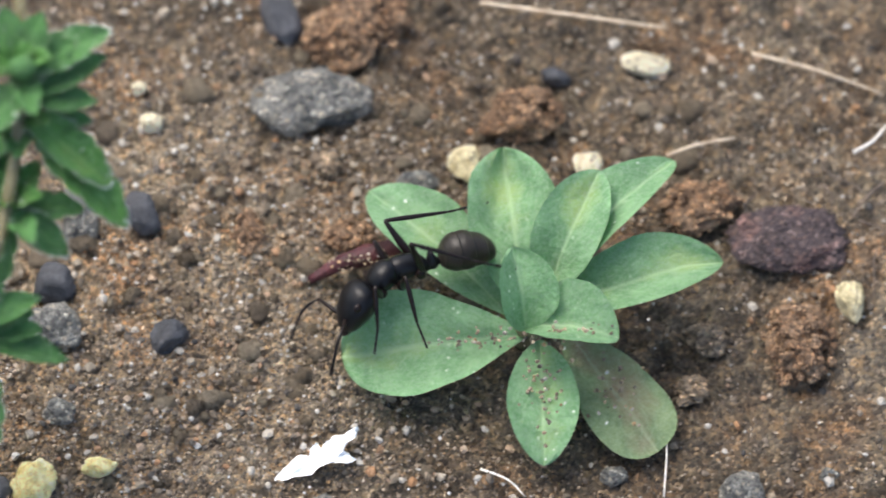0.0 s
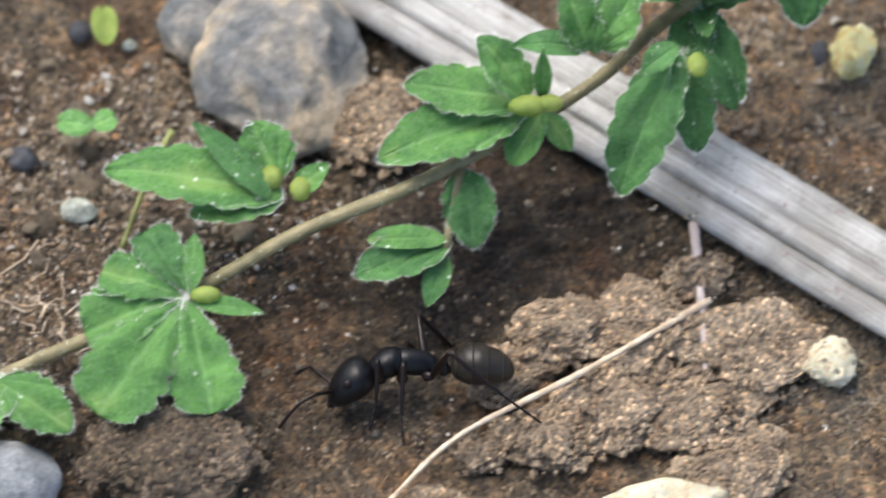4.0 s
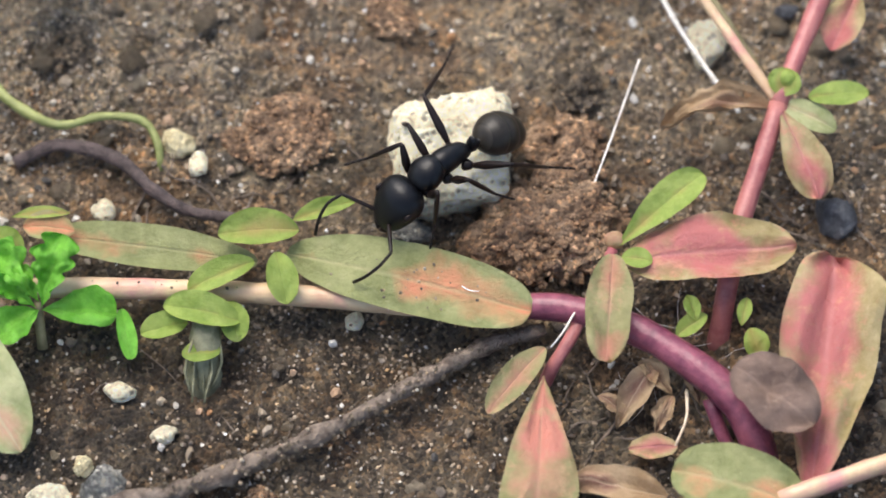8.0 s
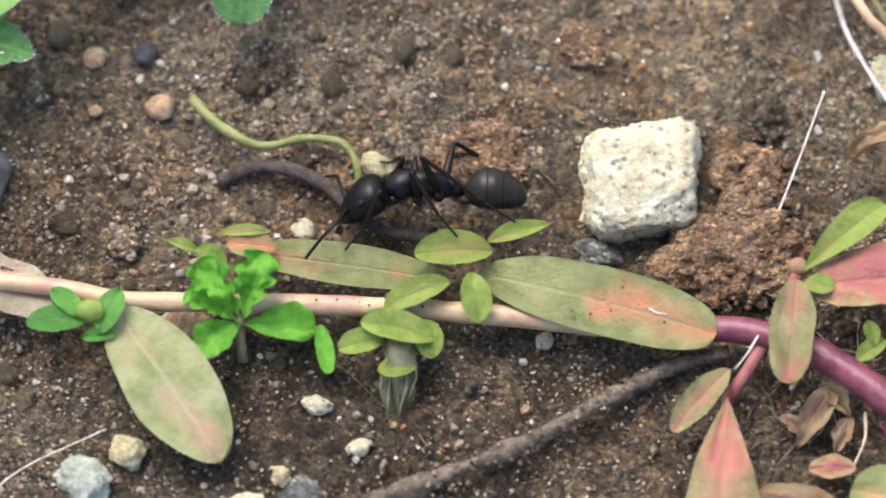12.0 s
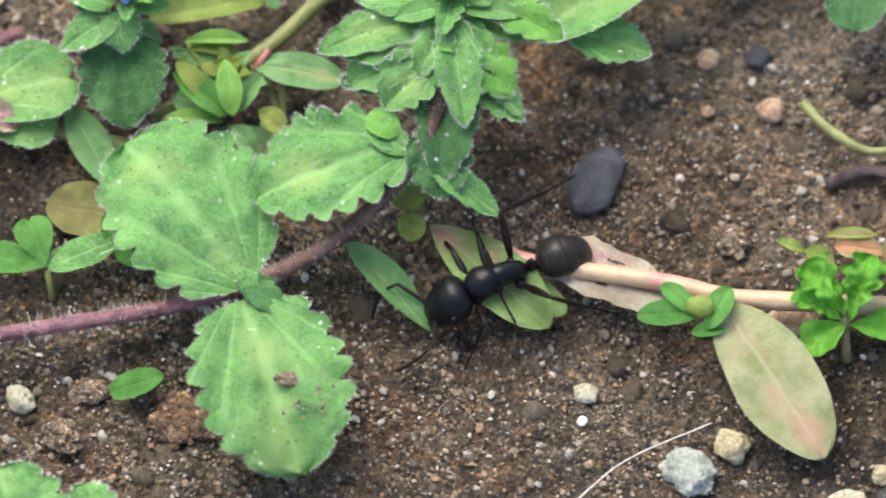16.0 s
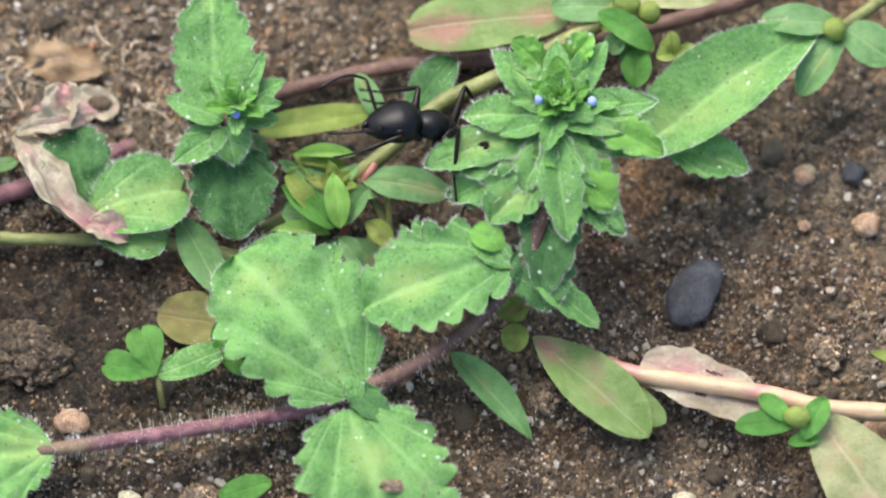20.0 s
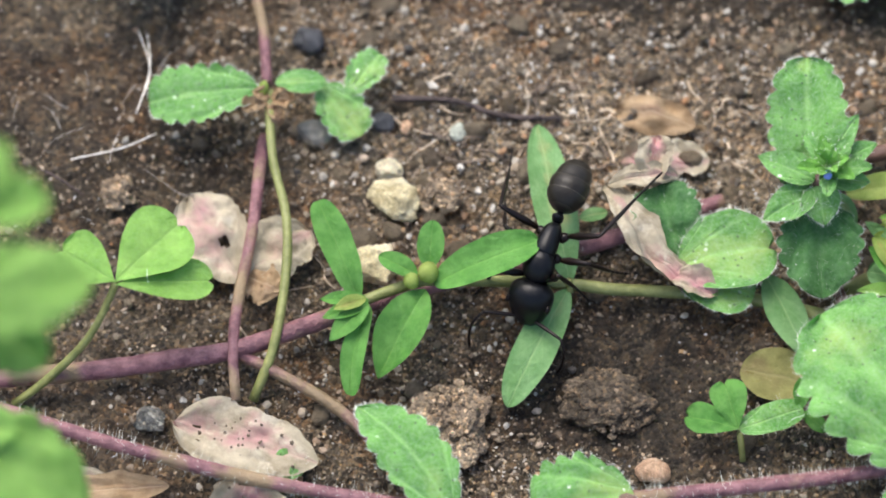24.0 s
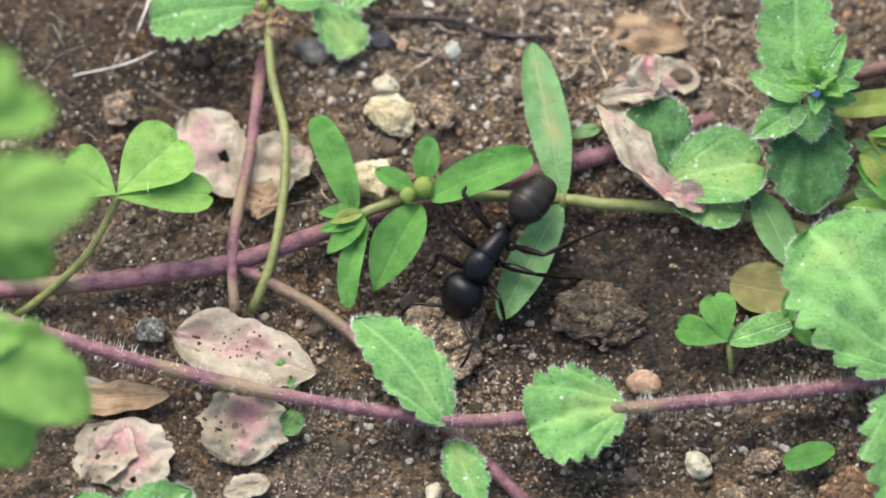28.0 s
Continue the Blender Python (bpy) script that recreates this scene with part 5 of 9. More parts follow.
def build_blade():
    """A flattened dead grass stalk with a groove and a folded lower edge."""
    a, b, c, d, e = (-63.91, 1.80, 1.00), (-50.27, -7.94, 1.20), (-29.58, -23.72, 1.30), (-16.79, -33.46, 1.20), (-4.67, -42.26, 1.00)
    p = thing("dead_grass_blade", b, "bleached grey-white dead grass blade lying across the soil", "grass blade")
    line = spline([a, b, c, d, e], 1.2)
    for name, prof in (("blade", [(-0.95, 0.0), (-0.95, 0.85), (-0.7, 1.0), (0.1, 0.98), (0.25, 0.86), (0.4, 1.0), (1.3, 1.1), (2.1, 1.05), (2.5, 0.85), (2.62, 0.3), (2.5, -0.3), (-0.8, -0.3)]),
                       ("folded_edge", [(-2.6, 0.1), (-2.5, 0.55), (-2.1, 0.75), (-1.5, 0.78), (-1.08, 0.6), (-1.0, 0.0), (-1.1, -0.4), (-2.4, -0.4)])):
        bm = bmesh.new()
        uvl = bm.loops.layers.uv.new("UVMap")
        rings, n = [], len(line)
        for i, q in enumerate(line):
            t = (line[min(i + 1, n - 1)] - line[max(i - 1, 0)]).normalized()
            s = t.cross(Vector((0, 0, 1))).normalized()
            w = 1 + 0.04 * noise.noise(q * 0.12)
            rings.append([bm.verts.new(q + s * -(x * w + 0.07 * noise.noise(q * 0.7 + Vector((x, 3, 0)))) + Vector((0, 0, z + 0.13 * noise.noise(q * 0.3 + Vector((x, 0, 0)))))) for x, z in prof])
        m = len(prof)
        for i in range(n - 1):
            for k in range(m):
                f = bm.faces.new((rings[i][k], rings[i][(k + 1) % m], rings[i + 1][(k + 1) % m], rings[i + 1][k]))
                for lp, (u, v) in zip(f.loops, ((i, k), (i, k + 1), (i + 1, k + 1), (i + 1, k))):
                    lp[uvl].uv = (u / n, v / m)
        bm.faces.new(rings[0][::-1]), bm.faces.new(rings[-1])
        bmesh.ops.recalc_face_normals(bm, faces=bm.faces)
        part(name, bm, BLADE, p)


build_blade()


def tuft(plant, at, count, length, width, seed, young=TUFT, old=SPEEDWELL, teeth=4):
    """Young toothed leaves crowded round a growing tip, the inner ones shorter and steeper."""
    rng = random.Random(seed)
    for k in range(count):
        a = k * 2.4 + rng.uniform(-0.25, 0.25)
        s = 1 - 0.62 * k / count
        rise = radians(12 + 52 * k / count + rng.uniform(-8, 8))
        ln = length * s * rng.uniform(0.85, 1.15)
        b = Vector(at) + Vector((math.cos(a) * 0.15, math.sin(a) * 0.15, 1.2 * k / count))
        t = b + Vector((math.cos(a) * math.cos(rise), math.sin(a) * math.cos(rise), math.sin(rise))) * ln
        leaf(plant, b, t, width * (0.5 + 0.5 * s), "ovate", young if k > count * 0.3 else old, 0.12, 0.3, 0, teeth, 0.14)


def build_climber():
    p = thing("speedwell_plant", (-82.60, -35.16, 1.00), "sprawling green speedwell with toothed leaves on a hairy stem", "plant", "speedwell plants")
    main = [(-87.22, -36.86, 0.80), (-82.59, -35.08, 1.20), (-73.26, -30.44, 1.90), (-63.31, -26.65, 2.60), (-56.74, -23.71, 4.00), (-48.95, -21.04, 5.00), (-40.56, -17.03, 6.50), (-36.64, -14.89, 9.20), (-33.10, -13.43, 11.90), (-30.49, -11.73, 14.60), (-28.03, -9.87, 17.30), (-25.58, -4.50, 20.00), (-24.36, -0.38, 22.70), (-23.72, 3.37, 25.40), (-23.79, 6.93, 26.80)]
    stem(p, main, 0.42, 0.36, STEM_GREEN, label="pale hairy stem")
    hairs(p, main, 0.45, 500, 0.5)
    # lowest tuft
    leaf(p, (-62.84, -26.92, 3.60), (-67.92, -33.28, 2.60), 5.2, "obovate", CLIMBER, 0.1, 0.1, 0, 6)
    leaf(p, (-62.84, -26.92, 3.60), (-61.81, -33.53, 2.60), 4.2, "obovate", CLIMBER, 0.1, 0.1, 0, 6)
    leaf(p, (-62.84, -26.92, 3.60), (-68.45, -28.43, 2.80), 4.2, "obovate", CLIMBER, 0.1, 0.1, 0, 6)
    leaf(p, (-62.85, -27.09, 3.60), (-67.36, -25.13, 3.60), 2.8, "obovate", CLIMBER, 0.1, 0.1, 0, 5)
    leaf(p, (-62.83, -26.85, 3.80), (-64.85, -23.10, 4.20), 2.8, "obovate", SPEED_DARK, 0.1, 0.1, 0, 5)
    leaf(p, (-62.68, -26.86, 3.80), (-62.19, -23.49, 4.40), 1.4, "lance", CLIMBER, 0.1, 0.1)
    leaf(p, (-62.55, -27.38, 3.80), (-58.66, -28.09, 3.40), 1.1, "lance", CLIMBER, 0.1, 0.1)
    bead(p, (-61.77, -27.12, 4.10), 0.6, LIME, squash=(1.5, 0.8, 0.8))
    leaf(p, (-72.36, -31.07, 2.80), (-80.49, -37.06, 2.40), 4.2, "ovate", CLIMBER, 0.1, 0.15, 0, 6)
    leaf(p, (-73.27, -31.13, 3.00), (-69.44, -34.14, 2.60), 3.2, "ovate", CLIMBER, 0.1, 0.15, 0, 6)
    leaf(p, (-72.97, -31.26, 2.90), (-76.95, -31.59, 2.90), 2.6, "ovate", CLIMBER, 0.1, 0.15, 0, 5)
    # tuft over the big stone
    leaf(p, (-57.31, -21.57, 4.60), (-66.92, -19.67, 5.00), 3.6, "ovate", CLIMBER, 0.1, 0.15, 0, 6)
    leaf(p, (-57.32, -21.69, 4.50), (-62.43, -22.19, 4.00), 2.6, "ovate", CLIMBER, 0.1, 0.15, 0, 5)
    leaf(p, (-57.57, -20.80, 4.80), (-58.79, -17.71, 6.00), 3.4, "ovate", CLIMBER, 0.1, 0.15, 0, 6)
    leaf(p, (-57.95, -22.02, 4.90), (-62.08, -17.72, 6.40), 1.6, "lance", SPEED_DARK, 0.1, 0.3)
    leaf(p, (-56.69, -21.61, 4.60), (-54.70, -20.22, 5.40), 1.5, "lance", CLIMBER, 0.1, 0.2)
    bead(p, (-56.32, -21.48, 5.00), 0.6, LIME, squash=(1, 1.2, 0.9))
    bead(p, (-57.88, -20.71, 5.00), 0.7, LIME)
    # underside tuft
    leaf(p, (-47.39, -20.79, 5.00), (-47.00, -24.74, 3.20), 3.0, "ovate", SPEED_DARK, 0.1, 0.15, 0, 5)
    leaf(p, (-48.38, -24.51, 3.60), (-53.61, -25.97, 3.00), 2.8, "ovate", SPEED_DARK, 0.1, 0.2, 0, 4)
    leaf(p, (-48.53, -24.47, 3.90), (-52.83, -24.18, 3.80), 1.5, "oval", CLIMBER, 0.1, 0.2)
    leaf(p, (-48.56, -24.99, 3.20), (-49.81, -27.88, 2.60), 1.5, "lance", SPEED_DARK, 0.1, 0.2)
    stem(p, [(-48.55, -24.84, 3.60), (-48.12, -22.76, 4.20), (-47.55, -20.88, 5.20)], 0.25, 0.28, STEM_GREEN)
    # tuft over the blade
    leaf(p, (-43.88, -18.51, 7.30), (-52.06, -20.30, 5.80), 3.8, "ovate", CLIMBER, 0.1, 0.15, 0, 6)
    leaf(p, (-43.89, -18.42, 7.80), (-50.39, -16.59, 7.30), 3.2, "ovate", CLIMBER, 0.1, 0.15, 0, 6)
    leaf(p, (-43.74, -18.38, 8.40), (-46.36, -15.56, 10.60), 2.6, "ovate", CLIMBER, 0.1, 0.2, 0, 5)
    leaf(p, (-42.96, -18.57, 7.30), (-44.79, -20.96, 5.60), 2.0, "oval", CLIMBER, 0.1, 0.2)
    leaf(p, (-42.97, -18.74, 7.30), (-41.45, -20.42, 5.80), 1.5, "lance", CLIMBER, 0.1, 0.2)
    leaf(p, (-42.98, -18.43, 8.40), (-42.88, -16.95, 11.60), 1.0, "lance", CLIMBER, 0.1, 0.2)
    bead(p, (-43.80, -19.07, 8.90), 0.75, LIME, squash=(1.5, 0.8, 0.8))
    bead(p, (-42.65, -18.97, 8.90), 0.6, LIME, squash=(1.4, 0.8, 0.8))
    leaf(p, (-40.43, -16.60, 10.30), (-44.58, -16.43, 11.10), 1.6, "lance", SPEED_DARK, 0.2, 0.2)
    leaf(p, (-40.45, -16.75, 10.60), (-41.54, -13.89, 13.20), 2.4, "ovate", CLIMBER, 0.1, 0.2, 0, 5)
    leaf(p, (-40.16, -16.94, 10.60), (-39.83, -15.96, 12.70), 1.1, "lance", CLIMBER, 0.1, 0.2)
    leaf(p, (-39.83, -16.62, 10.60), (-37.60, -14.46, 13.20), 3.2, "ovate", CLIMBER, 0.1, 0.2, 0, 5)
    leaf(p, (-35.66, -17.83, 12.20), (-39.11, -23.39, 6.20), 3.7, "ovate", SPEED_DARK, 0.12, 0.2, 0, 6)
    leaf(p, (-35.36, -17.85, 12.20), (-34.74, -21.86, 7.80), 2.6, "ovate", SPEED_DARK, 0.1, 0.2, 0, 5)
    leaf(p, (-35.24, -18.11, 12.70), (-32.48, -19.96, 8.90), 1.9, "lance", SPEED_DARK, 0.1, 0.2)
    leaf(p, (-35.71, -17.99, 13.20), (-37.74, -19.08, 12.20), 1.6, "lance", SPEED_DARK, 0.1, 0.2)
    bead(p, (-34.73, -19.24, 13.20), 0.6, LIME, squash=(1, 1.2, 0.8))
    # upper leaves; the deeper green puts shade into the colour of many
    leaf(p, (-31.09, -11.66, 13.20), (-38.68, -11.07, 13.20), 3.0, "ovate", SPEED_DARK, 0.1, 0.2, 0, 5)
    leaf(p, (-31.93, -12.19, 12.70), (-40.11, -14.16, 10.60), 3.4, "ovate", CLIMBER, 0.1, 0.2, 0, 5)
    leaf(p, (-31.58, -11.91, 13.80), (-35.48, -8.92, 15.90), 2.2, "lance", SPEED_DARK, 0.1, 0.2)
    bead(p, (-33.05, -12.67, 14.90), 0.5, LIME, squash=(1.6, 0.8, 0.8))
    leaf(p, (-28.77, -10.30, 14.90), (-28.52, -15.55, 10.00), 3.9, "ovate", SPEED_DARK, 0.1, 0.2, 0, 5)
    leaf(p, (-28.41, -9.90, 15.40), (-23.08, -11.23, 13.20), 1.8, "lance", SPEED_DARK, 0.1, 0.2)
    leaf(p, (-29.02, -9.74, 15.90), (-24.04, -8.31, 15.90), 2.0, "lance", SPEED_DARK, 0.1, 0.2)
    leaf(p, (-29.38, -10.23, 15.90), (-34.17, -8.53, 17.60), 1.2, "lance", SPEED_DARK, 0.2, 0.2)
    leaf(p, (-25.38, -3.98, 18.60), (-33.81, -7.57, 14.90), 3.2, "ovate", CLIMBER, 0.1, 0.2, 0, 5)
    leaf(p, (-25.41, -4.33, 18.60), (-28.93, -9.19, 14.30), 3.4, "ovate", SPEED_DARK, 0.1, 0.2, 0, 5)
    leaf(p, (-25.55, -4.09, 19.20), (-30.21, -3.69, 19.70), 2.2, "lance", SPEED_DARK, 0.1, 0.2)
    leaf(p, (-25.47, -4.89, 19.70), (-22.33, -6.48, 17.00), 2.1, "lance", SPEED_DARK, 0.1, 0.2)
    leaf(p, (-24.37, -0.40, 21.40), (-31.07, -2.67, 18.60), 3.0, "ovate", CLIMBER, 0.1, 0.2, 0, 5)
    leaf(p, (-24.37, -0.40, 21.40), (-27.97, -4.60, 17.60), 2.6, "ovate", SPEED_DARK, 0.1, 0.2, 0, 5)
    leaf(p, (-23.74, -0.38, 21.90), (-18.91, -5.37, 17.60), 2.9, "ovate", CLIMBER, 0.1, 0.2, 0, 5)
    leaf(p, (-23.88, -0.27, 22.40), (-19.69, -3.72, 19.70), 2.6, "ovate", CLIMBER, 0.1, 0.2, 0, 5)
    leaf(p, (-24.09, 0.21, 24.00), (-19.12, 2.15, 24.00), 2.0, "lance", SPEED_DARK, 0.1, 0.2)
    leaf(p, (-23.96, 1.31, 24.60), (-18.84, 3.14, 25.10), 2.4, "ovate", SPEED_DARK, 0.1, 0.2, 0, 4)
    leaf(p, (-24.10, 0.03, 24.00), (-19.86, -0.11, 23.00), 1.8, "lance", SPEED_DARK, 0.1, 0.2)
    leaf(p, (-23.93, 1.51, 24.90), (-22.53, 3.91, 26.80), 2.0, "lance", SPEED_DARK, 0.1, 0.2)
    leaf(p, (-24.24, 1.54, 24.90), (-24.68, 4.52, 26.80), 2.0, "lance", SPEED_DARK, 0.1, 0.2)
    leaf(p, (-24.08, 0.09, 24.90), (-27.47, -1.73, 23.00), 2.6, "ovate", SPEED_DARK, 0.1, 0.2)
    bead(p, (-23.98, 0.82, 26.20), 0.7, SPEED_DARK, squash=(1.2, 1, 1))
    leaf(p, (-28.80, -9.58, 15.40), (-22.80, -10.90, 12.70), 1.9, "lance", SPEED_DARK, 0.1, 0.2)
    leaf(p, (-29.13, -9.64, 14.90), (-28.57, -15.65, 10.00), 3.9, "ovate", SPEED_DARK, 0.1, 0.2, 0, 5)
    leaf(p, (-30.24, -11.14, 13.20), (-34.51, -8.38, 14.90), 1.6, "lance", SPEED_DARK, 0.2, 0.2)
    leaf(p, (-30.59, -11.46, 13.20), (-36.45, -9.99, 12.20), 2.6, "ovate", CLIMBER, 0.1, 0.2)
    leaf(p, (-34.34, -13.82, 9.50), (-32.03, -18.19, 6.40), 2.4, "ovate", SPEED_DARK, 0.1, 0.2, 0, 4)
    leaf(p, (-34.34, -13.82, 9.50), (-35.57, -19.38, 6.00), 3.0, "ovate", SPEED_DARK, 0.1, 0.2, 0, 4)
    # crowded young leaves at the upper joints
    for at, n, seed in (((-24.25, 1.66, 24.00), 9, 2), ((-24.34, -0.09, 20.80), 8, 3), ((-25.37, -3.89, 18.10), 8, 4), ((-29.08, -9.09, 13.80), 7, 5), ((-34.15, -13.30, 8.40), 7, 6), ((-28.69, -9.48, 14.30), 6, 7)):
        tuft(p, at, n, 4.2, 2.0, seed, CLIMBER, SPEED_DARK)


build_climber()


def fibre(name, pts, r, material, label, category="fibre", group="loose fibres"):
    if len(label.split()) < 4:
        label += " on the soil"
    bm = bmesh.new()
    tube(bm, pts, r, r * 0.7, 8, 0.3, 0.4)
    lone(name, bm, pts[0], material, label, category, group)


fibre("straw", [(-34.24, -27.72, 1.40), (-41.82, -31.89, 1.60), (-48.44, -35.13, 1.60), (-52.29, -38.59, 1.50), (-54.49, -41.07, 1.30), (-54.72, -44.42, 1.00)], 0.2, STRAW, "thin dry bent straw over the clods", "straw", "straws")
fibre("straw", [(-34.81, -22.92, 1.20), (-34.76, -27.27, 1.30), (-34.75, -31.72, 0.60)], 0.28, STEM_LILAC, "pale lilac dry stalk under the blade", "straw", "straws")
fibre("root_fibre", [(-4.37, -22.53, 1.00), (-0.64, -20.54, 1.20), (2.62, -20.06, 1.00), (3.76, -18.67, 0.80)], 0.07, THREAD, "fine pale root fibre")
fibre("root_fibre", [(-0.91, -20.24, 1.00), (0.09, -22.37, 1.20), (-0.91, -22.87, 1.00), (-1.80, -21.03, 1.00)], 0.06, THREAD, "fine pale root fibre")
fibre("root_fibre", [(11.06, -11.09, 0.60), (11.13, -14.10, 0.80), (10.51, -17.54, 0.60)], 0.07, THREAD, "fine pale root fibre")
fibre("root_fibre", [(0.29, -14.55, 0.60), (1.79, -15.54, 0.80), (2.63, -16.62, 0.60)], 0.07, THREAD, "fine pale root fibre")
fibre("root_fibre", [(13.63, 4.11, 0.90), (15.67, 4.52, 1.10), (17.72, 4.81, 0.80)], 0.1, STRAW, "thin dry rootlet")
fibre("root_fibre", [(19.48, 10.23, 0.80), (22.61, 8.82, 1.00), (26.66, 6.76, 0.80)], 0.1, STRAW, "thin dry rootlet")
fibre("root_fibre", [(4.14, 15.40, 0.80), (8.96, 13.98, 1.00), (14.78, 12.47, 0.80)], 0.12, STRAW, "thin dry rootlet")
fibre("root_fibre", [(24.46, 3.09, 0.80), (25.69, 3.59, 1.00), (26.69, 4.70, 0.80)], 0.12, THREAD, "pale rootlet")


def build_seedling(at, lobes, material, label, stalk=None):
    p = thing("seedling", at, label, "seedling", "seedlings")
    if stalk:
        stem(p, stalk, 0.22, 0.2, STEM_OLIVE)
    for b, t, w in lobes:
        leaf(p, b, t, w, "round", material, 0.08, 0.1, notch=0.12, name="seed_leaf")
    return p


build_seedling((-67.57, -15.20, 0.20), [((-67.40, -15.28, 1.40), (-69.40, -14.92, 1.60), 1.6), ((-67.40, -15.28, 1.40), (-66.12, -14.76, 1.60), 1.4)], SPEEDWELL, "tiny two-leaved green seedling")
build_seedling((-66.67, -9.31, 0.20), [((-66.38, -10.18, 1.20), (-66.57, -7.92, 1.60), 1.5)], LIME, "tiny pale green seedling leaf")
build_seedling((-79.18, -32.59, 0.20), [((-79.28, -32.50, 2.20), (-77.78, -29.50, 3.20), 2.6), ((-79.44, -32.74, 2.00), (-82.76, -31.93, 2.40), 2.0)], LIME, "yellow-green heart-leaved seedling on a thin stalk", [(-79.50, -32.82, 0.00), (-79.29, -32.58, 2.00)])
fibre("green_tendril", [(-82.42, -24.75, 1.50), (-80.05, -23.42, 2.40), (-76.67, -23.49, 2.60), (-74.28, -24.75, 1.80), (-73.74, -27.80, 0.30)], 0.28, STEM_OLIVE, "arched olive sprout", "sprout", "sprouts")
fibre("green_tendril", [(-63.08, -16.49, 3.00), (-64.62, -19.03, 2.00), (-66.20, -22.25, 0.30)], 0.2, STEM_OLIVE, "thin yellow-green sprout", "sprout", "sprouts")
build_seedling((-81.15, -27.08, 0.20), [((-83.24, -26.58, 1.50), (-79.92, -27.95, 1.20), 2.8)], SPEED_DARK, "dark green young seedling leaf")
build_seedling((-75.28, -25.98, 0.20), [((-75.89, -26.34, 1.00), (-74.61, -26.56, 1.00), 1.0)], LIME, "tiny pale green seedling leaf")
build_seedling((-82.21, -41.49, 0.20), [((-84.63, -43.51, 2.00), (-80.51, -42.59, 2.50), 3.6)], SPEED_DARK, "dark green young seedling leaf")
build_seedling((-52.98, -43.48, 0.20), [((-53.19, -46.47, 2.50), (-53.05, -43.62, 3.50), 2.0)], LIME, "pale green young leaf")
build_seedling((-40.66, -43.37, 0.20), [((-38.29, -46.49, 4.00), (-42.51, -43.45, 5.00), 3.0), ((-40.10, -46.41, 4.00), (-45.49, -45.44, 4.60), 3.0)], LIME, "pale green young leaves", [(-39.34, -46.66, 0.00), (-39.80, -46.42, 4.00)])

scatter("leaf_grit", (5.77, -9.02, 5.60), (1.6, 0.35), 70, 0.05, 0.15, "sand caught in the fold of a leaf", SAND)
scatter("leaf_grit", (1.43, -7.66, 3.60), (1.4, 0.3), 50, 0.05, 0.14, "sand on the broad felted leaf", SAND)
scatter("leaf_grit", (4.28, -11.06, 2.90), (0.6, 1.5), 60, 0.05, 0.15, "sand on the front leaf", SAND)
scatter("leaf_grit", (8.26, -10.94, 1.70), (1.0, 1.2), 40, 0.05, 0.15, "sand on the withered leaf", SAND)
scatter("leaf_grit", (-35.73, -22.39, 2.40), (1.5, 1.0), 20, 0.04, 0.1, "grains on the dead blade", SAND)


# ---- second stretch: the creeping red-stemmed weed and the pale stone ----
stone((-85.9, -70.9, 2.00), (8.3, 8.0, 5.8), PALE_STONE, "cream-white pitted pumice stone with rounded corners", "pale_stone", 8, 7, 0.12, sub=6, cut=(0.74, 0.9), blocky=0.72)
stone((-80.74, -75.08, 1.00), (7.4, 5.6, 3.0), BROWN_CLOD, "orange-brown crumbly clod of earth", "earth_clod", 30, 3, 0.22, "clods", "clod", sub=4)
stone((-79.80, -70.34, 1.00), (3.6, 4.0, 2.2), BROWN_CLOD, "rusty brown crumbly clod", "earth_clod", 0, 4, 0.22, "clods", "clod")
stone((-95.10, -69.64, 1.00), (5.0, 4.0, 1.6), BROWN_CLOD, "reddish brown flat clod", "earth_clod", 0, 4, 0.2, "clods", "clod")
stone((-89.47, -62.79, 1.00), (2.8, 2.0, 1.0), BROWN_CLOD, "reddish brown flat flake of earth", "earth_clod", -40, 8, 0.15, "clods", "clod")
stone((-79.44, -66.61, 1.00), (2.2, 2.6, 1.4), DARK_CRUST, "dark rough crumb of earth", "earth_clod", 10, 3, 0.25, "clods", "clod")
stone((-88.41, -74.97, 0.00), (3.6, 1.6, 1.2), GREY_STONE, "bluish white frayed stone under the ant", turn=-20)
stone((-65.40, -73.54, 1.00), (2.4, 2.6, 1.8), DARK_STONE, "small black stone", turn=20)
stone((-72.50, -63.67, 1.00), (2.2, 3.0, 1.2), PALE_STONE, "white fluffy lump", lumps=0.25)
stone((-68.14, -61.59, 1.00), (1.4, 1.0, 0.8), DARK_STONE, "tiny black stone")
stone((-103.65, -90.49, 1.00), (2.6, 2.6, 1.8), GREY_STONE, "pale grey granular pebble")
stone((-106.48, -91.20, 1.00), (2.4, 1.9, 1.4), PALE_STONE, "chalky white lump of grit")
stone((-112.65, -67.50, 1.00), (1.6, 1.5, 1.2), ORANGE, "small pale orange stone")
stone((-99.42, -71.84, 1.00), (1.1, 1.6, 1.0), PALE_STONE, "small white stone")
stone((-100.62, -70.54, 1.00), (2.0, 1.6, 1.0), YELLOW_STONE, "yellow crumbly lump", lumps=0.25)
stone((-104.36, -74.39, 1.00), (1.4, 1.4, 1.0), PALE_STONE, "tiny white lump")
stone((-103.06, -84.81, 1.00), (1.8, 1.2, 1.0), PALE_STONE, "tiny whitish lump")
stone((-100.66, -87.19, 1.00), (1.6, 1.1, 0.9), PALE_STONE, "chalky white crumb")
stone((-95.48, -90.91, 1.00), (1.6, 1.4, 1.0), BROWN_CLOD, "small brown crumb", "earth_clod", 0, 3, 0.2, "clods", "clod")
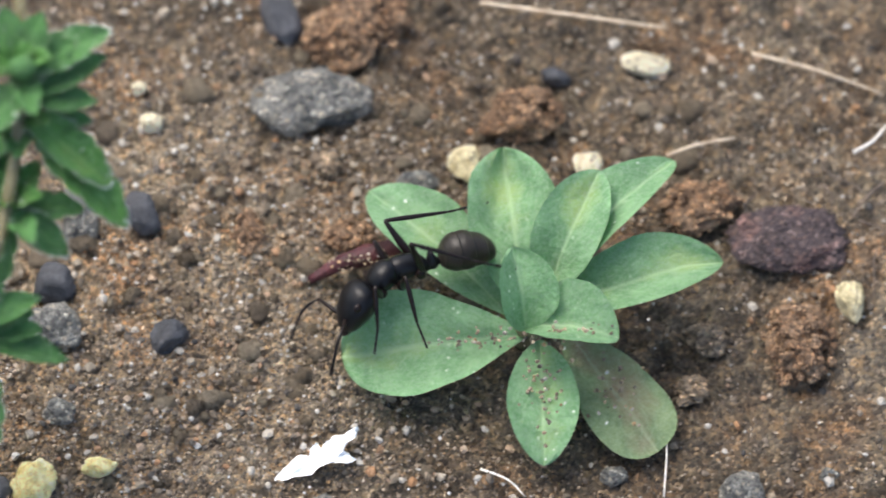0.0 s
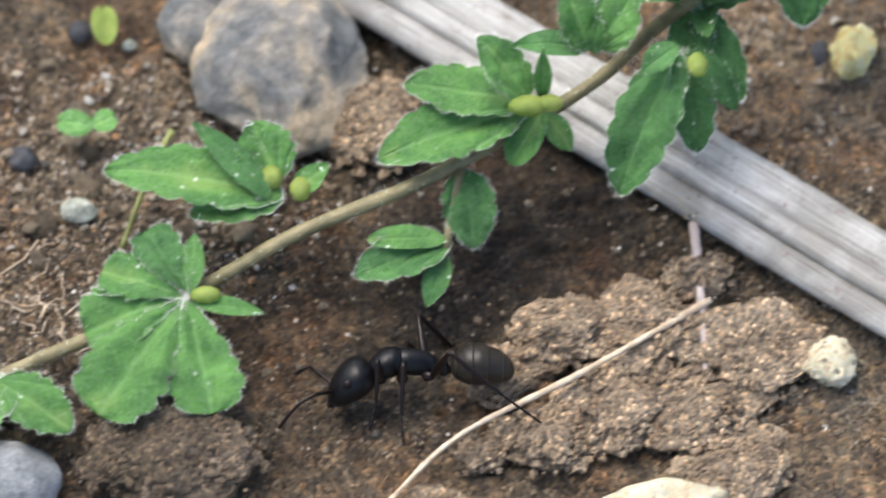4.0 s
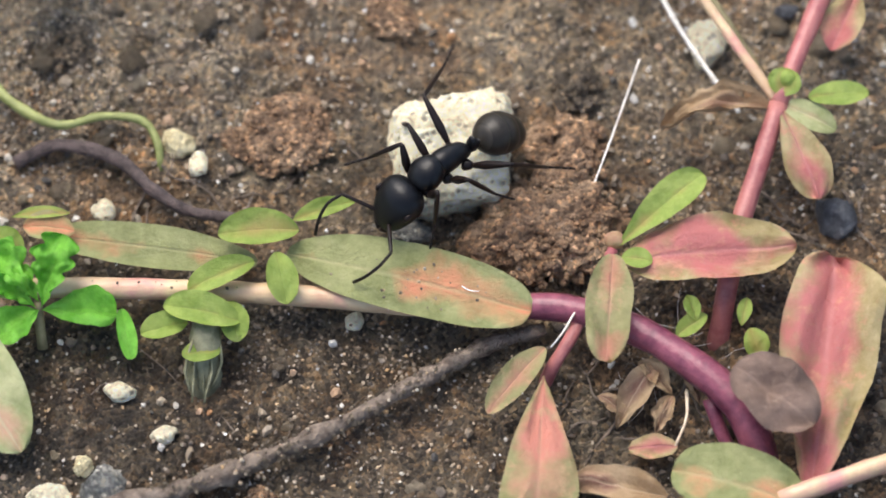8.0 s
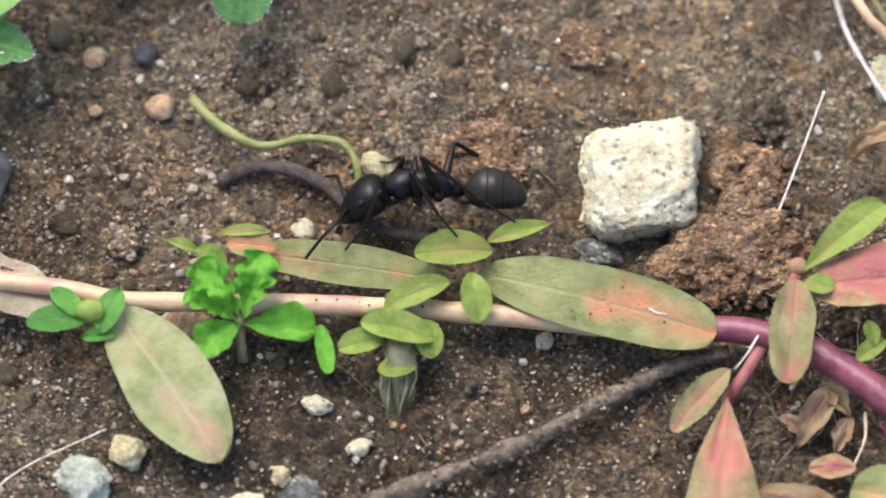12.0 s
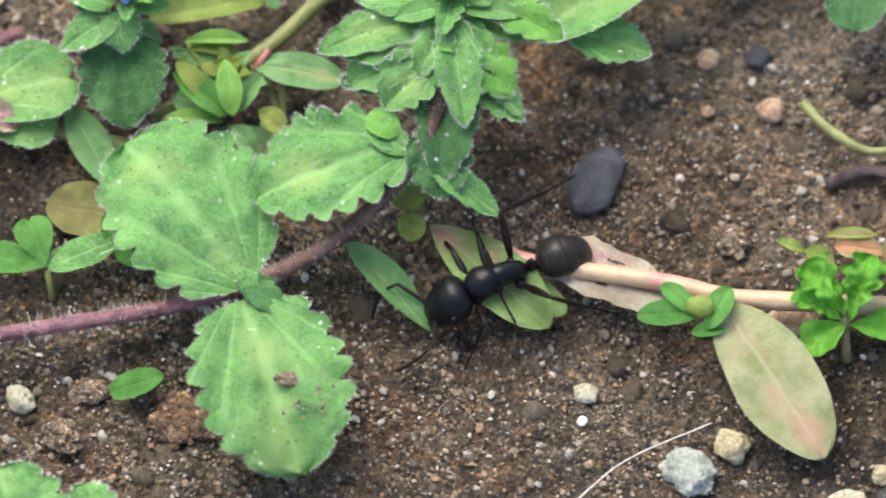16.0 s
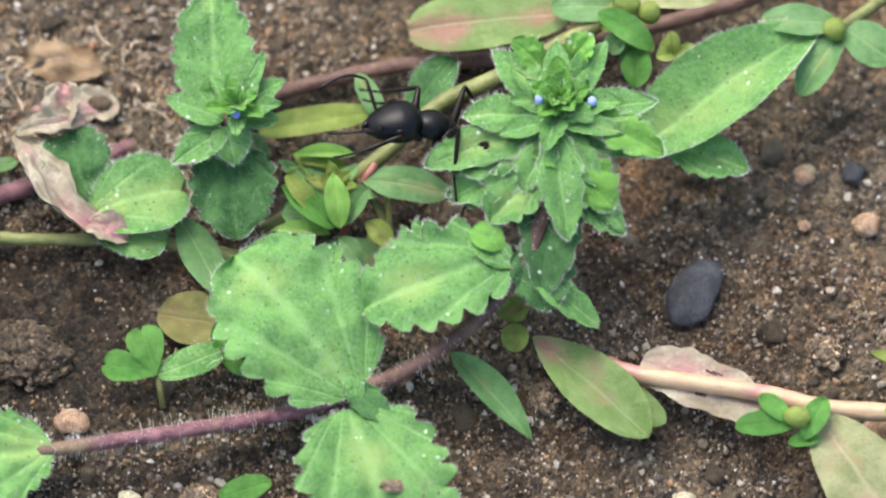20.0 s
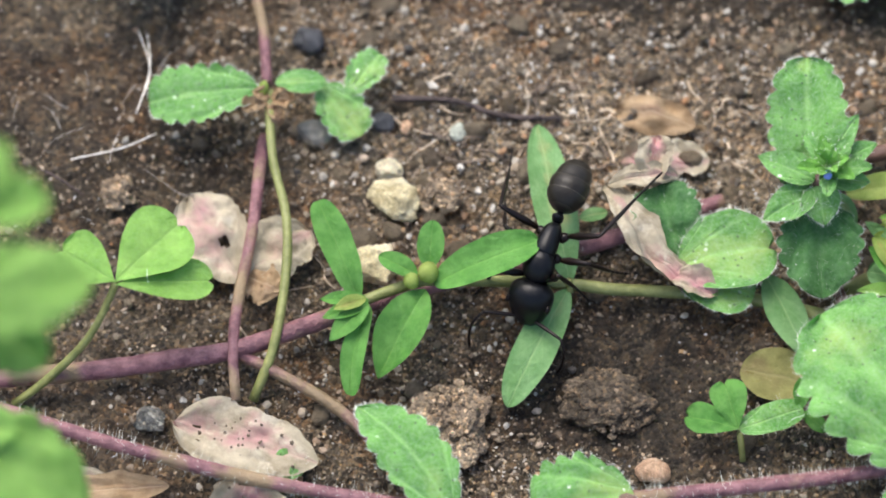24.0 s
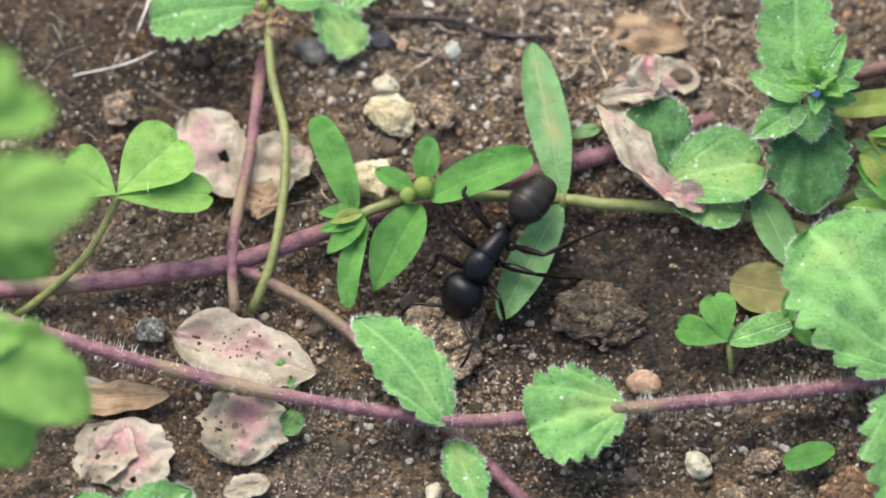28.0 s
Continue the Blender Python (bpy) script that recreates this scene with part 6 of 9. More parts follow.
stone((-90.86, -80.17, 1.00), (1.2, 1.1, 0.8), PALE_STONE, "tiny white lump")
stone((-104.84, -89.17, 1.00), (1.2, 1.2, 1.0), YELLOW_STONE, "small yellowish lump")
stone((-110.65, -80.10, 0.00), (2.6, 2.0, 1.2), ORANGE, "reddish orange chip under the stem")
stone((-104.29, -74.21, 1.00), (1.2, 1.1, 0.9), PALE_STONE, "tiny white stone")
stone((-116.39, -64.53, 1.00), (1.2, 1.0, 0.8), YELLOW_STONE, "tiny yellow stone")
stone((-113.64, -64.39, 1.00), (1.5, 1.4, 1.0), DARK_STONE, "small dark stone")
stone((-106.64, -65.38, 1.00), (1.8, 2.2, 1.0), DARK_CRUST, "grey-brown crumb of earth", "earth_clod", 0, 3, 0.25, "clods", "clod")
stone((-116.25, -67.88, 1.00), (0.8, 0.7, 0.6), ORANGE, "tiny orange grain")
stone((-122.11, -72.58, 1.00), (3.0, 4.6, 1.6), DARK_STONE, "smooth dark grey flat pebble", turn=-25, facets=2, lumps=0.05)
stone((-115.6, -89.9, 1.00), (3.4, 2.5, 1.6), QUARTZ, "milky white ragged quartz lump", turn=-35, facets=7, lumps=0.3, sub=5)
stone((-113.26, -88.23, 1.00), (2.0, 1.9, 1.4), YELLOW_STONE, "tan crumbly lump", lumps=0.22)
stone((-153.08, -88.91, 1.00), (1.8, 1.5, 1.1), PALE_STONE, "small cream lumpy stone", turn=-30, lumps=0.22)
stone((-149.15, -88.08, 1.00), (2.0, 1.4, 1.1), TAN_CLOD, "tan crumb of earth", "earth_clod", 0, 4, 0.2, "clods", "clod")
stone((-157.16, -84.47, 1.00), (1.8, 1.4, 1.2), ORANGE, "rusty orange chip", turn=30)
stone((-160.13, -80.93, 1.00), (4.5, 3.0, 1.4), DARK_CRUST, "dark brown flat clod", "earth_clod", 0, 5, 0.18, "clods", "clod")
stone((-143.69, -89.48, 0.00), (3.6, 2.6, 1.4), BROWN_CLOD, "dark brown clod under the leaf", "earth_clod", 0, 4, 0.2, "clods", "clod")
stone((-150.38, -90.88, 1.00), (2.2, 1.6, 1.2), TAN_CLOD, "tan crumb of earth", "earth_clod", 0, 4, 0.22, "clods", "clod")
stone((-114.33, -75.43, 1.00), (1.8, 1.9, 1.2), TAN_CLOD, "tan pebble", turn=10)
stone((-116.50, -64.74, 1.00), (1.3, 1.2, 1.0), ORANGE, "small pale orange stone")
stone((-121.60, -85.60, 1.00), (1.8, 1.2, 0.9), PALE_STONE, "whitish crumb")
stone((-121.66, -87.40, 1.00), (0.6, 0.6, 0.5), FLAKE, "bright white speck")
stone((-130.16, -80.03, 1.00), (1.7, 1.9, 1.3), TAN_CLOD, "tan lump under the ant", lumps=0.2)
stone((-174.16, -69.50, 1.00), (3.4, 2.6, 1.8), YELLOW_STONE, "tan sandy lump", turn=-10, lumps=0.2)
stone((-171.79, -68.85, 1.00), (2.6, 1.8, 1.3), TAN_CLOD, "tan sandy lump", "earth_clod", 0, 4, 0.2, "clods", "clod")
stone((-174.80, -73.90, 1.00), (3.0, 2.9, 2.2), YELLOW_STONE, "round buff stone behind the shoot", facets=4)
stone((-179.23, -63.83, 1.00), (2.2, 1.6, 1.3), YELLOW_STONE, "buff stone beside the seedling")
stone((-179.80, -65.59, 1.00), (2.2, 1.8, 1.3), TAN_GREY, "tan grey stone")
stone((-175.84, -64.45, 1.00), (1.8, 1.2, 1.0), DARK_STONE, "dark stone among debris")
stone((-174.40, -64.60, 1.00), (1.0, 1.0, 0.8), ORANGE, "tiny pinkish stone")
stone((-175.04, -67.48, 1.00), (1.8, 1.4, 1.0), PALE_STONE, "pale grit lump")
stone((-171.34, -64.71, 1.00), (1.1, 1.3, 0.8), QUARTZ, "clear quartz grain")
stone((-190.71, -71.08, 1.00), (1.8, 1.8, 1.2), TAN_CLOD, "tan lump of earth", "earth_clod", 0, 4, 0.2, "clods", "clod")
stone((-160.35, -80.35, 1.00), (4.8, 3.4, 1.8), DARK_CRUST, "brown clod in the hollow", "earth_clod", 10, 5, 0.2, "clods", "clod", sub=4)
stone((-168.83, -82.87, 1.00), (4.0, 4.2, 2.0), TAN_CLOD, "sandy tan clod", "earth_clod", 10, 4, 0.25, "clods", "clod", sub=4)
stone((-156.75, -84.52, 1.00), (1.8, 1.4, 1.0), ORANGE, "rusty orange chip")
stone((-186.38, -85.40, 0.00), (2.2, 1.8, 1.0), GREY_STONE, "dark grey stone under the stems")
stone((-181.12, -60.00, 1.00), (1.8, 1.4, 1.0), DARK_STONE, "small black stone")
stone((-180.91, -59.83, 1.00), (1.8, 2.0, 1.4), DARK_STONE, "small blue-black stone", turn=20)
stone((-174.07, -54.61, 1.00), (1.7, 1.0, 0.9), FLAKE, "bright white oval grain", turn=-40, facets=1)
stone((-134.11, -54.11, 1.00), (6.4, 2.8, 2.2), PALE_STONE, "cream angular stone between the leaves", turn=12, facets=8)
stone((-144.01, -67.33, 1.00), (2.8, 1.8, 1.8), YELLOW_STONE, "pale stone under the curled leaf")
stone((-168.21, -92.91, 1.00), (1.1, 1.3, 0.9), PALE_STONE, "tiny cream stone")
stone((-168.25, -86.71, 1.00), (0.8, 0.8, 0.7), YELLOW_STONE, "tiny yellow grain")


def build_creeper():
    p = thing("creeping_weed", (-69.38, -86.71, 0.20), "prostrate weed with a pink-purple stem and olive, red-blotched leaves", "plant")
    stem(p, [(-126.74, -78.16, 1.30), (-124.77, -78.83, 1.70), (-117.38, -79.37, 1.80), (-114.51, -79.88, 1.80), (-110.49, -79.84, 1.80), (-105.24, -79.66, 1.80), (-99.37, -79.54, 1.70), (-92.87, -79.65, 1.60), (-86.67, -79.95, 1.50)], 0.5, 0.62, STEM_PINK, label="pinkish cream smooth stem")
    stem(p, [(-86.68, -79.79, 1.50), (-81.73, -79.80, 1.60), (-79.71, -80.02, 2.00), (-76.63, -80.90, 2.20), (-73.85, -82.48, 2.30), (-71.05, -84.63, 2.20), (-69.61, -86.63, 1.60), (-68.73, -89.39, 0.40)], 0.66, 0.95, STEM_PURPLE, label="thick glossy purple-red stem")
    stem(p, [(-71.92, -84.59, 1.20), (-71.40, -85.97, 0.60), (-70.58, -87.34, 0.00)], 0.45, 0.35, STEM_PURPLE)
    # the big blotched leaf and its companions at the joint
    leaf(p, (-94.53, -77.39, 2.00), (-81.49, -80.35, 2.30), 4.0, "strap", OLIVE, 0.06, 0.15, 4, label="long olive leaf with an orange blotch")
    leaf(p, (-96.05, -77.85, 1.70), (-106.80, -76.74, 1.70), 2.5, "strap", OLIVE, 0.04, 0.15)
    leaf(p, (-93.91, -76.35, 2.80), (-98.19, -76.75, 2.80), 2.1, "oval", LIME, 0.12, 0.5, thick=0.4)
    leaf(p, (-94.24, -75.71, 2.60), (-90.80, -74.54, 2.80), 1.1, "lance", LIME, 0.12, 0.5, thick=0.4)
    leaf(p, (-95.09, -77.75, 3.00), (-94.39, -80.39, 2.20), 1.7, "oval", LIME, 0.12, 0.5, thick=0.4)
    leaf(p, (-96.20, -78.27, 2.90), (-99.67, -79.85, 2.40), 1.6, "oval", LIME, 0.12, 0.5, thick=0.4)
    leaf(p, (-96.81, -81.45, 2.20), (-100.93, -80.75, 2.40), 1.9, "oval", LIME, 0.12, 0.55, thick=0.45)
    leaf(p, (-97.49, -80.36, 2.30), (-96.92, -82.46, 1.80), 1.6, "oval", LIME, 0.12, 0.55, thick=0.45)
    leaf(p, (-99.59, -81.52, 2.00), (-102.08, -82.17, 1.80), 1.5, "oval", LIME, 0.12, 0.55, thick=0.45)
    leaf(p, (-97.82, -82.93, 1.60), (-99.87, -83.16, 1.50), 1.2, "oval", LIME, 0.1, 0.3)
    stem(p, [(-98.60, -81.38, 1.80), (-98.70, -82.98, 0.80), (-98.75, -84.17, -1.20)], 0.75, 0.95, ROOTLET, "root_stock", "murky green root stock", 0.45, 14)
    for k in range(7):
        a, b = Vector((-98.64, -81.93, 1.90)), Vector((-98.78, -84.95, 0.30))
        o = Vector(((k - 3) * 0.4, -0.6 + 0.35 * ((k * 5) % 4), 0))
        stem(p, [a + o * 0.5, (a + b) / 2 + o * 0.8 + Vector((0.2 * math.sin(k * 2.1), 0, 0)), b + o * 0.4 + Vector((0.15 * math.sin(k * 4.7), 0.3 * math.cos(k * 3.1), -0.1))], 0.09, 0.06, ROOTLET, "root", rough=0.3, seg=6)
    # drooping pale leaf and its tuft
    leaf(p, (-114.47, -80.47, 2.00), (-108.07, -88.90, 1.20), 4.9, "oval", PALE_LEAF, 0.08, 0.12, 0, label="pale drooping leaf with pink streaks")
    leaf(p, (-115.64, -81.35, 2.60), (-119.14, -81.79, 2.40), 1.6, "oval", FRESH, 0.1, 0.25)
    leaf(p, (-115.13, -82.26, 2.60), (-114.13, -79.72, 2.90), 1.5, "oval", FRESH, 0.1, 0.25)
    leaf(p, (-115.95, -81.38, 2.80), (-117.89, -79.88, 2.80), 1.2, "oval", FRESH, 0.1, 0.25)
    leaf(p, (-114.21, -82.13, 2.40), (-116.05, -82.38, 2.20), 0.9, "oval", FRESH, 0.1, 0.25)
    bead(p, (-115.65, -81.12, 3.00), 0.7, LIME, squash=(1.2, 0.9, 0.8))
    leaf(p, (-116.63, -80.43, 1.20), (-124.80, -77.73, 1.30), 3.3, "strap", PINK, 0.03, 0.08, label="old pinkish leaf under the stem", torn=0.08)
    leaf(p, (-131.17, -77.11, 1.90), (-123.95, -82.53, 1.60), 3.6, "tongue", FLUSHED, 0.06, 0.3)
    leaf(p, (-128.22, -79.48, 1.20), (-123.09, -81.32, 1.00), 2.4, "oval", FLUSHED, 0.06, 0.15)
    leaf(p, (-135.74, -78.55, 1.80), (-130.60, -83.08, 0.80), 1.9, "lance", SOFT_GREEN, 0.1, 0.9, label="narrow green folded leaf")
    bead(p, (-132.48, -75.79, 2.60), 0.95, LIME, squash=(1.1, 0.9, 0.9), label="pale rounded bud")
    leaf(p, (-133.15, -76.55, 3.00), (-131.31, -75.68, 3.40), 1.3, "oval", LIME, 0.2, 0.4)
    leaf(p, (-132.33, -76.72, 2.60), (-131.98, -78.32, 2.20), 1.6, "oval", LIME, 0.12, 0.5, thick=0.4)
    # the red side shoots
    stem(p, [(-58.6, -41.0, -3.50), (-60.91, -48.22, 2.40), (-65.14, -58.86, 4.00), (-66.53, -62.38, 3.60), (-67.73, -65.59, 3.30), (-68.64, -68.29, 3.00)], 0.6, 0.5, STEM_ROSE)
    stem(p, [(-81.5, -44.4, -3.00), (-79.18, -51.33, 2.60), (-74.49, -61.04, 4.40), (-72.78, -62.78, 4.00), (-70.76, -65.50, 3.60), (-68.64, -68.29, 3.00)], 0.28, 0.3, STEM_PINK)
    stem(p, [(-68.64, -68.29, 3.00), (-69.57, -71.59, 2.60), (-70.54, -74.96, 2.00), (-71.20, -78.64, 1.40), (-71.57, -81.06, -1.00)], 0.52, 0.6, STEM_ROSE)
    leaf(p, (-68.59, -68.54, 3.20), (-66.32, -73.42, 2.40), 2.5, "obovate", ROSY, 0.12, 0.25, 0, label="rosy leaf", wavy=0.3)
    leaf(p, (-68.61, -67.97, 3.40), (-68.10, -66.55, 3.80), 1.8, "oval", LIME, 0.1, 0.2)
    leaf(p, (-67.09, -67.90, 3.20), (-63.85, -67.55, 3.20), 1.4, "oval", LIME, 0.1, 0.2)
    leaf(p, (-68.44, -68.33, 3.10), (-65.54, -69.49, 2.60), 1.6, "oval", PALE_LEAF, 0.1, 0.2)
    leaf(p, (-68.87, -68.38, 2.80), (-74.90, -69.33, 1.80), 1.6, "lance", TAN_LEAF, 0.3, 0.9, 10, wavy=0.9, torn=0.1, label="curled dry brown leaf")
    leaf(p, (-65.90, -64.89, 2.60), (-64.48, -61.64, 3.60), 2.2, "lance", ROSY, 0.1, 0.3, wavy=0.3)
    stem(p, [(-77.27, -76.93, 3.00), (-78.24, -79.22, 2.20), (-79.37, -81.59, 1.60), (-80.28, -82.99, 1.00), (-80.76, -83.65, -0.60)], 0.3, 0.4, STEM_ROSE)
    leaf(p, (-77.12, -76.92, 3.00), (-72.60, -72.89, 4.00), 2.0, "obovate", LIME, 0.12, 0.5, thick=0.3)
    leaf(p, (-76.65, -77.63, 2.80), (-67.55, -76.34, 2.80), 4.0, "oval", ROSY, 0.08, 0.15, 0, label="broad rosy leaf with an olive rim", wavy=0.3)
    leaf(p, (-77.28, -77.50, 3.60), (-77.53, -83.71, 3.60), 2.5, "strap", DUSKY, 0.08, 0.2, wavy=0.3)
    leaf(p, (-76.82, -77.48, 3.20), (-75.17, -77.65, 3.20), 1.2, "oval", LIME, 0.1, 0.2)
    bead(p, (-77.19, -76.44, 3.00), 0.5, ROSY, squash=(1.2, 1, 0.8))
    leaf(p, (-80.70, -82.21, 1.80), (-83.67, -85.83, 1.20), 1.7, "oval", DUSKY, 0.1, 0.4)
    leaf(p, (-80.75, -83.74, 1.60), (-81.00, -93.90, 1.40), 4.2, "obovate", DUSKY, 0.08, 0.3, 0, wavy=0.3)
    leaf(p, (-66.69, -91.11, 1.60), (-65.50, -76.74, 2.60), 5.4, "obovate", ROSY, 0.14, 0.42, 6, label="long crimson-pink leaf", wavy=0.5)
    leaf(p, (-70.83, -84.06, 4.60), (-66.54, -87.19, 4.30), 3.8, "round", BROWN_LEAF, 0.1, 0.3, 0, wavy=0.3, label="brown withered leaf")
    leaf(p, (-66.74, -91.18, 2.60), (-73.89, -89.28, 2.80), 4.2, "round", OLIVE, 0.1, 0.2, 0)
    leaf(p, (-73.56, -87.19, 0.80), (-76.17, -87.44, 0.80), 1.4, "oval", ROSY, 0.1, 0.1, wavy=0.3)
    leaf(p, (-74.84, -82.40, 0.80), (-76.85, -86.26, 0.60), 1.6, "lance", TAN_LEAF, 0.2, 0.4, wavy=0.6)
    for base, tip, wide in (((-75.74, -82.47, 0.90), (-73.91, -84.26, 0.70), 1.2), ((-73.91, -84.30, 0.80), (-74.76, -86.51, 0.60), 1.0), ((-77.79, -84.44, 0.80), (-76.27, -85.59, 0.60), 0.9), ((-73.35, -82.35, 0.80), (-72.40, -84.82, 0.60), 0.9)):
        leaf(p, base, tip, wide, "lance", TAN_LEAF, 0.3, 0.6, wavy=0.7, torn=0.08, name="dry_scale")
    leaf(p, (-74.10, -90.09, 0.80), (-79.17, -89.30, 0.80), 2.2, "oval", TAN_LEAF, 0.2, 0.3, wavy=0.5)
    stem(p, [(-50.0, -83.6, -1.0), (-55.0, -85.6, 1.8), (-61.74, -88.14, 2.60), (-65.29, -89.62, 2.80), (-68.23, -90.84, 2.80)], 0.5, 0.5, STEM_PINK)
    leaf(p, (-72.21, -80.23, 2.20), (-73.78, -81.30, 1.80), 1.1, "oval", LIME, 0.12, 0.4, thick=0.25)
    leaf(p, (-69.93, -80.98, 2.40), (-69.33, -82.44, 1.80), 1.4, "oval", LIME, 0.12, 0.4, thick=0.25)
    leaf(p, (-70.11, -79.24, 2.40), (-70.38, -80.81, 2.20), 0.8, "lance", LIME, 0.1, 0.5)
    leaf(p, (-73.30, -79.20, 2.40), (-72.72, -80.64, 2.20), 0.9, "lance", LIME, 0.1, 0.5)
    bead(p, (-68.18, -67.06, 3.60), 0.5, LIME)


build_creeper()


def build_bright_seedling():
    p = thing("bright_seedling", (-107.69, -80.40, 0.30), "bright green crumpled seedling beside the pink stem", "seedling", "seedlings")
    stem(p, [(-107.26, -82.43, 0.00), (-107.48, -81.27, 1.20), (-107.51, -80.68, 2.20)], 0.3, 0.25, STEM_GREEN)
    leaf(p, (-107.33, -81.09, 2.40), (-106.34, -77.53, 4.00), 2.6, "obovate", JUICY, 0.15, 0.5, 0, 4, 0.35, thick=0.3, wavy=0.5)
    leaf(p, (-107.50, -80.77, 2.40), (-110.12, -78.06, 3.20), 2.4, "obovate", JUICY, 0.15, 0.5, 0, 4, 0.35, thick=0.3, wavy=0.5)
    leaf(p, (-107.64, -81.03, 2.20), (-110.50, -79.50, 2.60), 1.9, "obovate", JUICY, 0.15, 0.4, 0, 4, 0.35, thick=0.3, wavy=0.5)
    leaf(p, (-107.48, -81.10, 2.00), (-109.71, -82.71, 1.80), 2.2, "obovate", JUICY, 0.15, 0.4, thick=0.3, wavy=0.4)
    leaf(p, (-107.33, -81.09, 2.00), (-103.38, -80.97, 1.80), 2.2, "obovate", JUICY, 0.15, 0.3, thick=0.3, wavy=0.4)
    leaf(p, (-103.18, -80.62, 1.40), (-102.52, -83.25, 0.80), 1.0, "strap", JUICY, 0.1, 0.5)
    leaf(p, (-108.43, -77.88, 2.60), (-110.09, -77.05, 2.80), 1.2, "oval", LIME, 0.12, 0.55, thick=0.45)
    leaf(p, (-105.77, -76.73, 2.60), (-108.50, -76.63, 2.80), 1.7, "oval", OLIVE, 0.1, 0.3)
    leaf(p, (-110.04, -76.87, 2.00), (-111.78, -76.29, 2.00), 0.7, "lance", LIME, 0.12, 0.55, thick=0.45)
    leaf(p, (-106.07, -75.82, 2.80), (-109.15, -76.07, 2.60), 0.7, "lance", LIME, 0.2, 0.3)


build_bright_seedling()


def build_twig():
    p = thing("fallen_twig", (-103.67, -91.54, 0.50), "rough grey-brown twig lying on the soil under the weed", "twig")
    line = [(-103.96, -91.81, 0.50), (-99.75, -90.62, 0.90), (-95.87, -88.96, 1.00), (-91.68, -86.77, 0.90), (-87.20, -83.91, 0.80), (-83.90, -81.84, 0.70), (-80.72, -80.71, 0.70)]
    stem(p, line, 0.6, 0.36, TWIG, "bark", rough=0.5, seg=14, step=0.3)
    rng = random.Random(71)
    crust = bmesh.new()
    way = spline(line, 0.25)
    for k in range(230):
        at = rng.randrange(len(way))
        girth, turn = 0.6 - 0.24 * at / len(way), rng.uniform(-0.4, math.pi + 0.4)
        c = way[at] + Vector((0.45 * math.cos(turn), -0.85 * math.cos(turn), 0.95 * math.sin(turn))) * girth
        r = rng.uniform(0.06, 0.17)
        for v in ball(crust, 1):
            v.co = v.co * r * rng.uniform(0.7, 1.25) + c
    tagged(part("soil_crust", crust, CLUMP, p, "crumbs of soil stuck to the bark", False), kind="stuff")
    stem(p, [(-103.66, -91.68, 0.70), (-104.25, -92.13, 0.70), (-105.00, -92.37, 0.40)], 0.4, 0.25, TWIG, "side_shoot", rough=0.4)


build_twig()
fibre("dark_root", [(-109.21, -71.81, -0.00), (-106.93, -70.97, 0.60), (-103.80, -71.74, 0.90), (-101.78, -73.47, 0.90), (-99.82, -74.66, 0.90), (-97.04, -74.92, 0.60)], 0.42, ROOT, "dark purplish root looping out of the soil", "root", "roots")
fibre("green_tendril", [(-110.95, -67.35, 1.20), (-109.39, -68.88, 1.20), (-106.96, -70.05, 1.20), (-104.67, -69.50, 1.30), (-102.51, -69.63, 1.20), (-101.66, -70.75, 1.00), (-101.41, -72.12, 0.30)], 0.3, STEM_OLIVE, "pale green wavy sprout lying on the soil", "sprout", "sprouts")
fibre("straw", [(-76.19, -47.35, 0.80), (-76.02, -56.32, 1.20), (-75.23, -60.64, 1.20), (-73.33, -64.23, 1.20), (-70.67, -67.95, 1.00)], 0.2, THREAD, "thin white bent straw", "straw", "straws")
fibre("root_fibre", [(-76.05, -65.11, 1.20), (-77.53, -70.21, 1.80), (-78.92, -74.42, 1.20), (-79.46, -77.13, 1.00)], 0.06, THREAD, "fine white fibre")
fibre("root_fibre", [(-78.98, -80.06, 2.60), (-79.84, -81.70, 2.60), (-80.41, -82.36, 2.20)], 0.07, THREAD, "silky white thread on the stem")
fibre("root_fibre", [(-121.90, -92.82, 0.80), (-119.00, -89.88, 1.00), (-114.46, -87.13, 0.80)], 0.05, THREAD, "fine white fibre")
fibre("root_fibre", [(-73.17, -83.96, 0.80), (-73.15, -85.65, 1.00), (-73.71, -87.19, 0.80)], 0.1, STRAW, "thin dry rootlet")


def build_top_shoot():
    p = thing("upright_shoot", (-76.38, -54.87, 0.20), "small upright shoot with pale rounded leaves", "plant")
    stem(p, [(-69.38, -66.42, 2.00), (-72.06, -62.65, 3.00), (-74.60, -59.20, 4.00), (-76.19, -57.38, 5.00), (-76.85, -55.67, 5.60)], 0.22, 0.2, STEM_GREEN)
    leaf(p, (-76.52, -56.90, 5.40), (-81.64, -60.22, 4.60), 1.8, "oval", SOFT_GREEN, 0.1, 0.2)
    leaf(p, (-76.24, -55.98, 5.60), (-73.61, -52.07, 6.40), 2.6, "oval", SOFT_GREEN, 0.1, 0.2)
    leaf(p, (-76.84, -56.34, 5.60), (-79.76, -55.46, 6.00), 1.4, "oval", SPEEDWELL, 0.1, 0.2)
    leaf(p, (-76.54, -56.42, 5.80), (-77.67, -54.40, 6.40), 1.3, "oval", SPEEDWELL, 0.1, 0.2)
    leaf(p, (-76.52, -56.90, 5.40), (-77.38, -58.42, 5.00), 1.4, "oval", LIME, 0.1, 0.2)


build_top_shoot()


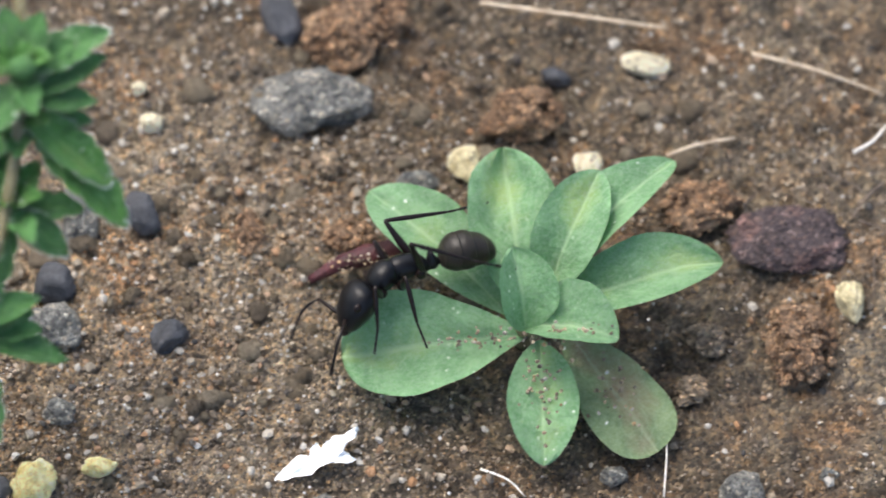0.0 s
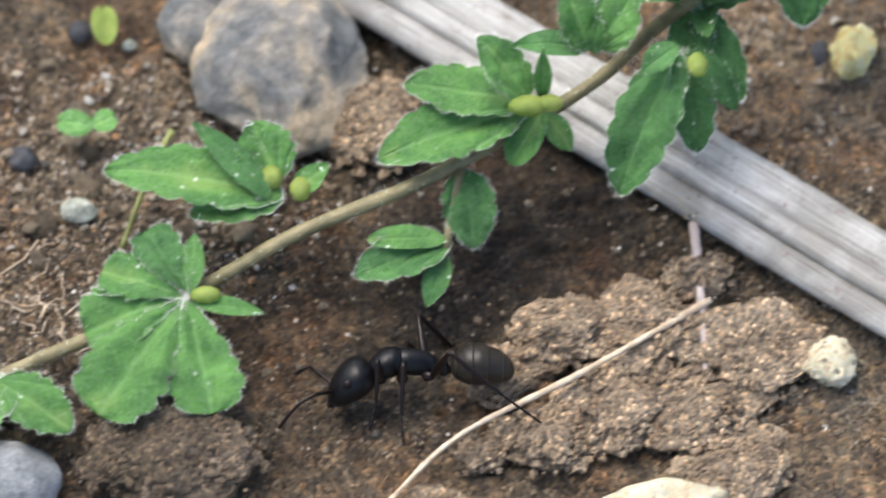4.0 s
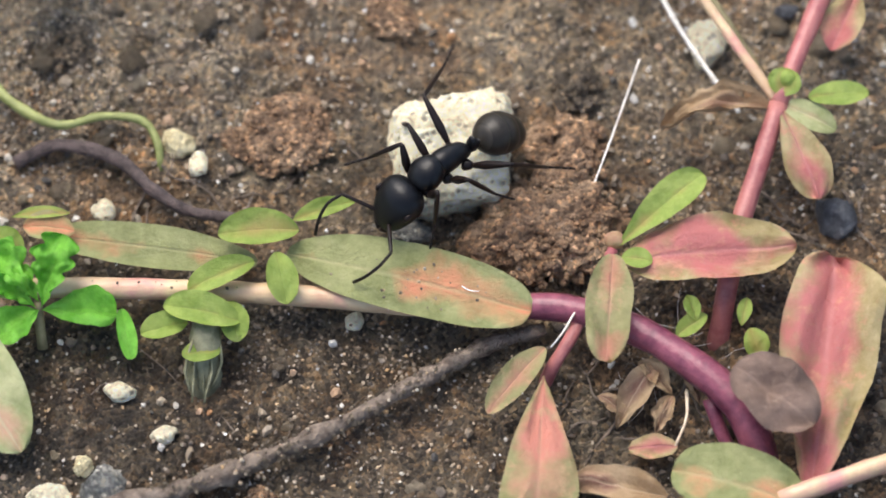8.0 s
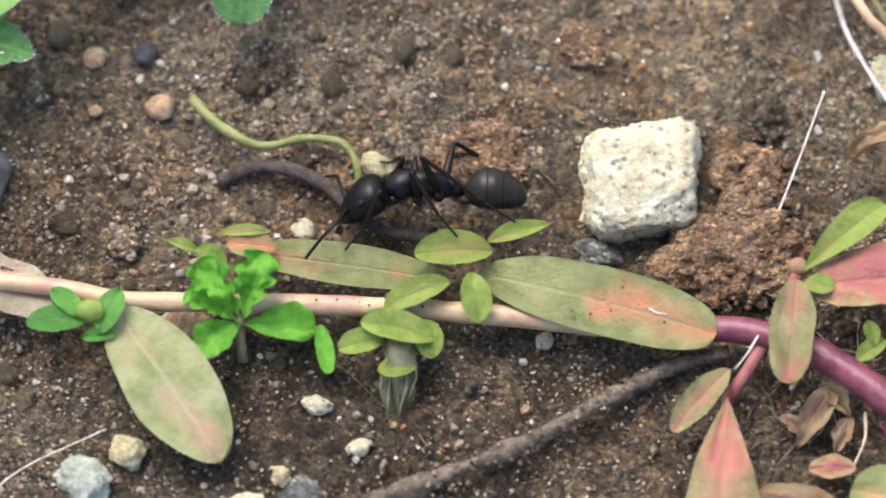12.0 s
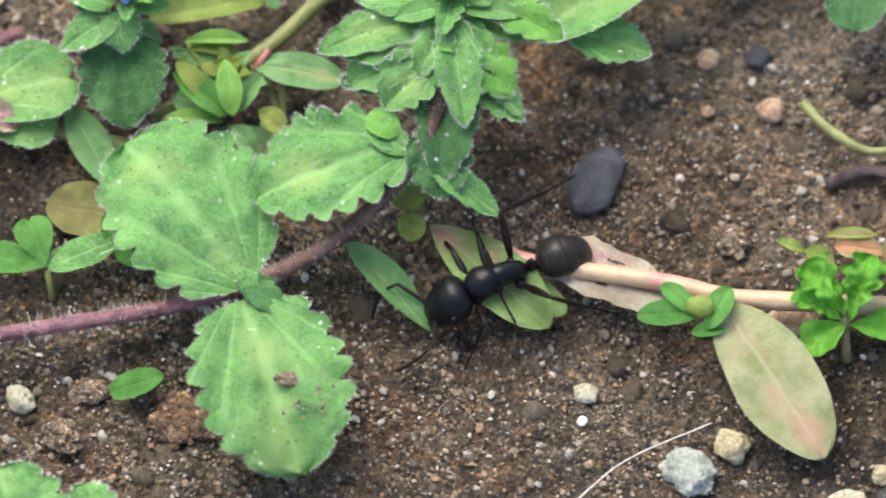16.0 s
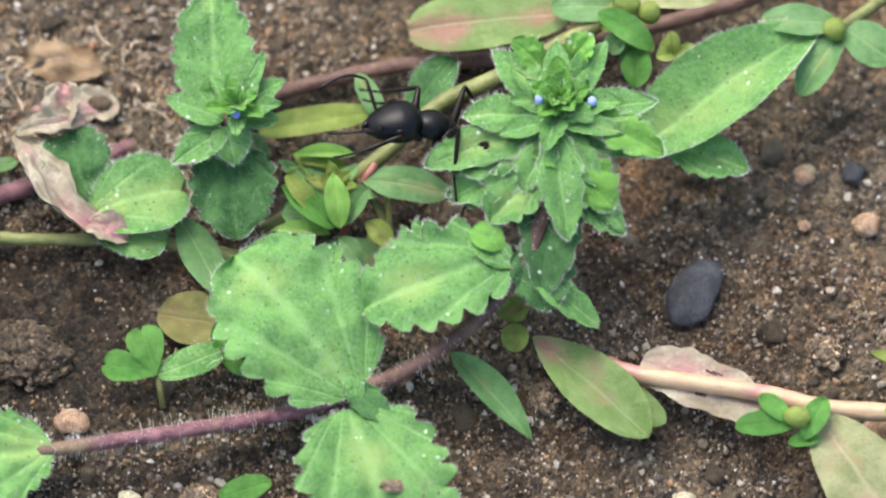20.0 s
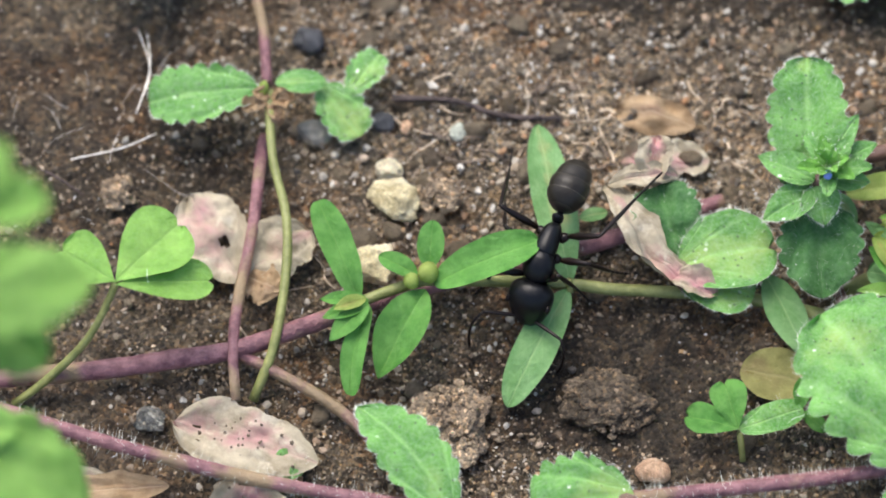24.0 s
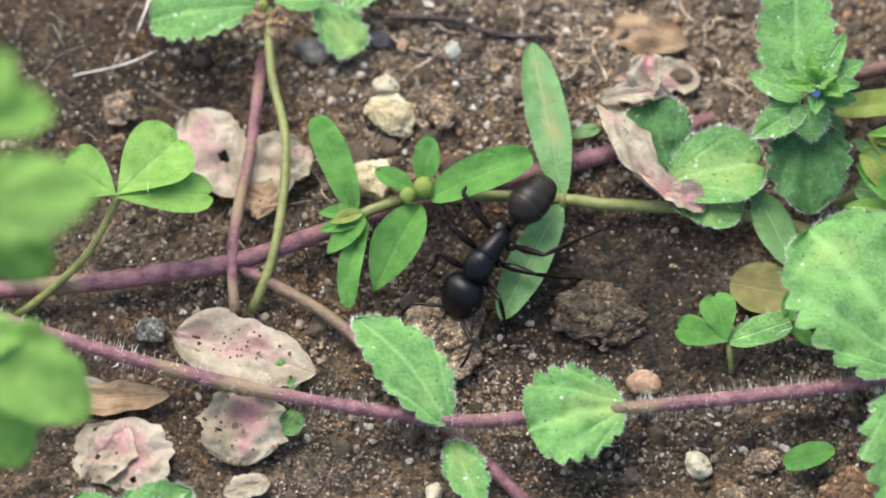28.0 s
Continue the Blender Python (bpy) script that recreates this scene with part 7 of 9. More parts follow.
def build_dangling():
    p = thing("hanging_leaf_shoot", (-109.59, -53.04, 0.20), "dark green oblong leaf hanging from a low shoot", "plant")
    stem(p, [(-109.69, -50.92, 0.00), (-108.88, -53.96, 3.00), (-108.24, -57.20, 5.00)], 0.3, 0.25, STEM_GREEN)
    leaf(p, (-108.09, -56.95, 5.20), (-108.56, -64.01, 4.00), 3.6, "obovate", SPEED_DARK, 0.1, 0.15, label="dark oblong hanging leaf")
    leaf(p, (-108.24, -57.05, 5.40), (-102.28, -54.10, 6.00), 4.2, "ovate", SPEEDWELL, 0.1, 0.2, 0, 5)
    leaf(p, (-108.24, -57.05, 5.40), (-106.82, -50.91, 6.00), 3.8, "ovate", SPEEDWELL, 0.1, 0.2, 0, 5)
    leaf(p, (-108.40, -56.72, 5.40), (-111.87, -53.78, 6.00), 3.8, "ovate", SPEED_DARK, 0.1, 0.2, 0, 5)


build_dangling()


# ---- third stretch: speedwell over the soil ----
def wisps(spots, label):
    """Short white streaks that imitate wet glints on leaves, as one object."""
    rng = random.Random(len(spots))
    bm = bmesh.new()
    for q in spots:
        q, a = Vector(q), rng.uniform(0, 6.28)
        d = Vector((math.cos(a), math.sin(a), 0))
        e = Vector((-d.y, d.x, 0))
        n = rng.uniform(0.12, 0.5)
        tube(bm, [q - d * n, q - d * n * 0.3 + e * rng.uniform(-0.1, 0.1), q + d * n * 0.3 + e * rng.uniform(-0.1, 0.1), q + d * n], rng.uniform(0.016, 0.042), 0.012, 6, 0.5, 0.2, rng.random() * 9)
    return lone("silk_wisps", bm, spots[0], GLINT_WHITE, label, "silk", kind="stuff")


def build_speedwell():
    p = thing("speedwell_plant", (-141.32, -81.41, 0.30), "hairy speedwell with broad scalloped leaves and tiny blue buds", "plant", "speedwell plants")
    low = [(-159.35, -87.35, 2.00), (-158.11, -86.97, 2.20), (-151.86, -85.64, 2.80), (-146.25, -84.30, 3.20), (-142.56, -83.02, 3.40), (-141.03, -82.33, 3.50)]
    high = [(-141.03, -82.33, 3.50), (-138.31, -80.88, 3.80), (-135.63, -78.90, 4.40), (-133.46, -76.67, 5.20), (-132.06, -74.72, 6.20), (-131.17, -72.38, 7.40), (-130.61, -69.98, 8.40)]
    stem(p, low, 0.42, 0.42, STEM_MAUVE, label="thin purple hairy stem")
    stem(p, high, 0.5, 0.42, STEM_BROWN, label="brown hairy stem")
    hairs(p, low, 0.4, 260, 0.9)
    hairs(p, high, 0.45, 320, 0.7)
    leaf(p, (-140.88, -82.30, 3.70), (-148.50, -74.84, 4.60), 9.6, "broad", SPEEDWELL, 0.14, 0.12, 0, 7, 0.2, label="broad scalloped leaf with dark dots")
    leaf(p, (-141.09, -83.35, 3.70), (-136.93, -93.19, 3.00), 9.2, "broad", SPEEDWELL, 0.14, 0.12, 0, 7, 0.2, label="broad scalloped leaf with a dead brown spot")
    leaf(p, (-141.39, -81.95, 4.00), (-138.63, -84.06, 3.90), 1.9, "ovate", SPEED_DARK, 0.1, 0.2, 0, 4)
    leaf(p, (-140.65, -82.92, 4.00), (-141.09, -81.66, 4.60), 1.2, "oval", SPEEDWELL, 0.1, 0.2)
    leaf(p, (-132.68, -74.15, 6.20), (-140.90, -77.88, 5.40), 6.6, "broad", SPEEDWELL, 0.12, 0.15, 0, 6, 0.2, label="scalloped leaf with wet white glints")
    leaf(p, (-136.14, -73.52, 6.00), (-139.54, -75.17, 5.80), 3.6, "broad", SPEEDWELL, 0.12, 0.2, 0, 4, 0.2)
    leaf(p, (-133.18, -73.94, 6.80), (-135.07, -72.88, 6.80), 1.8, "oval", TUFT, 0.12, 0.3)
    leaf(p, (-132.52, -74.85, 6.40), (-135.06, -73.36, 6.80), 1.8, "oval", SPEEDWELL, 0.1, 0.2)
    leaf(p, (-131.29, -72.82, 6.80), (-130.41, -76.90, 5.20), 3.8, "ovate", SPEED_DARK, 0.1, 0.15, 0, 5)
    leaf(p, (-131.89, -74.78, 6.00), (-127.35, -77.22, 4.40), 1.9, "lance", SPEEDWELL, 0.1, 0.2, 0, 4)
    stem(p, [(-160.29, -87.51, 2.00), (-157.50, -86.74, 2.20)], 0.4, 0.4, STEM_MAUVE)
    # leafy tip with the buds
    leaf(p, (-131.11, -66.83, 8.40), (-138.07, -69.63, 7.60), 3.0, "ovate", SPEEDWELL, 0.1, 0.2, 0, 5)
    leaf(p, (-131.23, -67.29, 8.20), (-134.03, -72.52, 7.00), 2.8, "ovate", SPEEDWELL, 0.1, 0.2, 0, 5)
    leaf(p, (-131.31, -66.50, 8.80), (-136.15, -66.70, 8.60), 2.6, "ovate", SPEEDWELL, 0.1, 0.2, 0, 4)
    leaf(p, (-131.17, -66.22, 9.00), (-134.83, -62.86, 9.60), 2.2, "lance", SPEEDWELL, 0.1, 0.3)
    leaf(p, (-130.86, -66.10, 9.20), (-131.23, -62.24, 10.40), 1.8, "lance", SPEEDWELL, 0.1, 0.3)
    leaf(p, (-130.68, -66.26, 9.20), (-128.33, -61.94, 10.20), 2.0, "lance", SPEEDWELL, 0.1, 0.3)
    leaf(p, (-130.50, -66.51, 9.00), (-125.13, -64.93, 9.00), 2.2, "lance", SPEEDWELL, 0.1, 0.3)
    leaf(p, (-130.46, -66.86, 8.60), (-124.70, -67.72, 7.80), 2.4, "ovate", SPEEDWELL, 0.1, 0.2)
    leaf(p, (-130.39, -67.56, 8.20), (-126.37, -72.40, 6.80), 2.0, "lance", SPEEDWELL, 0.1, 0.2)
    leaf(p, (-130.56, -67.49, 8.00), (-130.55, -76.07, 5.80), 4.0, "ovate", SPEED_DARK, 0.1, 0.15, 0, 6)
    leaf(p, (-130.90, -67.44, 9.40), (-129.51, -73.58, 8.00), 2.6, "ovate", SPEEDWELL, 0.1, 0.3, 0, 5)
    leaf(p, (-130.90, -67.35, 9.20), (-132.34, -71.03, 8.40), 2.2, "ovate", SPEEDWELL, 0.1, 0.3, 0, 5)
    leaf(p, (-130.74, -67.34, 9.20), (-128.04, -70.26, 8.40), 2.0, "ovate", SPEEDWELL, 0.1, 0.3, 0, 5)
    leaf(p, (-131.44, -71.91, 7.40), (-130.39, -69.34, 8.20), 2.4, "ovate", SPEEDWELL, 0.1, 0.3, 0, 5)
    leaf(p, (-130.77, -67.08, 9.80), (-126.87, -67.23, 9.40), 1.4, "lance", SPEEDWELL, 0.1, 0.3)
    leaf(p, (-131.09, -67.11, 9.80), (-134.07, -68.10, 9.40), 1.4, "lance", SPEEDWELL, 0.1, 0.3)
    leaf(p, (-131.30, -69.86, 6.80), (-136.72, -70.83, 6.60), 3.2, "ovate", SPEED_DARK, 0.1, 0.15, 0, 5)
    leaf(p, (-129.80, -68.52, 6.50), (-127.10, -67.90, 6.50), 2.6, "oval", PALE_LEAF, 0.2, 0.4)
    leaf(p, (-130.69, -66.27, 9.60), (-129.87, -64.69, 10.60), 1.2, "lance", SPEEDWELL, 0.1, 0.3)
    leaf(p, (-131.17, -66.31, 9.60), (-132.76, -64.88, 10.40), 1.2, "lance", SPEEDWELL, 0.1, 0.3)
    leaf(p, (-131.18, -69.59, 8.60), (-134.10, -72.50, 7.20), 3.6, "ovate", SPEEDWELL, 0.14, 0.3, 0, 4, 0.16)
    leaf(p, (-130.11, -68.87, 8.80), (-127.13, -71.30, 7.60), 3.2, "ovate", TUFT, 0.14, 0.3, 0, 4, 0.16)
    leaf(p, (-129.62, -70.59, 7.60), (-126.37, -72.31, 6.60), 2.2, "ovate", SPEEDWELL, 0.14, 0.3, 0, 4, 0.16)
    leaf(p, (-131.51, -67.67, 8.20), (-136.86, -69.42, 7.00), 3.8, "ovate", SPEEDWELL, 0.14, 0.3, 0, 4, 0.16)
    leaf(p, (-132.33, -69.34, 7.80), (-136.38, -71.04, 6.60), 3.2, "ovate", SPEEDWELL, 0.14, 0.3, 0, 4, 0.16)
    leaf(p, (-129.03, -66.64, 9.20), (-124.52, -68.06, 8.60), 2.6, "ovate", TUFT, 0.14, 0.3, 0, 4, 0.16)
    leaf(p, (-130.97, -69.92, 7.00), (-130.18, -73.12, 5.60), 3.6, "ovate", SPEED_DARK, 0.14, 0.3, 0, 4, 0.16)
    leaf(p, (-131.89, -63.71, 9.60), (-133.79, -62.57, 10.60), 2.0, "ovate", TUFT, 0.14, 0.3, 0, 4, 0.16)
    leaf(p, (-130.32, -63.21, 9.60), (-129.16, -61.86, 10.80), 2.0, "ovate", TUFT, 0.14, 0.3, 0, 4, 0.16)
    tuft(p, (-130.72, -65.82, 9.00), 17, 3.2, 1.9, 5)
    tuft(p, (-130.58, -69.00, 7.40), 8, 3.0, 1.7, 8)
    bead(p, (-131.83, -66.19, 10.60), 0.3, FLOWER, "flower_bud", label="tiny pale blue flower bud")
    bead(p, (-128.85, -65.83, 10.20), 0.3, FLOWER, "flower_bud", label="tiny pale blue flower bud")
    return p


build_speedwell()


def build_spot():
    bm = bmesh.new()
    rock(bm, (-137.87, -88.36, 5.00), (1.8, 0.9, 0.4), 0, 91, 4, 0.3, 2)
    lone("leaf_crumb", bm, (-137.87, -88.36, 5.00), TAN_CLOD, "tan crumb of earth lying on the broad leaf", "crumb")


build_spot()


def build_bank_speedwell():
    """The second speedwell, with the upright leaf, and the dying curled leaf beside it."""
    p = thing("speedwell_plant", (-150.79, -66.14, 0.30), "smaller speedwell with a scalloped upright leaf and a blue bud", "plant", "speedwell plants")
    up = [(-147.43, -72.31, 0.40), (-149.02, -69.76, 2.40), (-149.72, -67.83, 4.40), (-149.66, -66.73, 6.00)]
    stem(p, up, 0.4, 0.35, STEM_BROWN)
    hairs(p, up, 0.4, 120, 0.6)
    leaf(p, (-150.12, -68.59, 4.40), (-151.43, -59.86, 7.00), 4.8, "oval", SPEEDWELL, 0.1, 0.15, 0, 8, 0.12)
    leaf(p, (-149.58, -67.64, 4.00), (-148.66, -72.95, 2.40), 5.2, "ovate", SPEED_DARK, 0.1, 0.2, 0, 6)
    leaf(p, (-149.65, -66.82, 6.20), (-146.61, -64.50, 6.60), 1.6, "lance", SPEEDWELL, 0.1, 0.3)
    leaf(p, (-149.65, -66.73, 6.40), (-147.91, -63.20, 7.40), 1.6, "lance", SPEEDWELL, 0.1, 0.3)
    leaf(p, (-149.62, -67.09, 6.00), (-146.70, -66.68, 5.80), 1.6, "lance", SPEEDWELL, 0.1, 0.3)
    leaf(p, (-149.75, -67.37, 5.80), (-149.03, -69.45, 5.00), 2.4, "ovate", SPEEDWELL, 0.1, 0.3)
    leaf(p, (-149.94, -67.12, 6.00), (-153.43, -66.06, 6.00), 2.0, "ovate", SPEEDWELL, 0.1, 0.3)
    leaf(p, (-149.89, -67.66, 5.60), (-152.63, -69.67, 5.00), 2.2, "ovate", SPEEDWELL, 0.1, 0.3)
    tuft(p, (-149.18, -66.59, 6.20), 12, 2.5, 1.2, 6)
    bead(p, (-149.18, -67.30, 7.40), 0.28, FLOWER, "flower_bud", label="tiny pale blue flower bud")
    d = thing("withered_leaf", (-159.10, -68.80, 1.00), "half-dead leaf, green below, curled tan and pink at its edges", "leaf")
    leaf(d, (-155.99, -73.85, 1.80), (-162.14, -67.85, 3.00), 2.4, "strap", PINK, 0.2, 0.5, 20, wavy=0.6, torn=0.12, sway=-0.12, name="curled_rim")
    leaf(d, (-157.26, -71.38, 2.40), (-159.20, -67.53, 3.00), 4.2, "round", SPEED_DARK, 0.15, 0.2, 0, 5, name="green_half")
    leaf(d, (-157.18, -72.09, 2.40), (-151.75, -70.14, 2.60), 5.0, "round", SPEEDWELL, 0.14, 0.25, notch=0.08, name="lobe")
    leaf(d, (-157.0, -72.6, 2.3), (-152.6, -73.4, 2.2), 3.6, "round", SPEEDWELL, 0.14, 0.2, name="lobe")
    leaf(d, (-157.56, -72.93, 2.60), (-154.65, -73.78, 2.80), 1.9, "oval", PINK, 0.3, 0.6, wavy=0.45, torn=0.1, name="curled_rim")
    leaf(d, (-159.51, -67.65, 3.20), (-159.54, -64.57, 3.60), 2.2, "oval", PINK, 0.3, 0.6, wavy=0.45, torn=0.1, name="curled_rim")
    leaf(d, (-161.96, -67.92, 3.20), (-157.96, -66.76, 3.20), 1.4, "oval", PINK, 0.3, 0.5, wavy=0.45, torn=0.1, name="curled_rim")
    e = thing("dead_leaf", (-160.75, -63.53, 0.60), "flat bleached dead leaf, cream and pink, on the sand", "leaf", "dead leaves")
    leaf(e, (-156.4, -64.4, 0.70), (-161.6, -65.4, 0.70), 2.8, "oval", PINK, 0.06, 0.1, wavy=0.45, torn=0.1)
    leaf(e, (-157.53, -62.49, 1.00), (-162.34, -61.90, 1.00), 2.6, "oval", TAN_LEAF, 0.06, 0.1, wavy=0.6)
    leaf(e, (-159.02, -66.32, 1.60), (-159.70, -63.92, 2.20), 1.6, "oval", PINK, 0.2, 0.4, wavy=0.45, torn=0.1)


build_bank_speedwell()


def build_oblong_weed():
    """Yellow-green stems with oblong leaves that run behind the speedwell."""
    p = thing("oblong_leaved_weed", (-141.17, -65.99, 0.30), "green weed with oblong leaves on a bent olive stem", "plant")
    stem(p, [(-148.13, -71.99, 0.30), (-145.05, -69.88, 1.20), (-142.57, -68.33, 2.00), (-140.45, -66.56, 2.60), (-137.78, -63.73, 3.40), (-134.66, -62.03, 4.00), (-130.32, -59.28, 4.60), (-127.56, -57.16, 5.00)], 0.4, 0.55, STEM_OLIVE)
    stem(p, [(-142.25, -68.21, 2.20), (-140.76, -69.77, 1.20), (-139.84, -72.11, 0.20)], 0.22, 0.2, STEM_OLIVE)
    stem(p, [(-149.66, -64.33, 0.60), (-146.84, -62.74, 1.00), (-140.75, -60.64, 1.20), (-134.88, -59.61, 1.40), (-127.14, -57.21, 1.60), (-122.33, -55.38, 1.80), (-117.57, -52.86, 1.60)], 0.45, 0.5, STEM_BROWN)
    leaf(p, (-141.89, -68.52, 2.60), (-136.72, -68.95, 2.40), 2.2, "oval", SOFT_GREEN, 0.08, 0.2)
    leaf(p, (-139.58, -63.85, 2.00), (-137.29, -60.50, 2.80), 2.4, "oval", SPEED_DARK, 0.08, 0.2)
    leaf(p, (-141.38, -64.04, 2.00), (-148.17, -65.70, 1.60), 1.8, "strap", LIME, 0.06, 0.3, 0)
    leaf(p, (-140.97, -64.81, 2.20), (-142.77, -62.01, 2.80), 1.3, "oval", SOFT_GREEN, 0.08, 0.2)
    leaf(p, (-142.68, -70.33, 2.00), (-146.23, -68.10, 2.60), 1.8, "lance", SOFT_GREEN, 0.1, 0.3)
    leaf(p, (-142.93, -71.07, 2.00), (-146.26, -70.80, 2.20), 2.6, "oval", SOFT_GREEN, 0.1, 0.3)
    leaf(p, (-142.80, -70.78, 2.20), (-143.41, -68.23, 2.80), 1.6, "oval", LIME, 0.1, 0.3)
    leaf(p, (-142.61, -67.97, 2.40), (-145.94, -67.80, 2.40), 0.9, "lance", LIME, 0.4, 0.3)
    leaf(p, (-142.18, -71.89, 1.60), (-139.98, -73.91, 1.00), 1.5, "lance", SOFT_GREEN, 0.1, 0.3)
    leaf(p, (-142.51, -71.93, 1.60), (-143.89, -74.33, 1.00), 1.6, "lance", SPEED_DARK, 0.1, 0.3)
    leaf(p, (-140.95, -71.04, 1.60), (-140.38, -73.23, 1.00), 1.2, "oval", LIME, 0.1, 0.3)
    # crowded pale shoots at the bend of the stem
    leaf(p, (-143.07, -72.07, 3.20), (-146.35, -69.91, 3.80), 1.7, "lance", FRESH, 0.18, 0.5, thick=0.2)
    leaf(p, (-142.72, -72.21, 3.60), (-143.47, -69.17, 4.60), 1.5, "lance", CLOVER, 0.18, 0.6, thick=0.2)
    leaf(p, (-142.63, -71.85, 3.20), (-141.25, -69.58, 4.00), 1.2, "lance", SOFT_GREEN, 0.18, 0.5, thick=0.2)
    leaf(p, (-141.31, -71.35, 3.00), (-139.65, -72.71, 2.40), 1.4, "lance", LIME, 0.18, 0.6, thick=0.2)
    leaf(p, (-143.28, -72.27, 2.80), (-146.74, -72.09, 2.20), 0.9, "lance", CLOVER, 0.18, 0.7, thick=0.2)
    leaf(p, (-142.30, -67.36, 3.20), (-146.04, -67.63, 3.00), 0.9, "lance", CLOVER, 0.18, 0.8, thick=0.2)
    leaf(p, (-145.92, -67.26, 2.60), (-143.95, -68.95, 2.00), 1.0, "lance", LIME, 0.18, 0.6, thick=0.2)
    leaf(p, (-142.78, -72.40, 2.80), (-141.35, -73.70, 2.00), 1.3, "lance", SOFT_GREEN, 0.18, 0.4, thick=0.2)
    leaf(p, (-144.18, -71.38, 3.40), (-146.16, -69.43, 4.20), 1.2, "oval", LIME, 0.18, 0.6, thick=0.2)
    leaf(p, (-147.42, -68.57, 2.80), (-148.58, -66.71, 3.60), 1.2, "oval", SOFT_GREEN, 0.18, 0.4, thick=0.2)
    stem(p, [(-139.98, -71.17, 0.20), (-140.17, -69.84, 1.60), (-140.34, -69.32, 2.40)], 0.2, 0.16, STEM_OLIVE)
    stem(p, [(-142.69, -71.61, 0.60), (-142.18, -69.32, 2.00), (-141.12, -67.69, 3.00)], 0.24, 0.2, STEM_ROSE)
    leaf(p, (-125.83, -59.96, 5.20), (-129.17, -58.28, 6.00), 1.7, "oval", FRESH, 0.16, 0.4, thick=0.2)
    leaf(p, (-124.50, -60.29, 5.40), (-125.62, -60.56, 5.60), 1.0, "oval", LIME, 0.16, 0.4, thick=0.2)
    leaf(p, (-124.50, -60.29, 5.40), (-123.05, -60.02, 5.60), 1.0, "oval", LIME, 0.16, 0.4, thick=0.2)
    leaf(p, (-124.60, -60.23, 5.40), (-124.84, -59.14, 6.20), 0.9, "oval", LIME, 0.16, 0.4, thick=0.2)
    leaf(p, (-124.59, -60.37, 5.40), (-123.76, -61.11, 5.00), 0.9, "oval", LIME, 0.16, 0.4, thick=0.2)
    leaf(p, (-126.66, -59.84, 5.00), (-126.61, -62.08, 4.40), 1.7, "oval", FRESH, 0.16, 0.4, thick=0.2)
    leaf(p, (-123.01, -60.48, 5.20), (-121.53, -58.82, 5.80), 1.2, "oval", FRESH, 0.16, 0.4, thick=0.2)
    leaf(p, (-128.25, -60.27, 4.80), (-127.69, -59.32, 5.60), 1.3, "oval", SOFT_GREEN, 0.16, 0.4, thick=0.2)
    tuft(p, (-143.30, -69.22, 2.20), 10, 2.4, 1.1, 4, LIME, SOFT_GREEN, 0)
    tuft(p, (-145.20, -68.54, 1.40), 6, 2.0, 0.9, 9, LIME, SOFT_GREEN, 0)
    leaf(p, (-152.13, -71.55, 1.60), (-148.96, -76.24, 0.80), 2.3, "lance", SOFT_GREEN, 0.08, 0.2)
    leaf(p, (-152.80, -77.29, 0.60), (-148.81, -77.57, 0.60), 3.4, "round", LIME_OLD, 0.06, 0.1, 0)
    leaf(p, (-130.81, -57.61, 4.00), (-140.09, -59.17, 3.20), 3.8, "strap", FLUSHED, 0.06, 0.1, label="long green leaf flushed with pink")
    leaf(p, (-127.87, -57.38, 5.00), (-131.96, -57.83, 5.00), 2.2, "oval", SOFT_GREEN, 0.1, 0.2)
    leaf(p, (-127.58, -57.07, 5.20), (-129.61, -55.02, 5.80), 1.5, "oval", SOFT_GREEN, 0.1, 0.2)
    leaf(p, (-127.27, -56.86, 5.20), (-122.36, -56.23, 5.00), 1.8, "oval", PALE_LEAF, 0.1, 0.2)
    leaf(p, (-127.51, -57.70, 5.00), (-128.87, -58.94, 5.00), 1.2, "oval", LIME, 0.1, 0.2)
    leaf(p, (-127.77, -58.37, 4.80), (-125.80, -59.87, 4.60), 1.2, "oval", LIME, 0.1, 0.2)
    leaf(p, (-127.08, -58.56, 4.60), (-126.57, -61.85, 3.80), 1.8, "oval", SOFT_GREEN, 0.1, 0.2)
    bead(p, (-127.55, -57.43, 5.60), 0.8, LIME, squash=(1.1, 0.9, 0.8))
    bead(p, (-126.19, -57.74, 5.40), 0.7, LIME)
    leaf(p, (-125.27, -60.18, 4.60), (-124.75, -58.85, 5.00), 0.9, "lance", LIME, 0.1, 0.2)
    bead(p, (-123.49, -59.89, 4.80), 0.4, WET)
    leaf(p, (-116.2, -57.27, 5.00), (-126.39, -66.27, 4.20), 5.2, "tongue", SPEEDWELL, 0.12, 0.4, 0, label="long fresh green leaf folded along its midrib")
    leaf(p, (-115.25, -57.49, 5.40), (-119.82, -57.66, 5.60), 2.0, "oval", SOFT_GREEN, 0.1, 0.2)
    leaf(p, (-115.21, -57.94, 5.20), (-117.16, -61.80, 4.60), 2.0, "oval", SOFT_GREEN, 0.1, 0.2)
    leaf(p, (-115.08, -57.56, 5.20), (-111.98, -59.15, 4.60), 2.6, "oval", SOFT_GREEN, 0.1, 0.2)
    bead(p, (-115.46, -57.95, 5.80), 0.7, LIME)
    stem(p, [(-117.22, -59.11, 4.60), (-115.08, -57.47, 5.00), (-111.73, -54.35, 5.20)], 0.35, 0.4, STEM_OLIVE)
    leaf(p, (-124.50, -65.65, 4.40), (-119.69, -66.34, 3.80), 3.0, "ovate", SPEEDWELL, 0.1, 0.2, 0, 5)


build_oblong_weed()


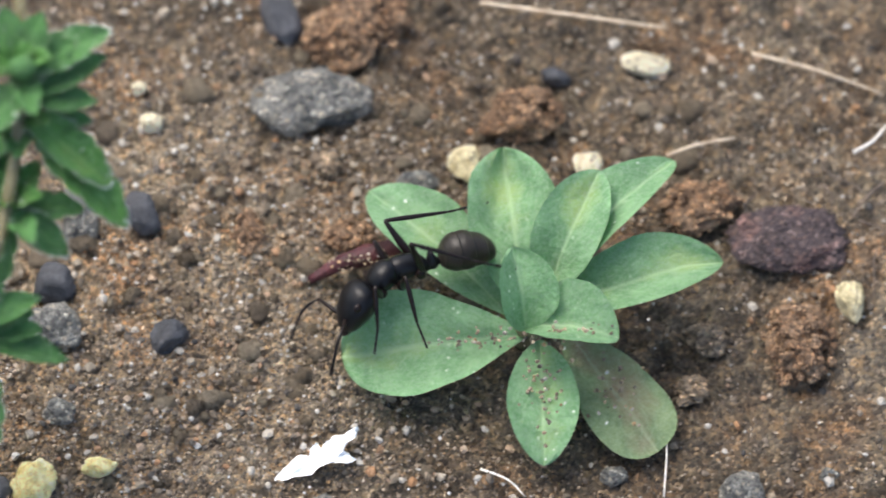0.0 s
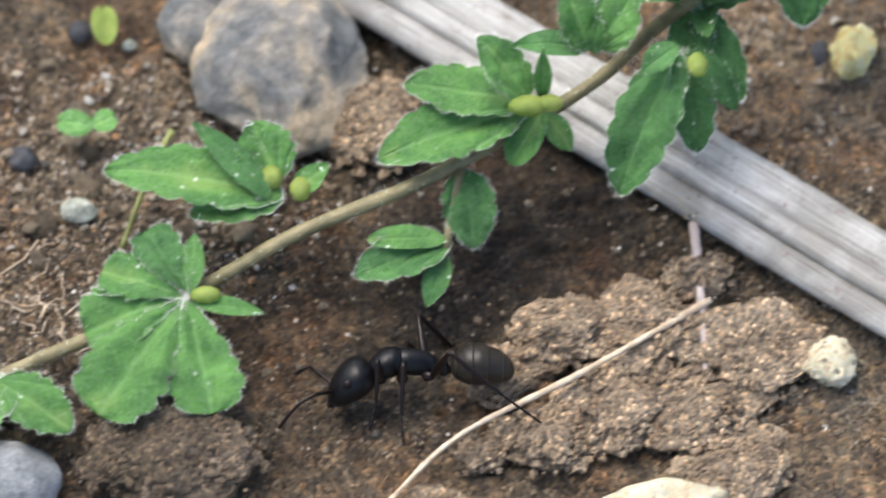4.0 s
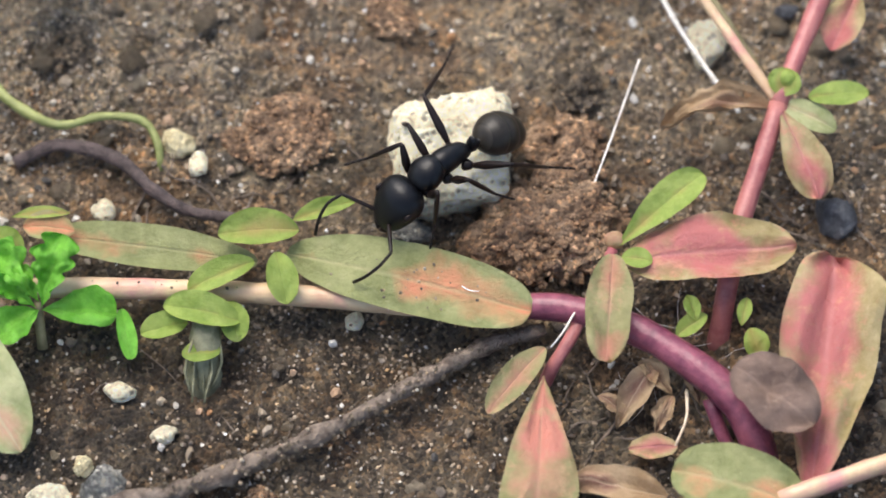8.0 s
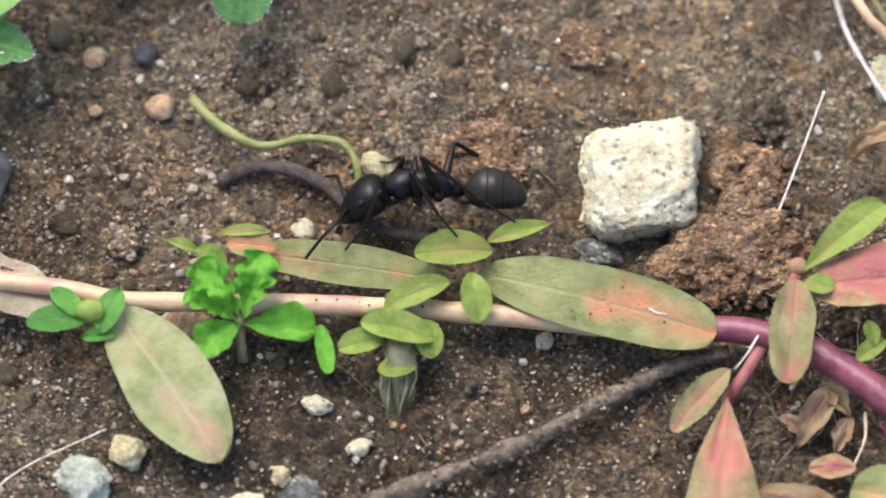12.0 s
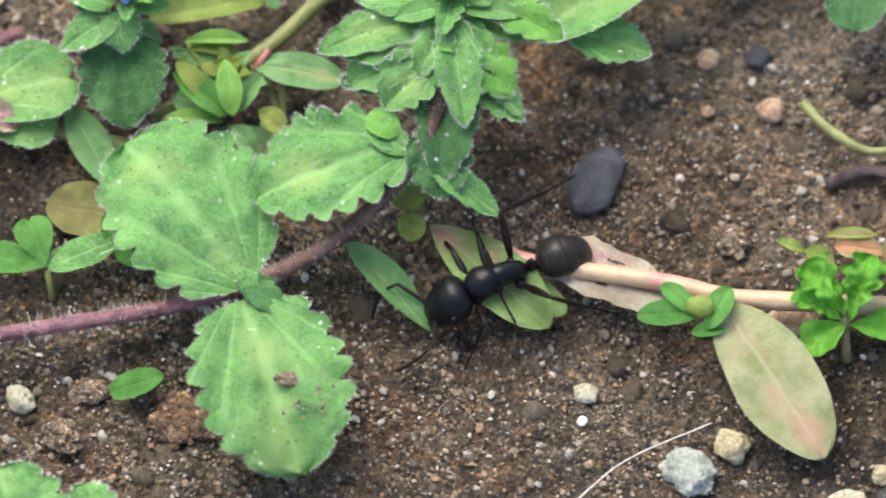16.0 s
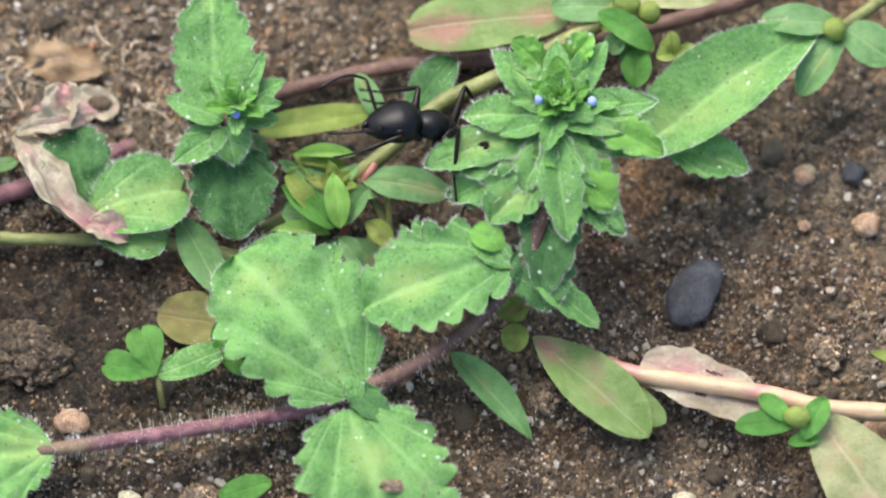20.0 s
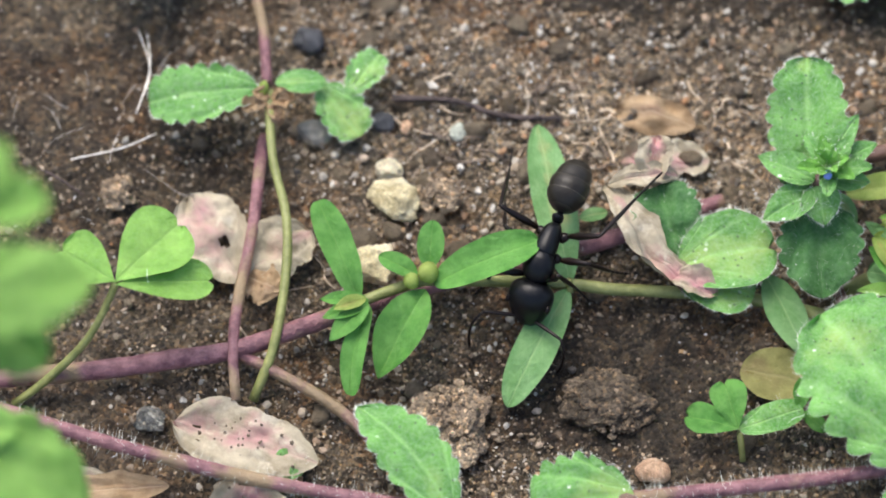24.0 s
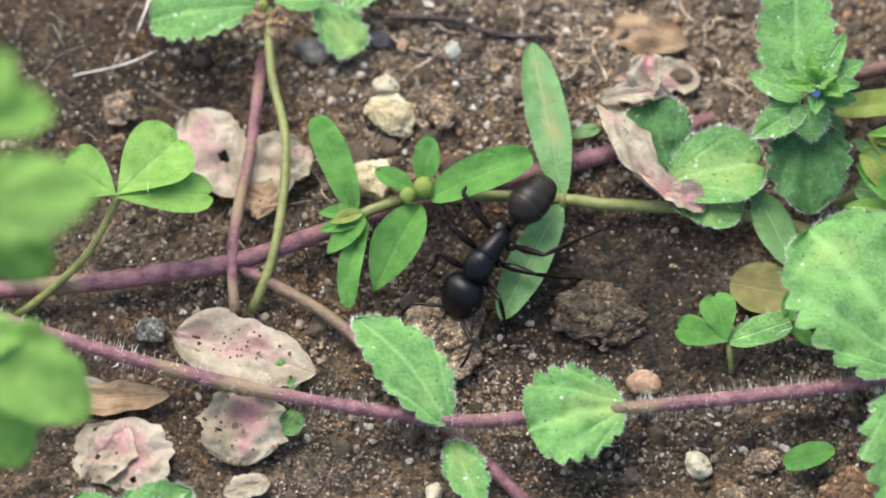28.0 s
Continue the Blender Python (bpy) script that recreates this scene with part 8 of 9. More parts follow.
def build_far_speedwells():
    p = thing("speedwell_seedling", (-145.64, -49.57, 0.20), "speedwell seedling with two round scalloped leaves", "plant", "speedwell plants")
    stem(p, [(-145.38, -50.38, 0.00), (-145.57, -50.13, 1.80)], 0.3, 0.3, STEM_BROWN)
    leaf(p, (-145.21, -50.37, 2.00), (-152.28, -51.61, 1.80), 5.4, "round", SPEEDWELL, 0.08, 0.1, 0, 7, 0.12)
    leaf(p, (-144.83, -50.84, 1.90), (-136.30, -52.34, 1.60), 4.8, "round", SPEEDWELL, 0.08, 0.1, 0, 7, 0.12)
    leaf(p, (-145.37, -50.48, 2.20), (-147.11, -48.37, 2.80), 1.6, "ovate", SPEEDWELL, 0.1, 0.2, 0, 4)
    bead(p, (-145.47, -50.42, 2.60), 0.7, LIME)
    q = thing("speedwell_seedling", (-126.49, -49.88, 0.20), "speedwell seedling with scalloped leaves, partly yellowed", "plant", "speedwell plants")
    stem(q, [(-126.25, -50.50, 0.00), (-126.48, -50.54, 2.40)], 0.3, 0.3, STEM_BROWN)
    leaf(q, (-126.28, -50.88, 2.40), (-134.32, -49.55, 2.00), 4.6, "ovate", SPEEDWELL, 0.08, 0.1, 0, 7, 0.12)
    leaf(q, (-126.48, -50.54, 2.40), (-130.22, -46.61, 2.60), 4.6, "ovate", SPEEDWELL, 0.08, 0.1, 0, 7, 0.12)
    leaf(q, (-126.18, -50.23, 2.60), (-124.40, -44.58, 2.80), 5.2, "round", SPEEDWELL, 0.08, 0.1, 0, 7, 0.12)
    leaf(q, (-126.15, -50.50, 2.40), (-119.72, -49.70, 2.20), 5.4, "round", SPEEDWELL, 0.08, 0.1, 0, 7, 0.12)
    leaf(q, (-126.42, -51.17, 2.20), (-125.41, -54.55, 1.80), 3.8, "round", LIME, 0.08, 0.1, 0, 5, 0.12)
    r = thing("speedwell_seedling", (-183.17, -63.29, 0.20), "speedwell seedling with round scalloped leaves on a thin stalk", "plant", "speedwell plants")
    leaf(r, (-183.27, -64.42, 2.60), (-189.52, -66.08, 2.20), 3.9, "round", SPEEDWELL, 0.08, 0.1, 0, 7, 0.12)
    leaf(r, (-182.33, -63.91, 2.60), (-179.37, -63.38, 2.40), 1.6, "oval", SPEEDWELL, 0.08, 0.1)
    leaf(r, (-179.75, -63.25, 1.60), (-176.97, -65.91, 1.00), 3.0, "round", SPEEDWELL, 0.08, 0.1, 0, 5, 0.12)
    leaf(r, (-178.01, -63.55, 1.60), (-176.56, -60.82, 1.80), 2.2, "round", SPEEDWELL, 0.08, 0.1, 0, 5, 0.12)
    bead(r, (-182.90, -64.55, 3.00), 0.4, LIME, squash=(0.8, 1.2, 1))
    stem(r, [(-187.07, -48.74, 1.00), (-185.19, -56.12, 1.40), (-183.75, -59.80, 1.80), (-182.79, -63.98, 2.40)], 0.32, 0.32, STEM_MAUVE)
    stem(r, [(-182.58, -64.50, 2.60), (-181.75, -68.64, 2.60), (-180.29, -72.57, 2.80), (-179.78, -76.44, 2.60), (-179.88, -80.57, 2.00), (-180.65, -83.35, 0.60)], 0.27, 0.3, STEM_OLIVE)
    for tip, wide in (((-184.03, -66.02, 2.60), 1.1), ((-180.98, -64.92, 2.80), 1.2), ((-181.59, -66.49, 2.40), 1.0), ((-183.53, -64.83, 3.00), 0.8)):
        leaf(r, (-182.45, -65.27, 2.70), tip, wide, "oval", TAN_LEAF, 0.3, 0.6, wavy=0.7, torn=0.08, name="dry_scale")
    s = thing("speedwell_seedling", (-190.11, -52.17, 0.20), "speedwell tuft with toothed leaves", "plant", "speedwell plants")
    leaf(s, (-189.24, -52.63, 3.00), (-193.65, -60.51, 3.40), 5.0, "lance", SPEEDWELL, 0.1, 0.2)
    leaf(s, (-188.76, -51.45, 3.00), (-186.81, -55.16, 2.80), 4.0, "round", SPEEDWELL, 0.1, 0.2, 0, 5)
    leaf(s, (-189.04, -51.68, 3.40), (-191.86, -55.07, 3.40), 3.4, "ovate", SPEEDWELL, 0.1, 0.2, 0, 5)
    stem(s, [(-189.13, -47.80, 0.00), (-188.97, -52.22, 3.00)], 0.3, 0.3, STEM_MAUVE)


build_far_speedwells()


# ---- last stretch: mauve runners, the green shoot, clover and dead leaves ----
def build_runners():
    p = thing("creeping_runner", (-182.45, -80.48, 0.50), "mauve creeping stems crossing over the soil", "plant", "runners")
    stem(p, [(-200.06, -85.56, 1.20), (-196.18, -84.61, 1.40), (-189.71, -83.12, 1.60), (-185.55, -81.89, 1.70), (-182.35, -80.92, 1.80), (-178.34, -78.71, 1.60), (-174.04, -76.16, 1.40), (-169.33, -73.96, 1.30), (-163.02, -71.20, 1.30), (-160.82, -70.14, 1.30), (-155.21, -66.97, 1.00)], 0.6, 0.5, STEM_MAUVE)
    stem(p, [(-182.68, -66.11, -0.80), (-182.58, -68.04, 0.60), (-182.29, -72.93, 1.30), (-182.38, -77.57, 1.80), (-182.16, -80.99, 2.20), (-181.52, -84.00, 1.80)], 0.38, 0.32, STEM_MAUVE)
    stem(p, [(-182.18, -80.92, 1.60), (-179.19, -81.85, 1.40), (-174.87, -83.85, 1.20), (-169.90, -88.06, 1.00), (-166.56, -90.03, 0.80), (-162.36, -93.33, 0.60)], 0.34, 0.4, STEM_MAUVE)
    hairs(p, [(-169.33, -73.96, 1.30), (-163.02, -71.20, 1.30), (-160.82, -70.14, 1.30)], 0.5, 90, 0.8)
    q = thing("hairy_runner", (-167.83, -88.47, 0.50), "long mauve hairy runner with scalloped leaves at its nodes", "plant", "runners")
    line = [(-198.61, -85.77, 2.60), (-195.78, -86.62, 2.60), (-188.86, -87.96, 2.80), (-185.11, -88.49, 2.80), (-179.34, -89.15, 2.80), (-172.65, -89.42, 2.80), (-167.67, -89.40, 2.80), (-163.48, -88.60, 2.80), (-157.41, -86.98, 2.60), (-149.43, -84.75, 2.40), (-143.68, -83.10, 2.20)]
    stem(q, line, 0.42, 0.42, STEM_MAUVE)
    hairs(q, line, 0.42, 700, 0.7)
    leaf(q, (-167.95, -89.71, 3.00), (-174.29, -84.06, 3.60), 4.2, "ovate", SPEEDWELL, 0.15, 0.1, 0, 7, 0.12, sway=0.05)
    leaf(q, (-157.77, -86.91, 3.00), (-163.11, -89.43, 3.20), 6.4, "round", SPEEDWELL, 0.12, 0.12, 0, 6, 0.14)
    leaf(q, (-167.58, -89.99, 1.20), (-165.30, -93.93, 1.00), 2.6, "ovate", SPEEDWELL, 0.1, 0.1, 0, 4)
    bead(q, (-158.02, -87.34, 3.00), 0.45, BROWN_LEAF, "node", (1.4, 0.8, 0.8))
    s = thing("speedwell_plant", (-154.04, -95.41, 0.30), "speedwell with broad scalloped leaves at the bottom of the hollow", "plant", "speedwell plants")
    leaf(s, (-158.41, -99.94, 2.40), (-158.80, -93.58, 3.00), 6.4, "broad", SPEEDWELL, 0.1, 0.15, 0, 5, 0.14)
    leaf(s, (-151.30, -100.35, 2.60), (-153.55, -94.33, 3.20), 6.6, "broad", SPEEDWELL, 0.1, 0.15, 0, 5, 0.14)
    leaf(s, (-147.59, -99.14, 2.20), (-148.57, -94.48, 2.40), 3.4, "broad", SPEEDWELL, 0.1, 0.15, 0, 6, 0.14)
    stem(s, [(-157.78, -100.65, 0.00), (-153.94, -99.76, 2.20), (-147.61, -99.06, 2.00)], 0.4, 0.4, STEM_MAUVE)
    t = thing("seedling", (-146.61, -87.50, 0.20), "single fresh green oblong seed leaf", "seedling", "seedlings")
    leaf(t, (-145.18, -87.27, 1.40), (-148.00, -88.60, 1.20), 1.6, "strap", FRESH, 0.08, 0.15, name="seed_leaf")


build_runners()


def build_green_shoot():
    p = thing("green_shoot", (-169.01, -73.93, 0.50), "fresh green shoot with narrow glossy leaves", "plant")
    stem(p, [(-145.20, -73.51, -0.80), (-148.28, -73.34, 0.70), (-153.36, -73.07, 1.30), (-157.66, -73.47, 1.60), (-160.96, -73.86, 1.80), (-163.62, -73.98, 2.00), (-168.86, -74.83, 2.60), (-171.78, -75.44, 3.00), (-174.87, -77.15, 3.20), (-175.78, -77.76, 3.20)], 0.4, 0.32, STEM_OLIVE)
    leaf(p, (-175.35, -77.24, 3.40), (-178.52, -71.86, 4.40), 2.0, "strap", FRESH, 0.1, 0.4)
    leaf(p, (-171.05, -75.78, 3.60), (-165.25, -73.17, 5.80), 2.5, "strap", FRESH, 0.1, 0.3)
    leaf(p, (-171.50, -75.02, 3.80), (-171.65, -72.22, 4.60), 1.6, "oval", FRESH, 0.1, 0.3)
    leaf(p, (-172.10, -75.47, 3.80), (-174.49, -74.73, 4.20), 1.3, "oval", FRESH, 0.1, 0.3)
    leaf(p, (-171.52, -76.04, 3.20), (-173.54, -81.53, 2.00), 2.9, "lance", FRESH, 0.15, 0.5)
    leaf(p, (-174.63, -77.59, 3.20), (-174.93, -82.90, 2.20), 1.4, "strap", FRESH, 0.1, 0.4, sway=0.06)
    leaf(p, (-174.65, -77.40, 3.60), (-177.50, -77.80, 3.80), 1.0, "lance", FRESH, 0.1, 0.3)
    leaf(p, (-174.63, -77.58, 3.60), (-177.20, -78.87, 3.60), 1.1, "lance", FRESH, 0.1, 0.3)
    leaf(p, (-174.61, -77.67, 3.80), (-176.59, -80.06, 3.20), 1.4, "lance", FRESH, 0.1, 0.3)
    leaf(p, (-174.83, -77.33, 3.80), (-176.58, -78.50, 4.20), 0.9, "lance", LIME, 0.1, 0.3)
    bead(p, (-171.46, -75.29, 4.00), 0.65, LIME)
    bead(p, (-172.36, -75.97, 4.00), 0.5, LIME)
    q = thing("oblong_leaf_pair", (-163.50, -73.70, 1.00), "pair of soft green oblong leaves on the olive stem", "leaves")
    leaf(q, (-163.35, -74.03, 2.20), (-166.59, -64.75, 3.40), 2.5, "oval", SOFT_GREEN, 0.08, 0.15)
    leaf(q, (-163.40, -74.40, 2.20), (-165.86, -81.95, 1.40), 2.5, "oval", SOFT_GREEN, 0.08, 0.15)
    leaf(q, (-163.44, -69.46, 1.40), (-161.85, -68.86, 1.40), 0.9, "oval", SOFT_GREEN, 0.08, 0.15)
    stem(q, [(-163.27, -74.55, 2.00), (-163.42, -73.76, 2.40)], 0.25, 0.2, STEM_OLIVE)


build_green_shoot()


def build_clover():
    p = thing("clover", (-194.12, -85.21, 0.30), "three-leaved yellow-green clover on a thin stalk", "clover")
    stem(p, [(-194.39, -85.52, 0.50), (-192.52, -84.25, 2.00), (-190.42, -82.27, 4.00), (-189.30, -80.07, 6.00), (-189.16, -79.59, 6.60)], 0.26, 0.22, STEM_OLIVE)
    leaf(p, (-189.14, -79.67, 6.80), (-192.65, -78.17, 7.00), 3.4, "obovate", CLOVER, 0.05, 0.2, notch=0.06, name="leaflet")
    leaf(p, (-189.14, -79.67, 6.80), (-185.87, -75.64, 7.40), 4.4, "obovate", CLOVER, 0.05, 0.2, notch=0.06, name="leaflet")
    leaf(p, (-189.11, -79.85, 6.80), (-183.51, -78.67, 6.40), 2.6, "obovate", CLOVER, 0.05, 0.3, notch=0.06, name="leaflet")
    q = thing("clover_seedling", (-152.17, -82.15, 0.20), "tiny clover seedling with a heart-shaped leaf", "clover")
    stem(q, [(-151.91, -82.76, 0.00), (-152.27, -81.57, 1.40)], 0.2, 0.2, STEM_OLIVE)
    leaf(q, (-152.28, -81.56, 1.80), (-155.54, -81.21, 2.00), 2.0, "obovate", FRESH, 0.05, 0.2, notch=0.07, name="leaflet")
    leaf(q, (-152.35, -81.57, 1.80), (-153.62, -78.81, 2.20), 2.2, "obovate", FRESH, 0.05, 0.2, notch=0.07, name="leaflet")
    leaf(q, (-152.29, -81.48, 1.60), (-148.82, -79.68, 1.60), 1.9, "strap", SPEEDWELL, 0.05, 0.2, name="leaflet")
    leaf(q, (-148.99, -79.70, 1.60), (-149.08, -77.86, 2.00), 1.0, "oval", FRESH, 0.05, 0.2, name="leaflet")
    leaf(q, (-148.81, -79.77, 1.40), (-147.32, -80.67, 1.00), 1.0, "oval", FRESH, 0.05, 0.2, name="leaflet")


build_clover()


def dead(label, rows):
    p = thing("dead_leaf", rows[0][0], label, "leaf", "dead leaves")
    for b, t, w, mat, sh in rows:
        leaf(p, b, t, w, sh, mat, 0.05, 0.1, wavy=0.3, torn=0.1 if mat in (PINK, TAN_LEAF) else 0.0, name="blade")


dead("bleached pink and white dead leaf under the runner", [((-176.21, -87.02, 1.40), (-184.93, -85.78, 1.40), 4.6, PINK, "oval"), ((-177.13, -86.48, 1.50), (-178.82, -88.45, 1.30), 2.0, SPEEDWELL, "oval")])
dead("cream dead leaf with dark spots", [((-180.05, -88.06, 0.90), (-179.91, -93.19, 0.80), 5.0, PINK, "round"), ((-176.79, -89.41, 0.90), (-177.56, -90.98, 0.90), 1.6, SPEEDWELL, "oval")])
dead("grey-white dead leaf on the soil", [((-186.98, -91.29, 0.90), (-185.24, -95.73, 0.80), 4.4, PINK, "round"), ((-186.93, -91.61, 0.80), (-188.65, -95.51, 0.80), 3.4, PINK, "round")])
dead("narrow dry pinkish leaf under the runner", [((-184.57, -89.47, 0.90), (-191.76, -91.09, 0.90), 2.0, TAN_LEAF, "lance"), ((-187.96, -89.52, 0.70), (-194.62, -90.23, 0.90), 1.8, PINK, "lance")])
dead("pale crumpled dead leaf behind the stalks", [((-182.48, -76.04, 0.80), (-186.30, -71.13, 0.90), 4.4, PINK, "round"), ((-181.94, -75.23, 0.80), (-179.03, -72.27, 0.90), 3.6, PINK, "round"), ((-182.21, -75.64, 0.80), (-180.05, -76.46, 0.90), 2.4, TAN_LEAF, "oval")])
dead("white curled leaf scrap on the soil", [((-180.43, -95.19, 0.80), (-177.83, -93.94, 0.90), 1.6, PINK, "oval")])
fibre("dark_root", [(-175.53, -63.07, 0.70), (-171.88, -62.81, 0.90), (-169.13, -63.28, 0.80), (-165.50, -62.92, 0.60)], 0.2, ROOT, "dark reddish rotting rootlet", "root", "roots")
fibre("dark_root", [(-169.81, -63.08, 0.60), (-167.76, -63.35, 0.90), (-166.33, -62.91, 0.50)], 0.12, ROOT, "black thin rootlet", "root", "roots")
fibre("root_fibre", [(-195.01, -70.70, 0.80), (-193.71, -71.34, 1.00), (-192.54, -71.93, 0.80)], 0.08, ROOT, "thin dark rootlet")
fibre("root_fibre", [(-190.20, -65.80, 0.80), (-189.94, -63.28, 1.00), (-190.48, -61.05, 0.80)], 0.05, THREAD, "fine white fibre")
fibre("root_fibre", [(-190.31, -66.30, 0.80), (-189.91, -63.53, 1.00), (-191.01, -60.98, 0.80)], 0.05, THREAD, "fine white fibre")
fibre("root_fibre", [(-193.64, -69.76, 0.80), (-190.76, -68.68, 1.00), (-188.94, -67.40, 0.80)], 0.06, THREAD, "fine white fibre")
fibre("root_fibre", [(-158.10, -46.68, 0.80), (-155.64, -47.35, 1.00), (-153.03, -46.69, 0.80)], 0.05, THREAD, "fine white fibre")


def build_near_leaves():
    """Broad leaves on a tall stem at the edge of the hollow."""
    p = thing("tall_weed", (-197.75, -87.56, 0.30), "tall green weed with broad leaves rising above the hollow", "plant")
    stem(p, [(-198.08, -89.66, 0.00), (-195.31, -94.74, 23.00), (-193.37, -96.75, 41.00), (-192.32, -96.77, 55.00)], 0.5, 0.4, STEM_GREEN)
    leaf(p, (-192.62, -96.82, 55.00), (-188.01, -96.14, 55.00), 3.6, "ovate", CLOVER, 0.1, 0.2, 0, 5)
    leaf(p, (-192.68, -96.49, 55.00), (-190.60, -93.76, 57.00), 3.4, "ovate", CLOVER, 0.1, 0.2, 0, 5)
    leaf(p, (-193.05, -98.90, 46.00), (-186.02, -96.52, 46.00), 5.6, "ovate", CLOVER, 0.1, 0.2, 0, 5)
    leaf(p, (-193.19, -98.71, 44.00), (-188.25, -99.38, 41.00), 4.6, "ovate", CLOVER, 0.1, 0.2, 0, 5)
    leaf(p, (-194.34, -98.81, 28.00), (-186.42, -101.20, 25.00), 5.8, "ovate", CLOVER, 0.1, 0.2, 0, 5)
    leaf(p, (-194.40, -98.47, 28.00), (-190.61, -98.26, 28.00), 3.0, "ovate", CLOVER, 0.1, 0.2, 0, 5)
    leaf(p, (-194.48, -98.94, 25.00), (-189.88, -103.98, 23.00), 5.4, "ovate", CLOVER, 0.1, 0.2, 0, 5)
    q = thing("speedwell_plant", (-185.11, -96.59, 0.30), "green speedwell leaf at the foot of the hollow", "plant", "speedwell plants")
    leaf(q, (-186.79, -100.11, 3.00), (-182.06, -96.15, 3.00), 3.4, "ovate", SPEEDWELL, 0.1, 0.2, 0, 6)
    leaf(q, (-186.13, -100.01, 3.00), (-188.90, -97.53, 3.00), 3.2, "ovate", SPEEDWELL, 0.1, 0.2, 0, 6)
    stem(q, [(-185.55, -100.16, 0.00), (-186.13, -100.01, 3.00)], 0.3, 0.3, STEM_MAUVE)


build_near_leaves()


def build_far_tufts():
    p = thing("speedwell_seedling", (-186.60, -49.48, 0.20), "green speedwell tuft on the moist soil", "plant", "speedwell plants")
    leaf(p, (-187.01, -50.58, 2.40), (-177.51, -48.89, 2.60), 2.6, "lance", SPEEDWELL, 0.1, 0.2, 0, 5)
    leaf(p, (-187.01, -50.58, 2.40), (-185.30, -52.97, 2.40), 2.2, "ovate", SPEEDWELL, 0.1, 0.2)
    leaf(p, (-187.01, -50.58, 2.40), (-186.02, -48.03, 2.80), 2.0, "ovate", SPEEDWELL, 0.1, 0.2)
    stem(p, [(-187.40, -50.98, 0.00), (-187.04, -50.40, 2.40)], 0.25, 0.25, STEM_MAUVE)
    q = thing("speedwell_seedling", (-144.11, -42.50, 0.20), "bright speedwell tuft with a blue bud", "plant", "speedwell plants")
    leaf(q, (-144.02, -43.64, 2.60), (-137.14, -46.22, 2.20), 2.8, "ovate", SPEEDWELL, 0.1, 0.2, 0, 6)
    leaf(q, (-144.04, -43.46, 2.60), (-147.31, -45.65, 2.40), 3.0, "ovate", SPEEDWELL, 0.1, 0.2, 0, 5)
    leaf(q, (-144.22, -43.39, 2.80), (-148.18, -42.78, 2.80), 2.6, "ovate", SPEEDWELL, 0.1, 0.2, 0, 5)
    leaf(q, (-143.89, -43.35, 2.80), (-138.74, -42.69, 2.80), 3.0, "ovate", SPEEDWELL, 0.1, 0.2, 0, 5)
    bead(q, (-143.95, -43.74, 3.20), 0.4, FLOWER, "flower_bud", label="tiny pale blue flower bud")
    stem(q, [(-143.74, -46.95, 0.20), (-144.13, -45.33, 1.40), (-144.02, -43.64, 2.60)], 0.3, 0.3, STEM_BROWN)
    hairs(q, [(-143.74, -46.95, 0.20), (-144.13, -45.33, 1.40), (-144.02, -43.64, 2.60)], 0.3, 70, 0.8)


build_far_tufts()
scatter("leaf_grit", (-86.74, -79.25, 3.00), (2.6, 0.8), 30, 0.04, 0.1, "pale grains on the olive leaf", SAND)
scatter("leaf_grit", (-136.50, -89.42, 4.90), (0.8, 0.8), 50, 0.04, 0.11, "tan dust on the broad leaf", SAND)
scatter("leaf_grit", (-100.62, -79.44, 2.50), (3.0, 0.25), 24, 0.04, 0.11, "grains on the pink stem", CRUMB)
scatter("leaf_grit", (-180.79, -86.46, 1.90), (1.5, 0.8), 30, 0.05, 0.13, "dark grit on the dead leaf", CRUMB)
scatter("leaf_grit", (-180.55, -91.23, 1.30), (1.5, 0.8), 30, 0.05, 0.13, "dark grit on the dead leaf", CRUMB)

# white streaks added where wet leaves, stems and soil would glint
wisps([(-134.10, -69.81, 8.40), (-133.13, -71.38, 7.90), (-140.82, -75.88, 5.00), (-140.59, -77.41, 4.90), (-145.14, -79.42, 4.80), (-144.37, -81.73, 4.60), (-136.35, -77.53, 6.20), (-137.49, -74.91, 6.60), (-138.40, -73.38, 6.60), (-132.69, -67.71, 8.80), (-135.99, -75.28, 6.40), (-134.85, -70.44, 8.20), (-132.08, -70.51, 8.20), (-140.04, -78.62, 5.40)], "white streaks standing for wet glints on the speedwell leaves")
wisps([(-139.93, -54.42, 2.20), (-139.20, -54.93, 1.90), (-138.98, -55.39, 1.20)], "white streaks standing for wet glints on the seedling leaves")
wisps([(-58.96, -18.14, 6.40), (-56.91, -20.07, 5.20), (-57.69, -22.82, 4.60), (-61.99, -22.67, 4.60), (-67.73, -26.62, 3.90), (-59.06, -28.25, 3.80), (-60.95, -17.78, 6.40), (-58.02, -23.30, 4.00), (-55.10, -20.74, 5.80), (-66.27, -19.22, 5.40)], "white streaks standing for wet glints on the toothed leaves")
wisps([(-84.74, -79.46, 2.90), (-88.92, -80.47, 2.60)], "white streaks standing for glints about the creeping weed")
wisps([(-140.67, -77.29, 5.00), (-145.25, -79.00, 4.80), (-144.40, -81.76, 4.60), (-133.76, -69.68, 8.40), (-138.36, -91.26, 4.20)], "white streaks standing for glints on leaves and soil")
wisps([(-187.25, -79.37, 7.60), (-172.85, -80.20, 1.40), (-178.64, -77.66, 1.20), (-144.35, -82.28, 4.60), (-149.03, -80.41, 2.00), (-187.85, -88.99, 3.20)], "white streaks standing for glints on stems and soil")


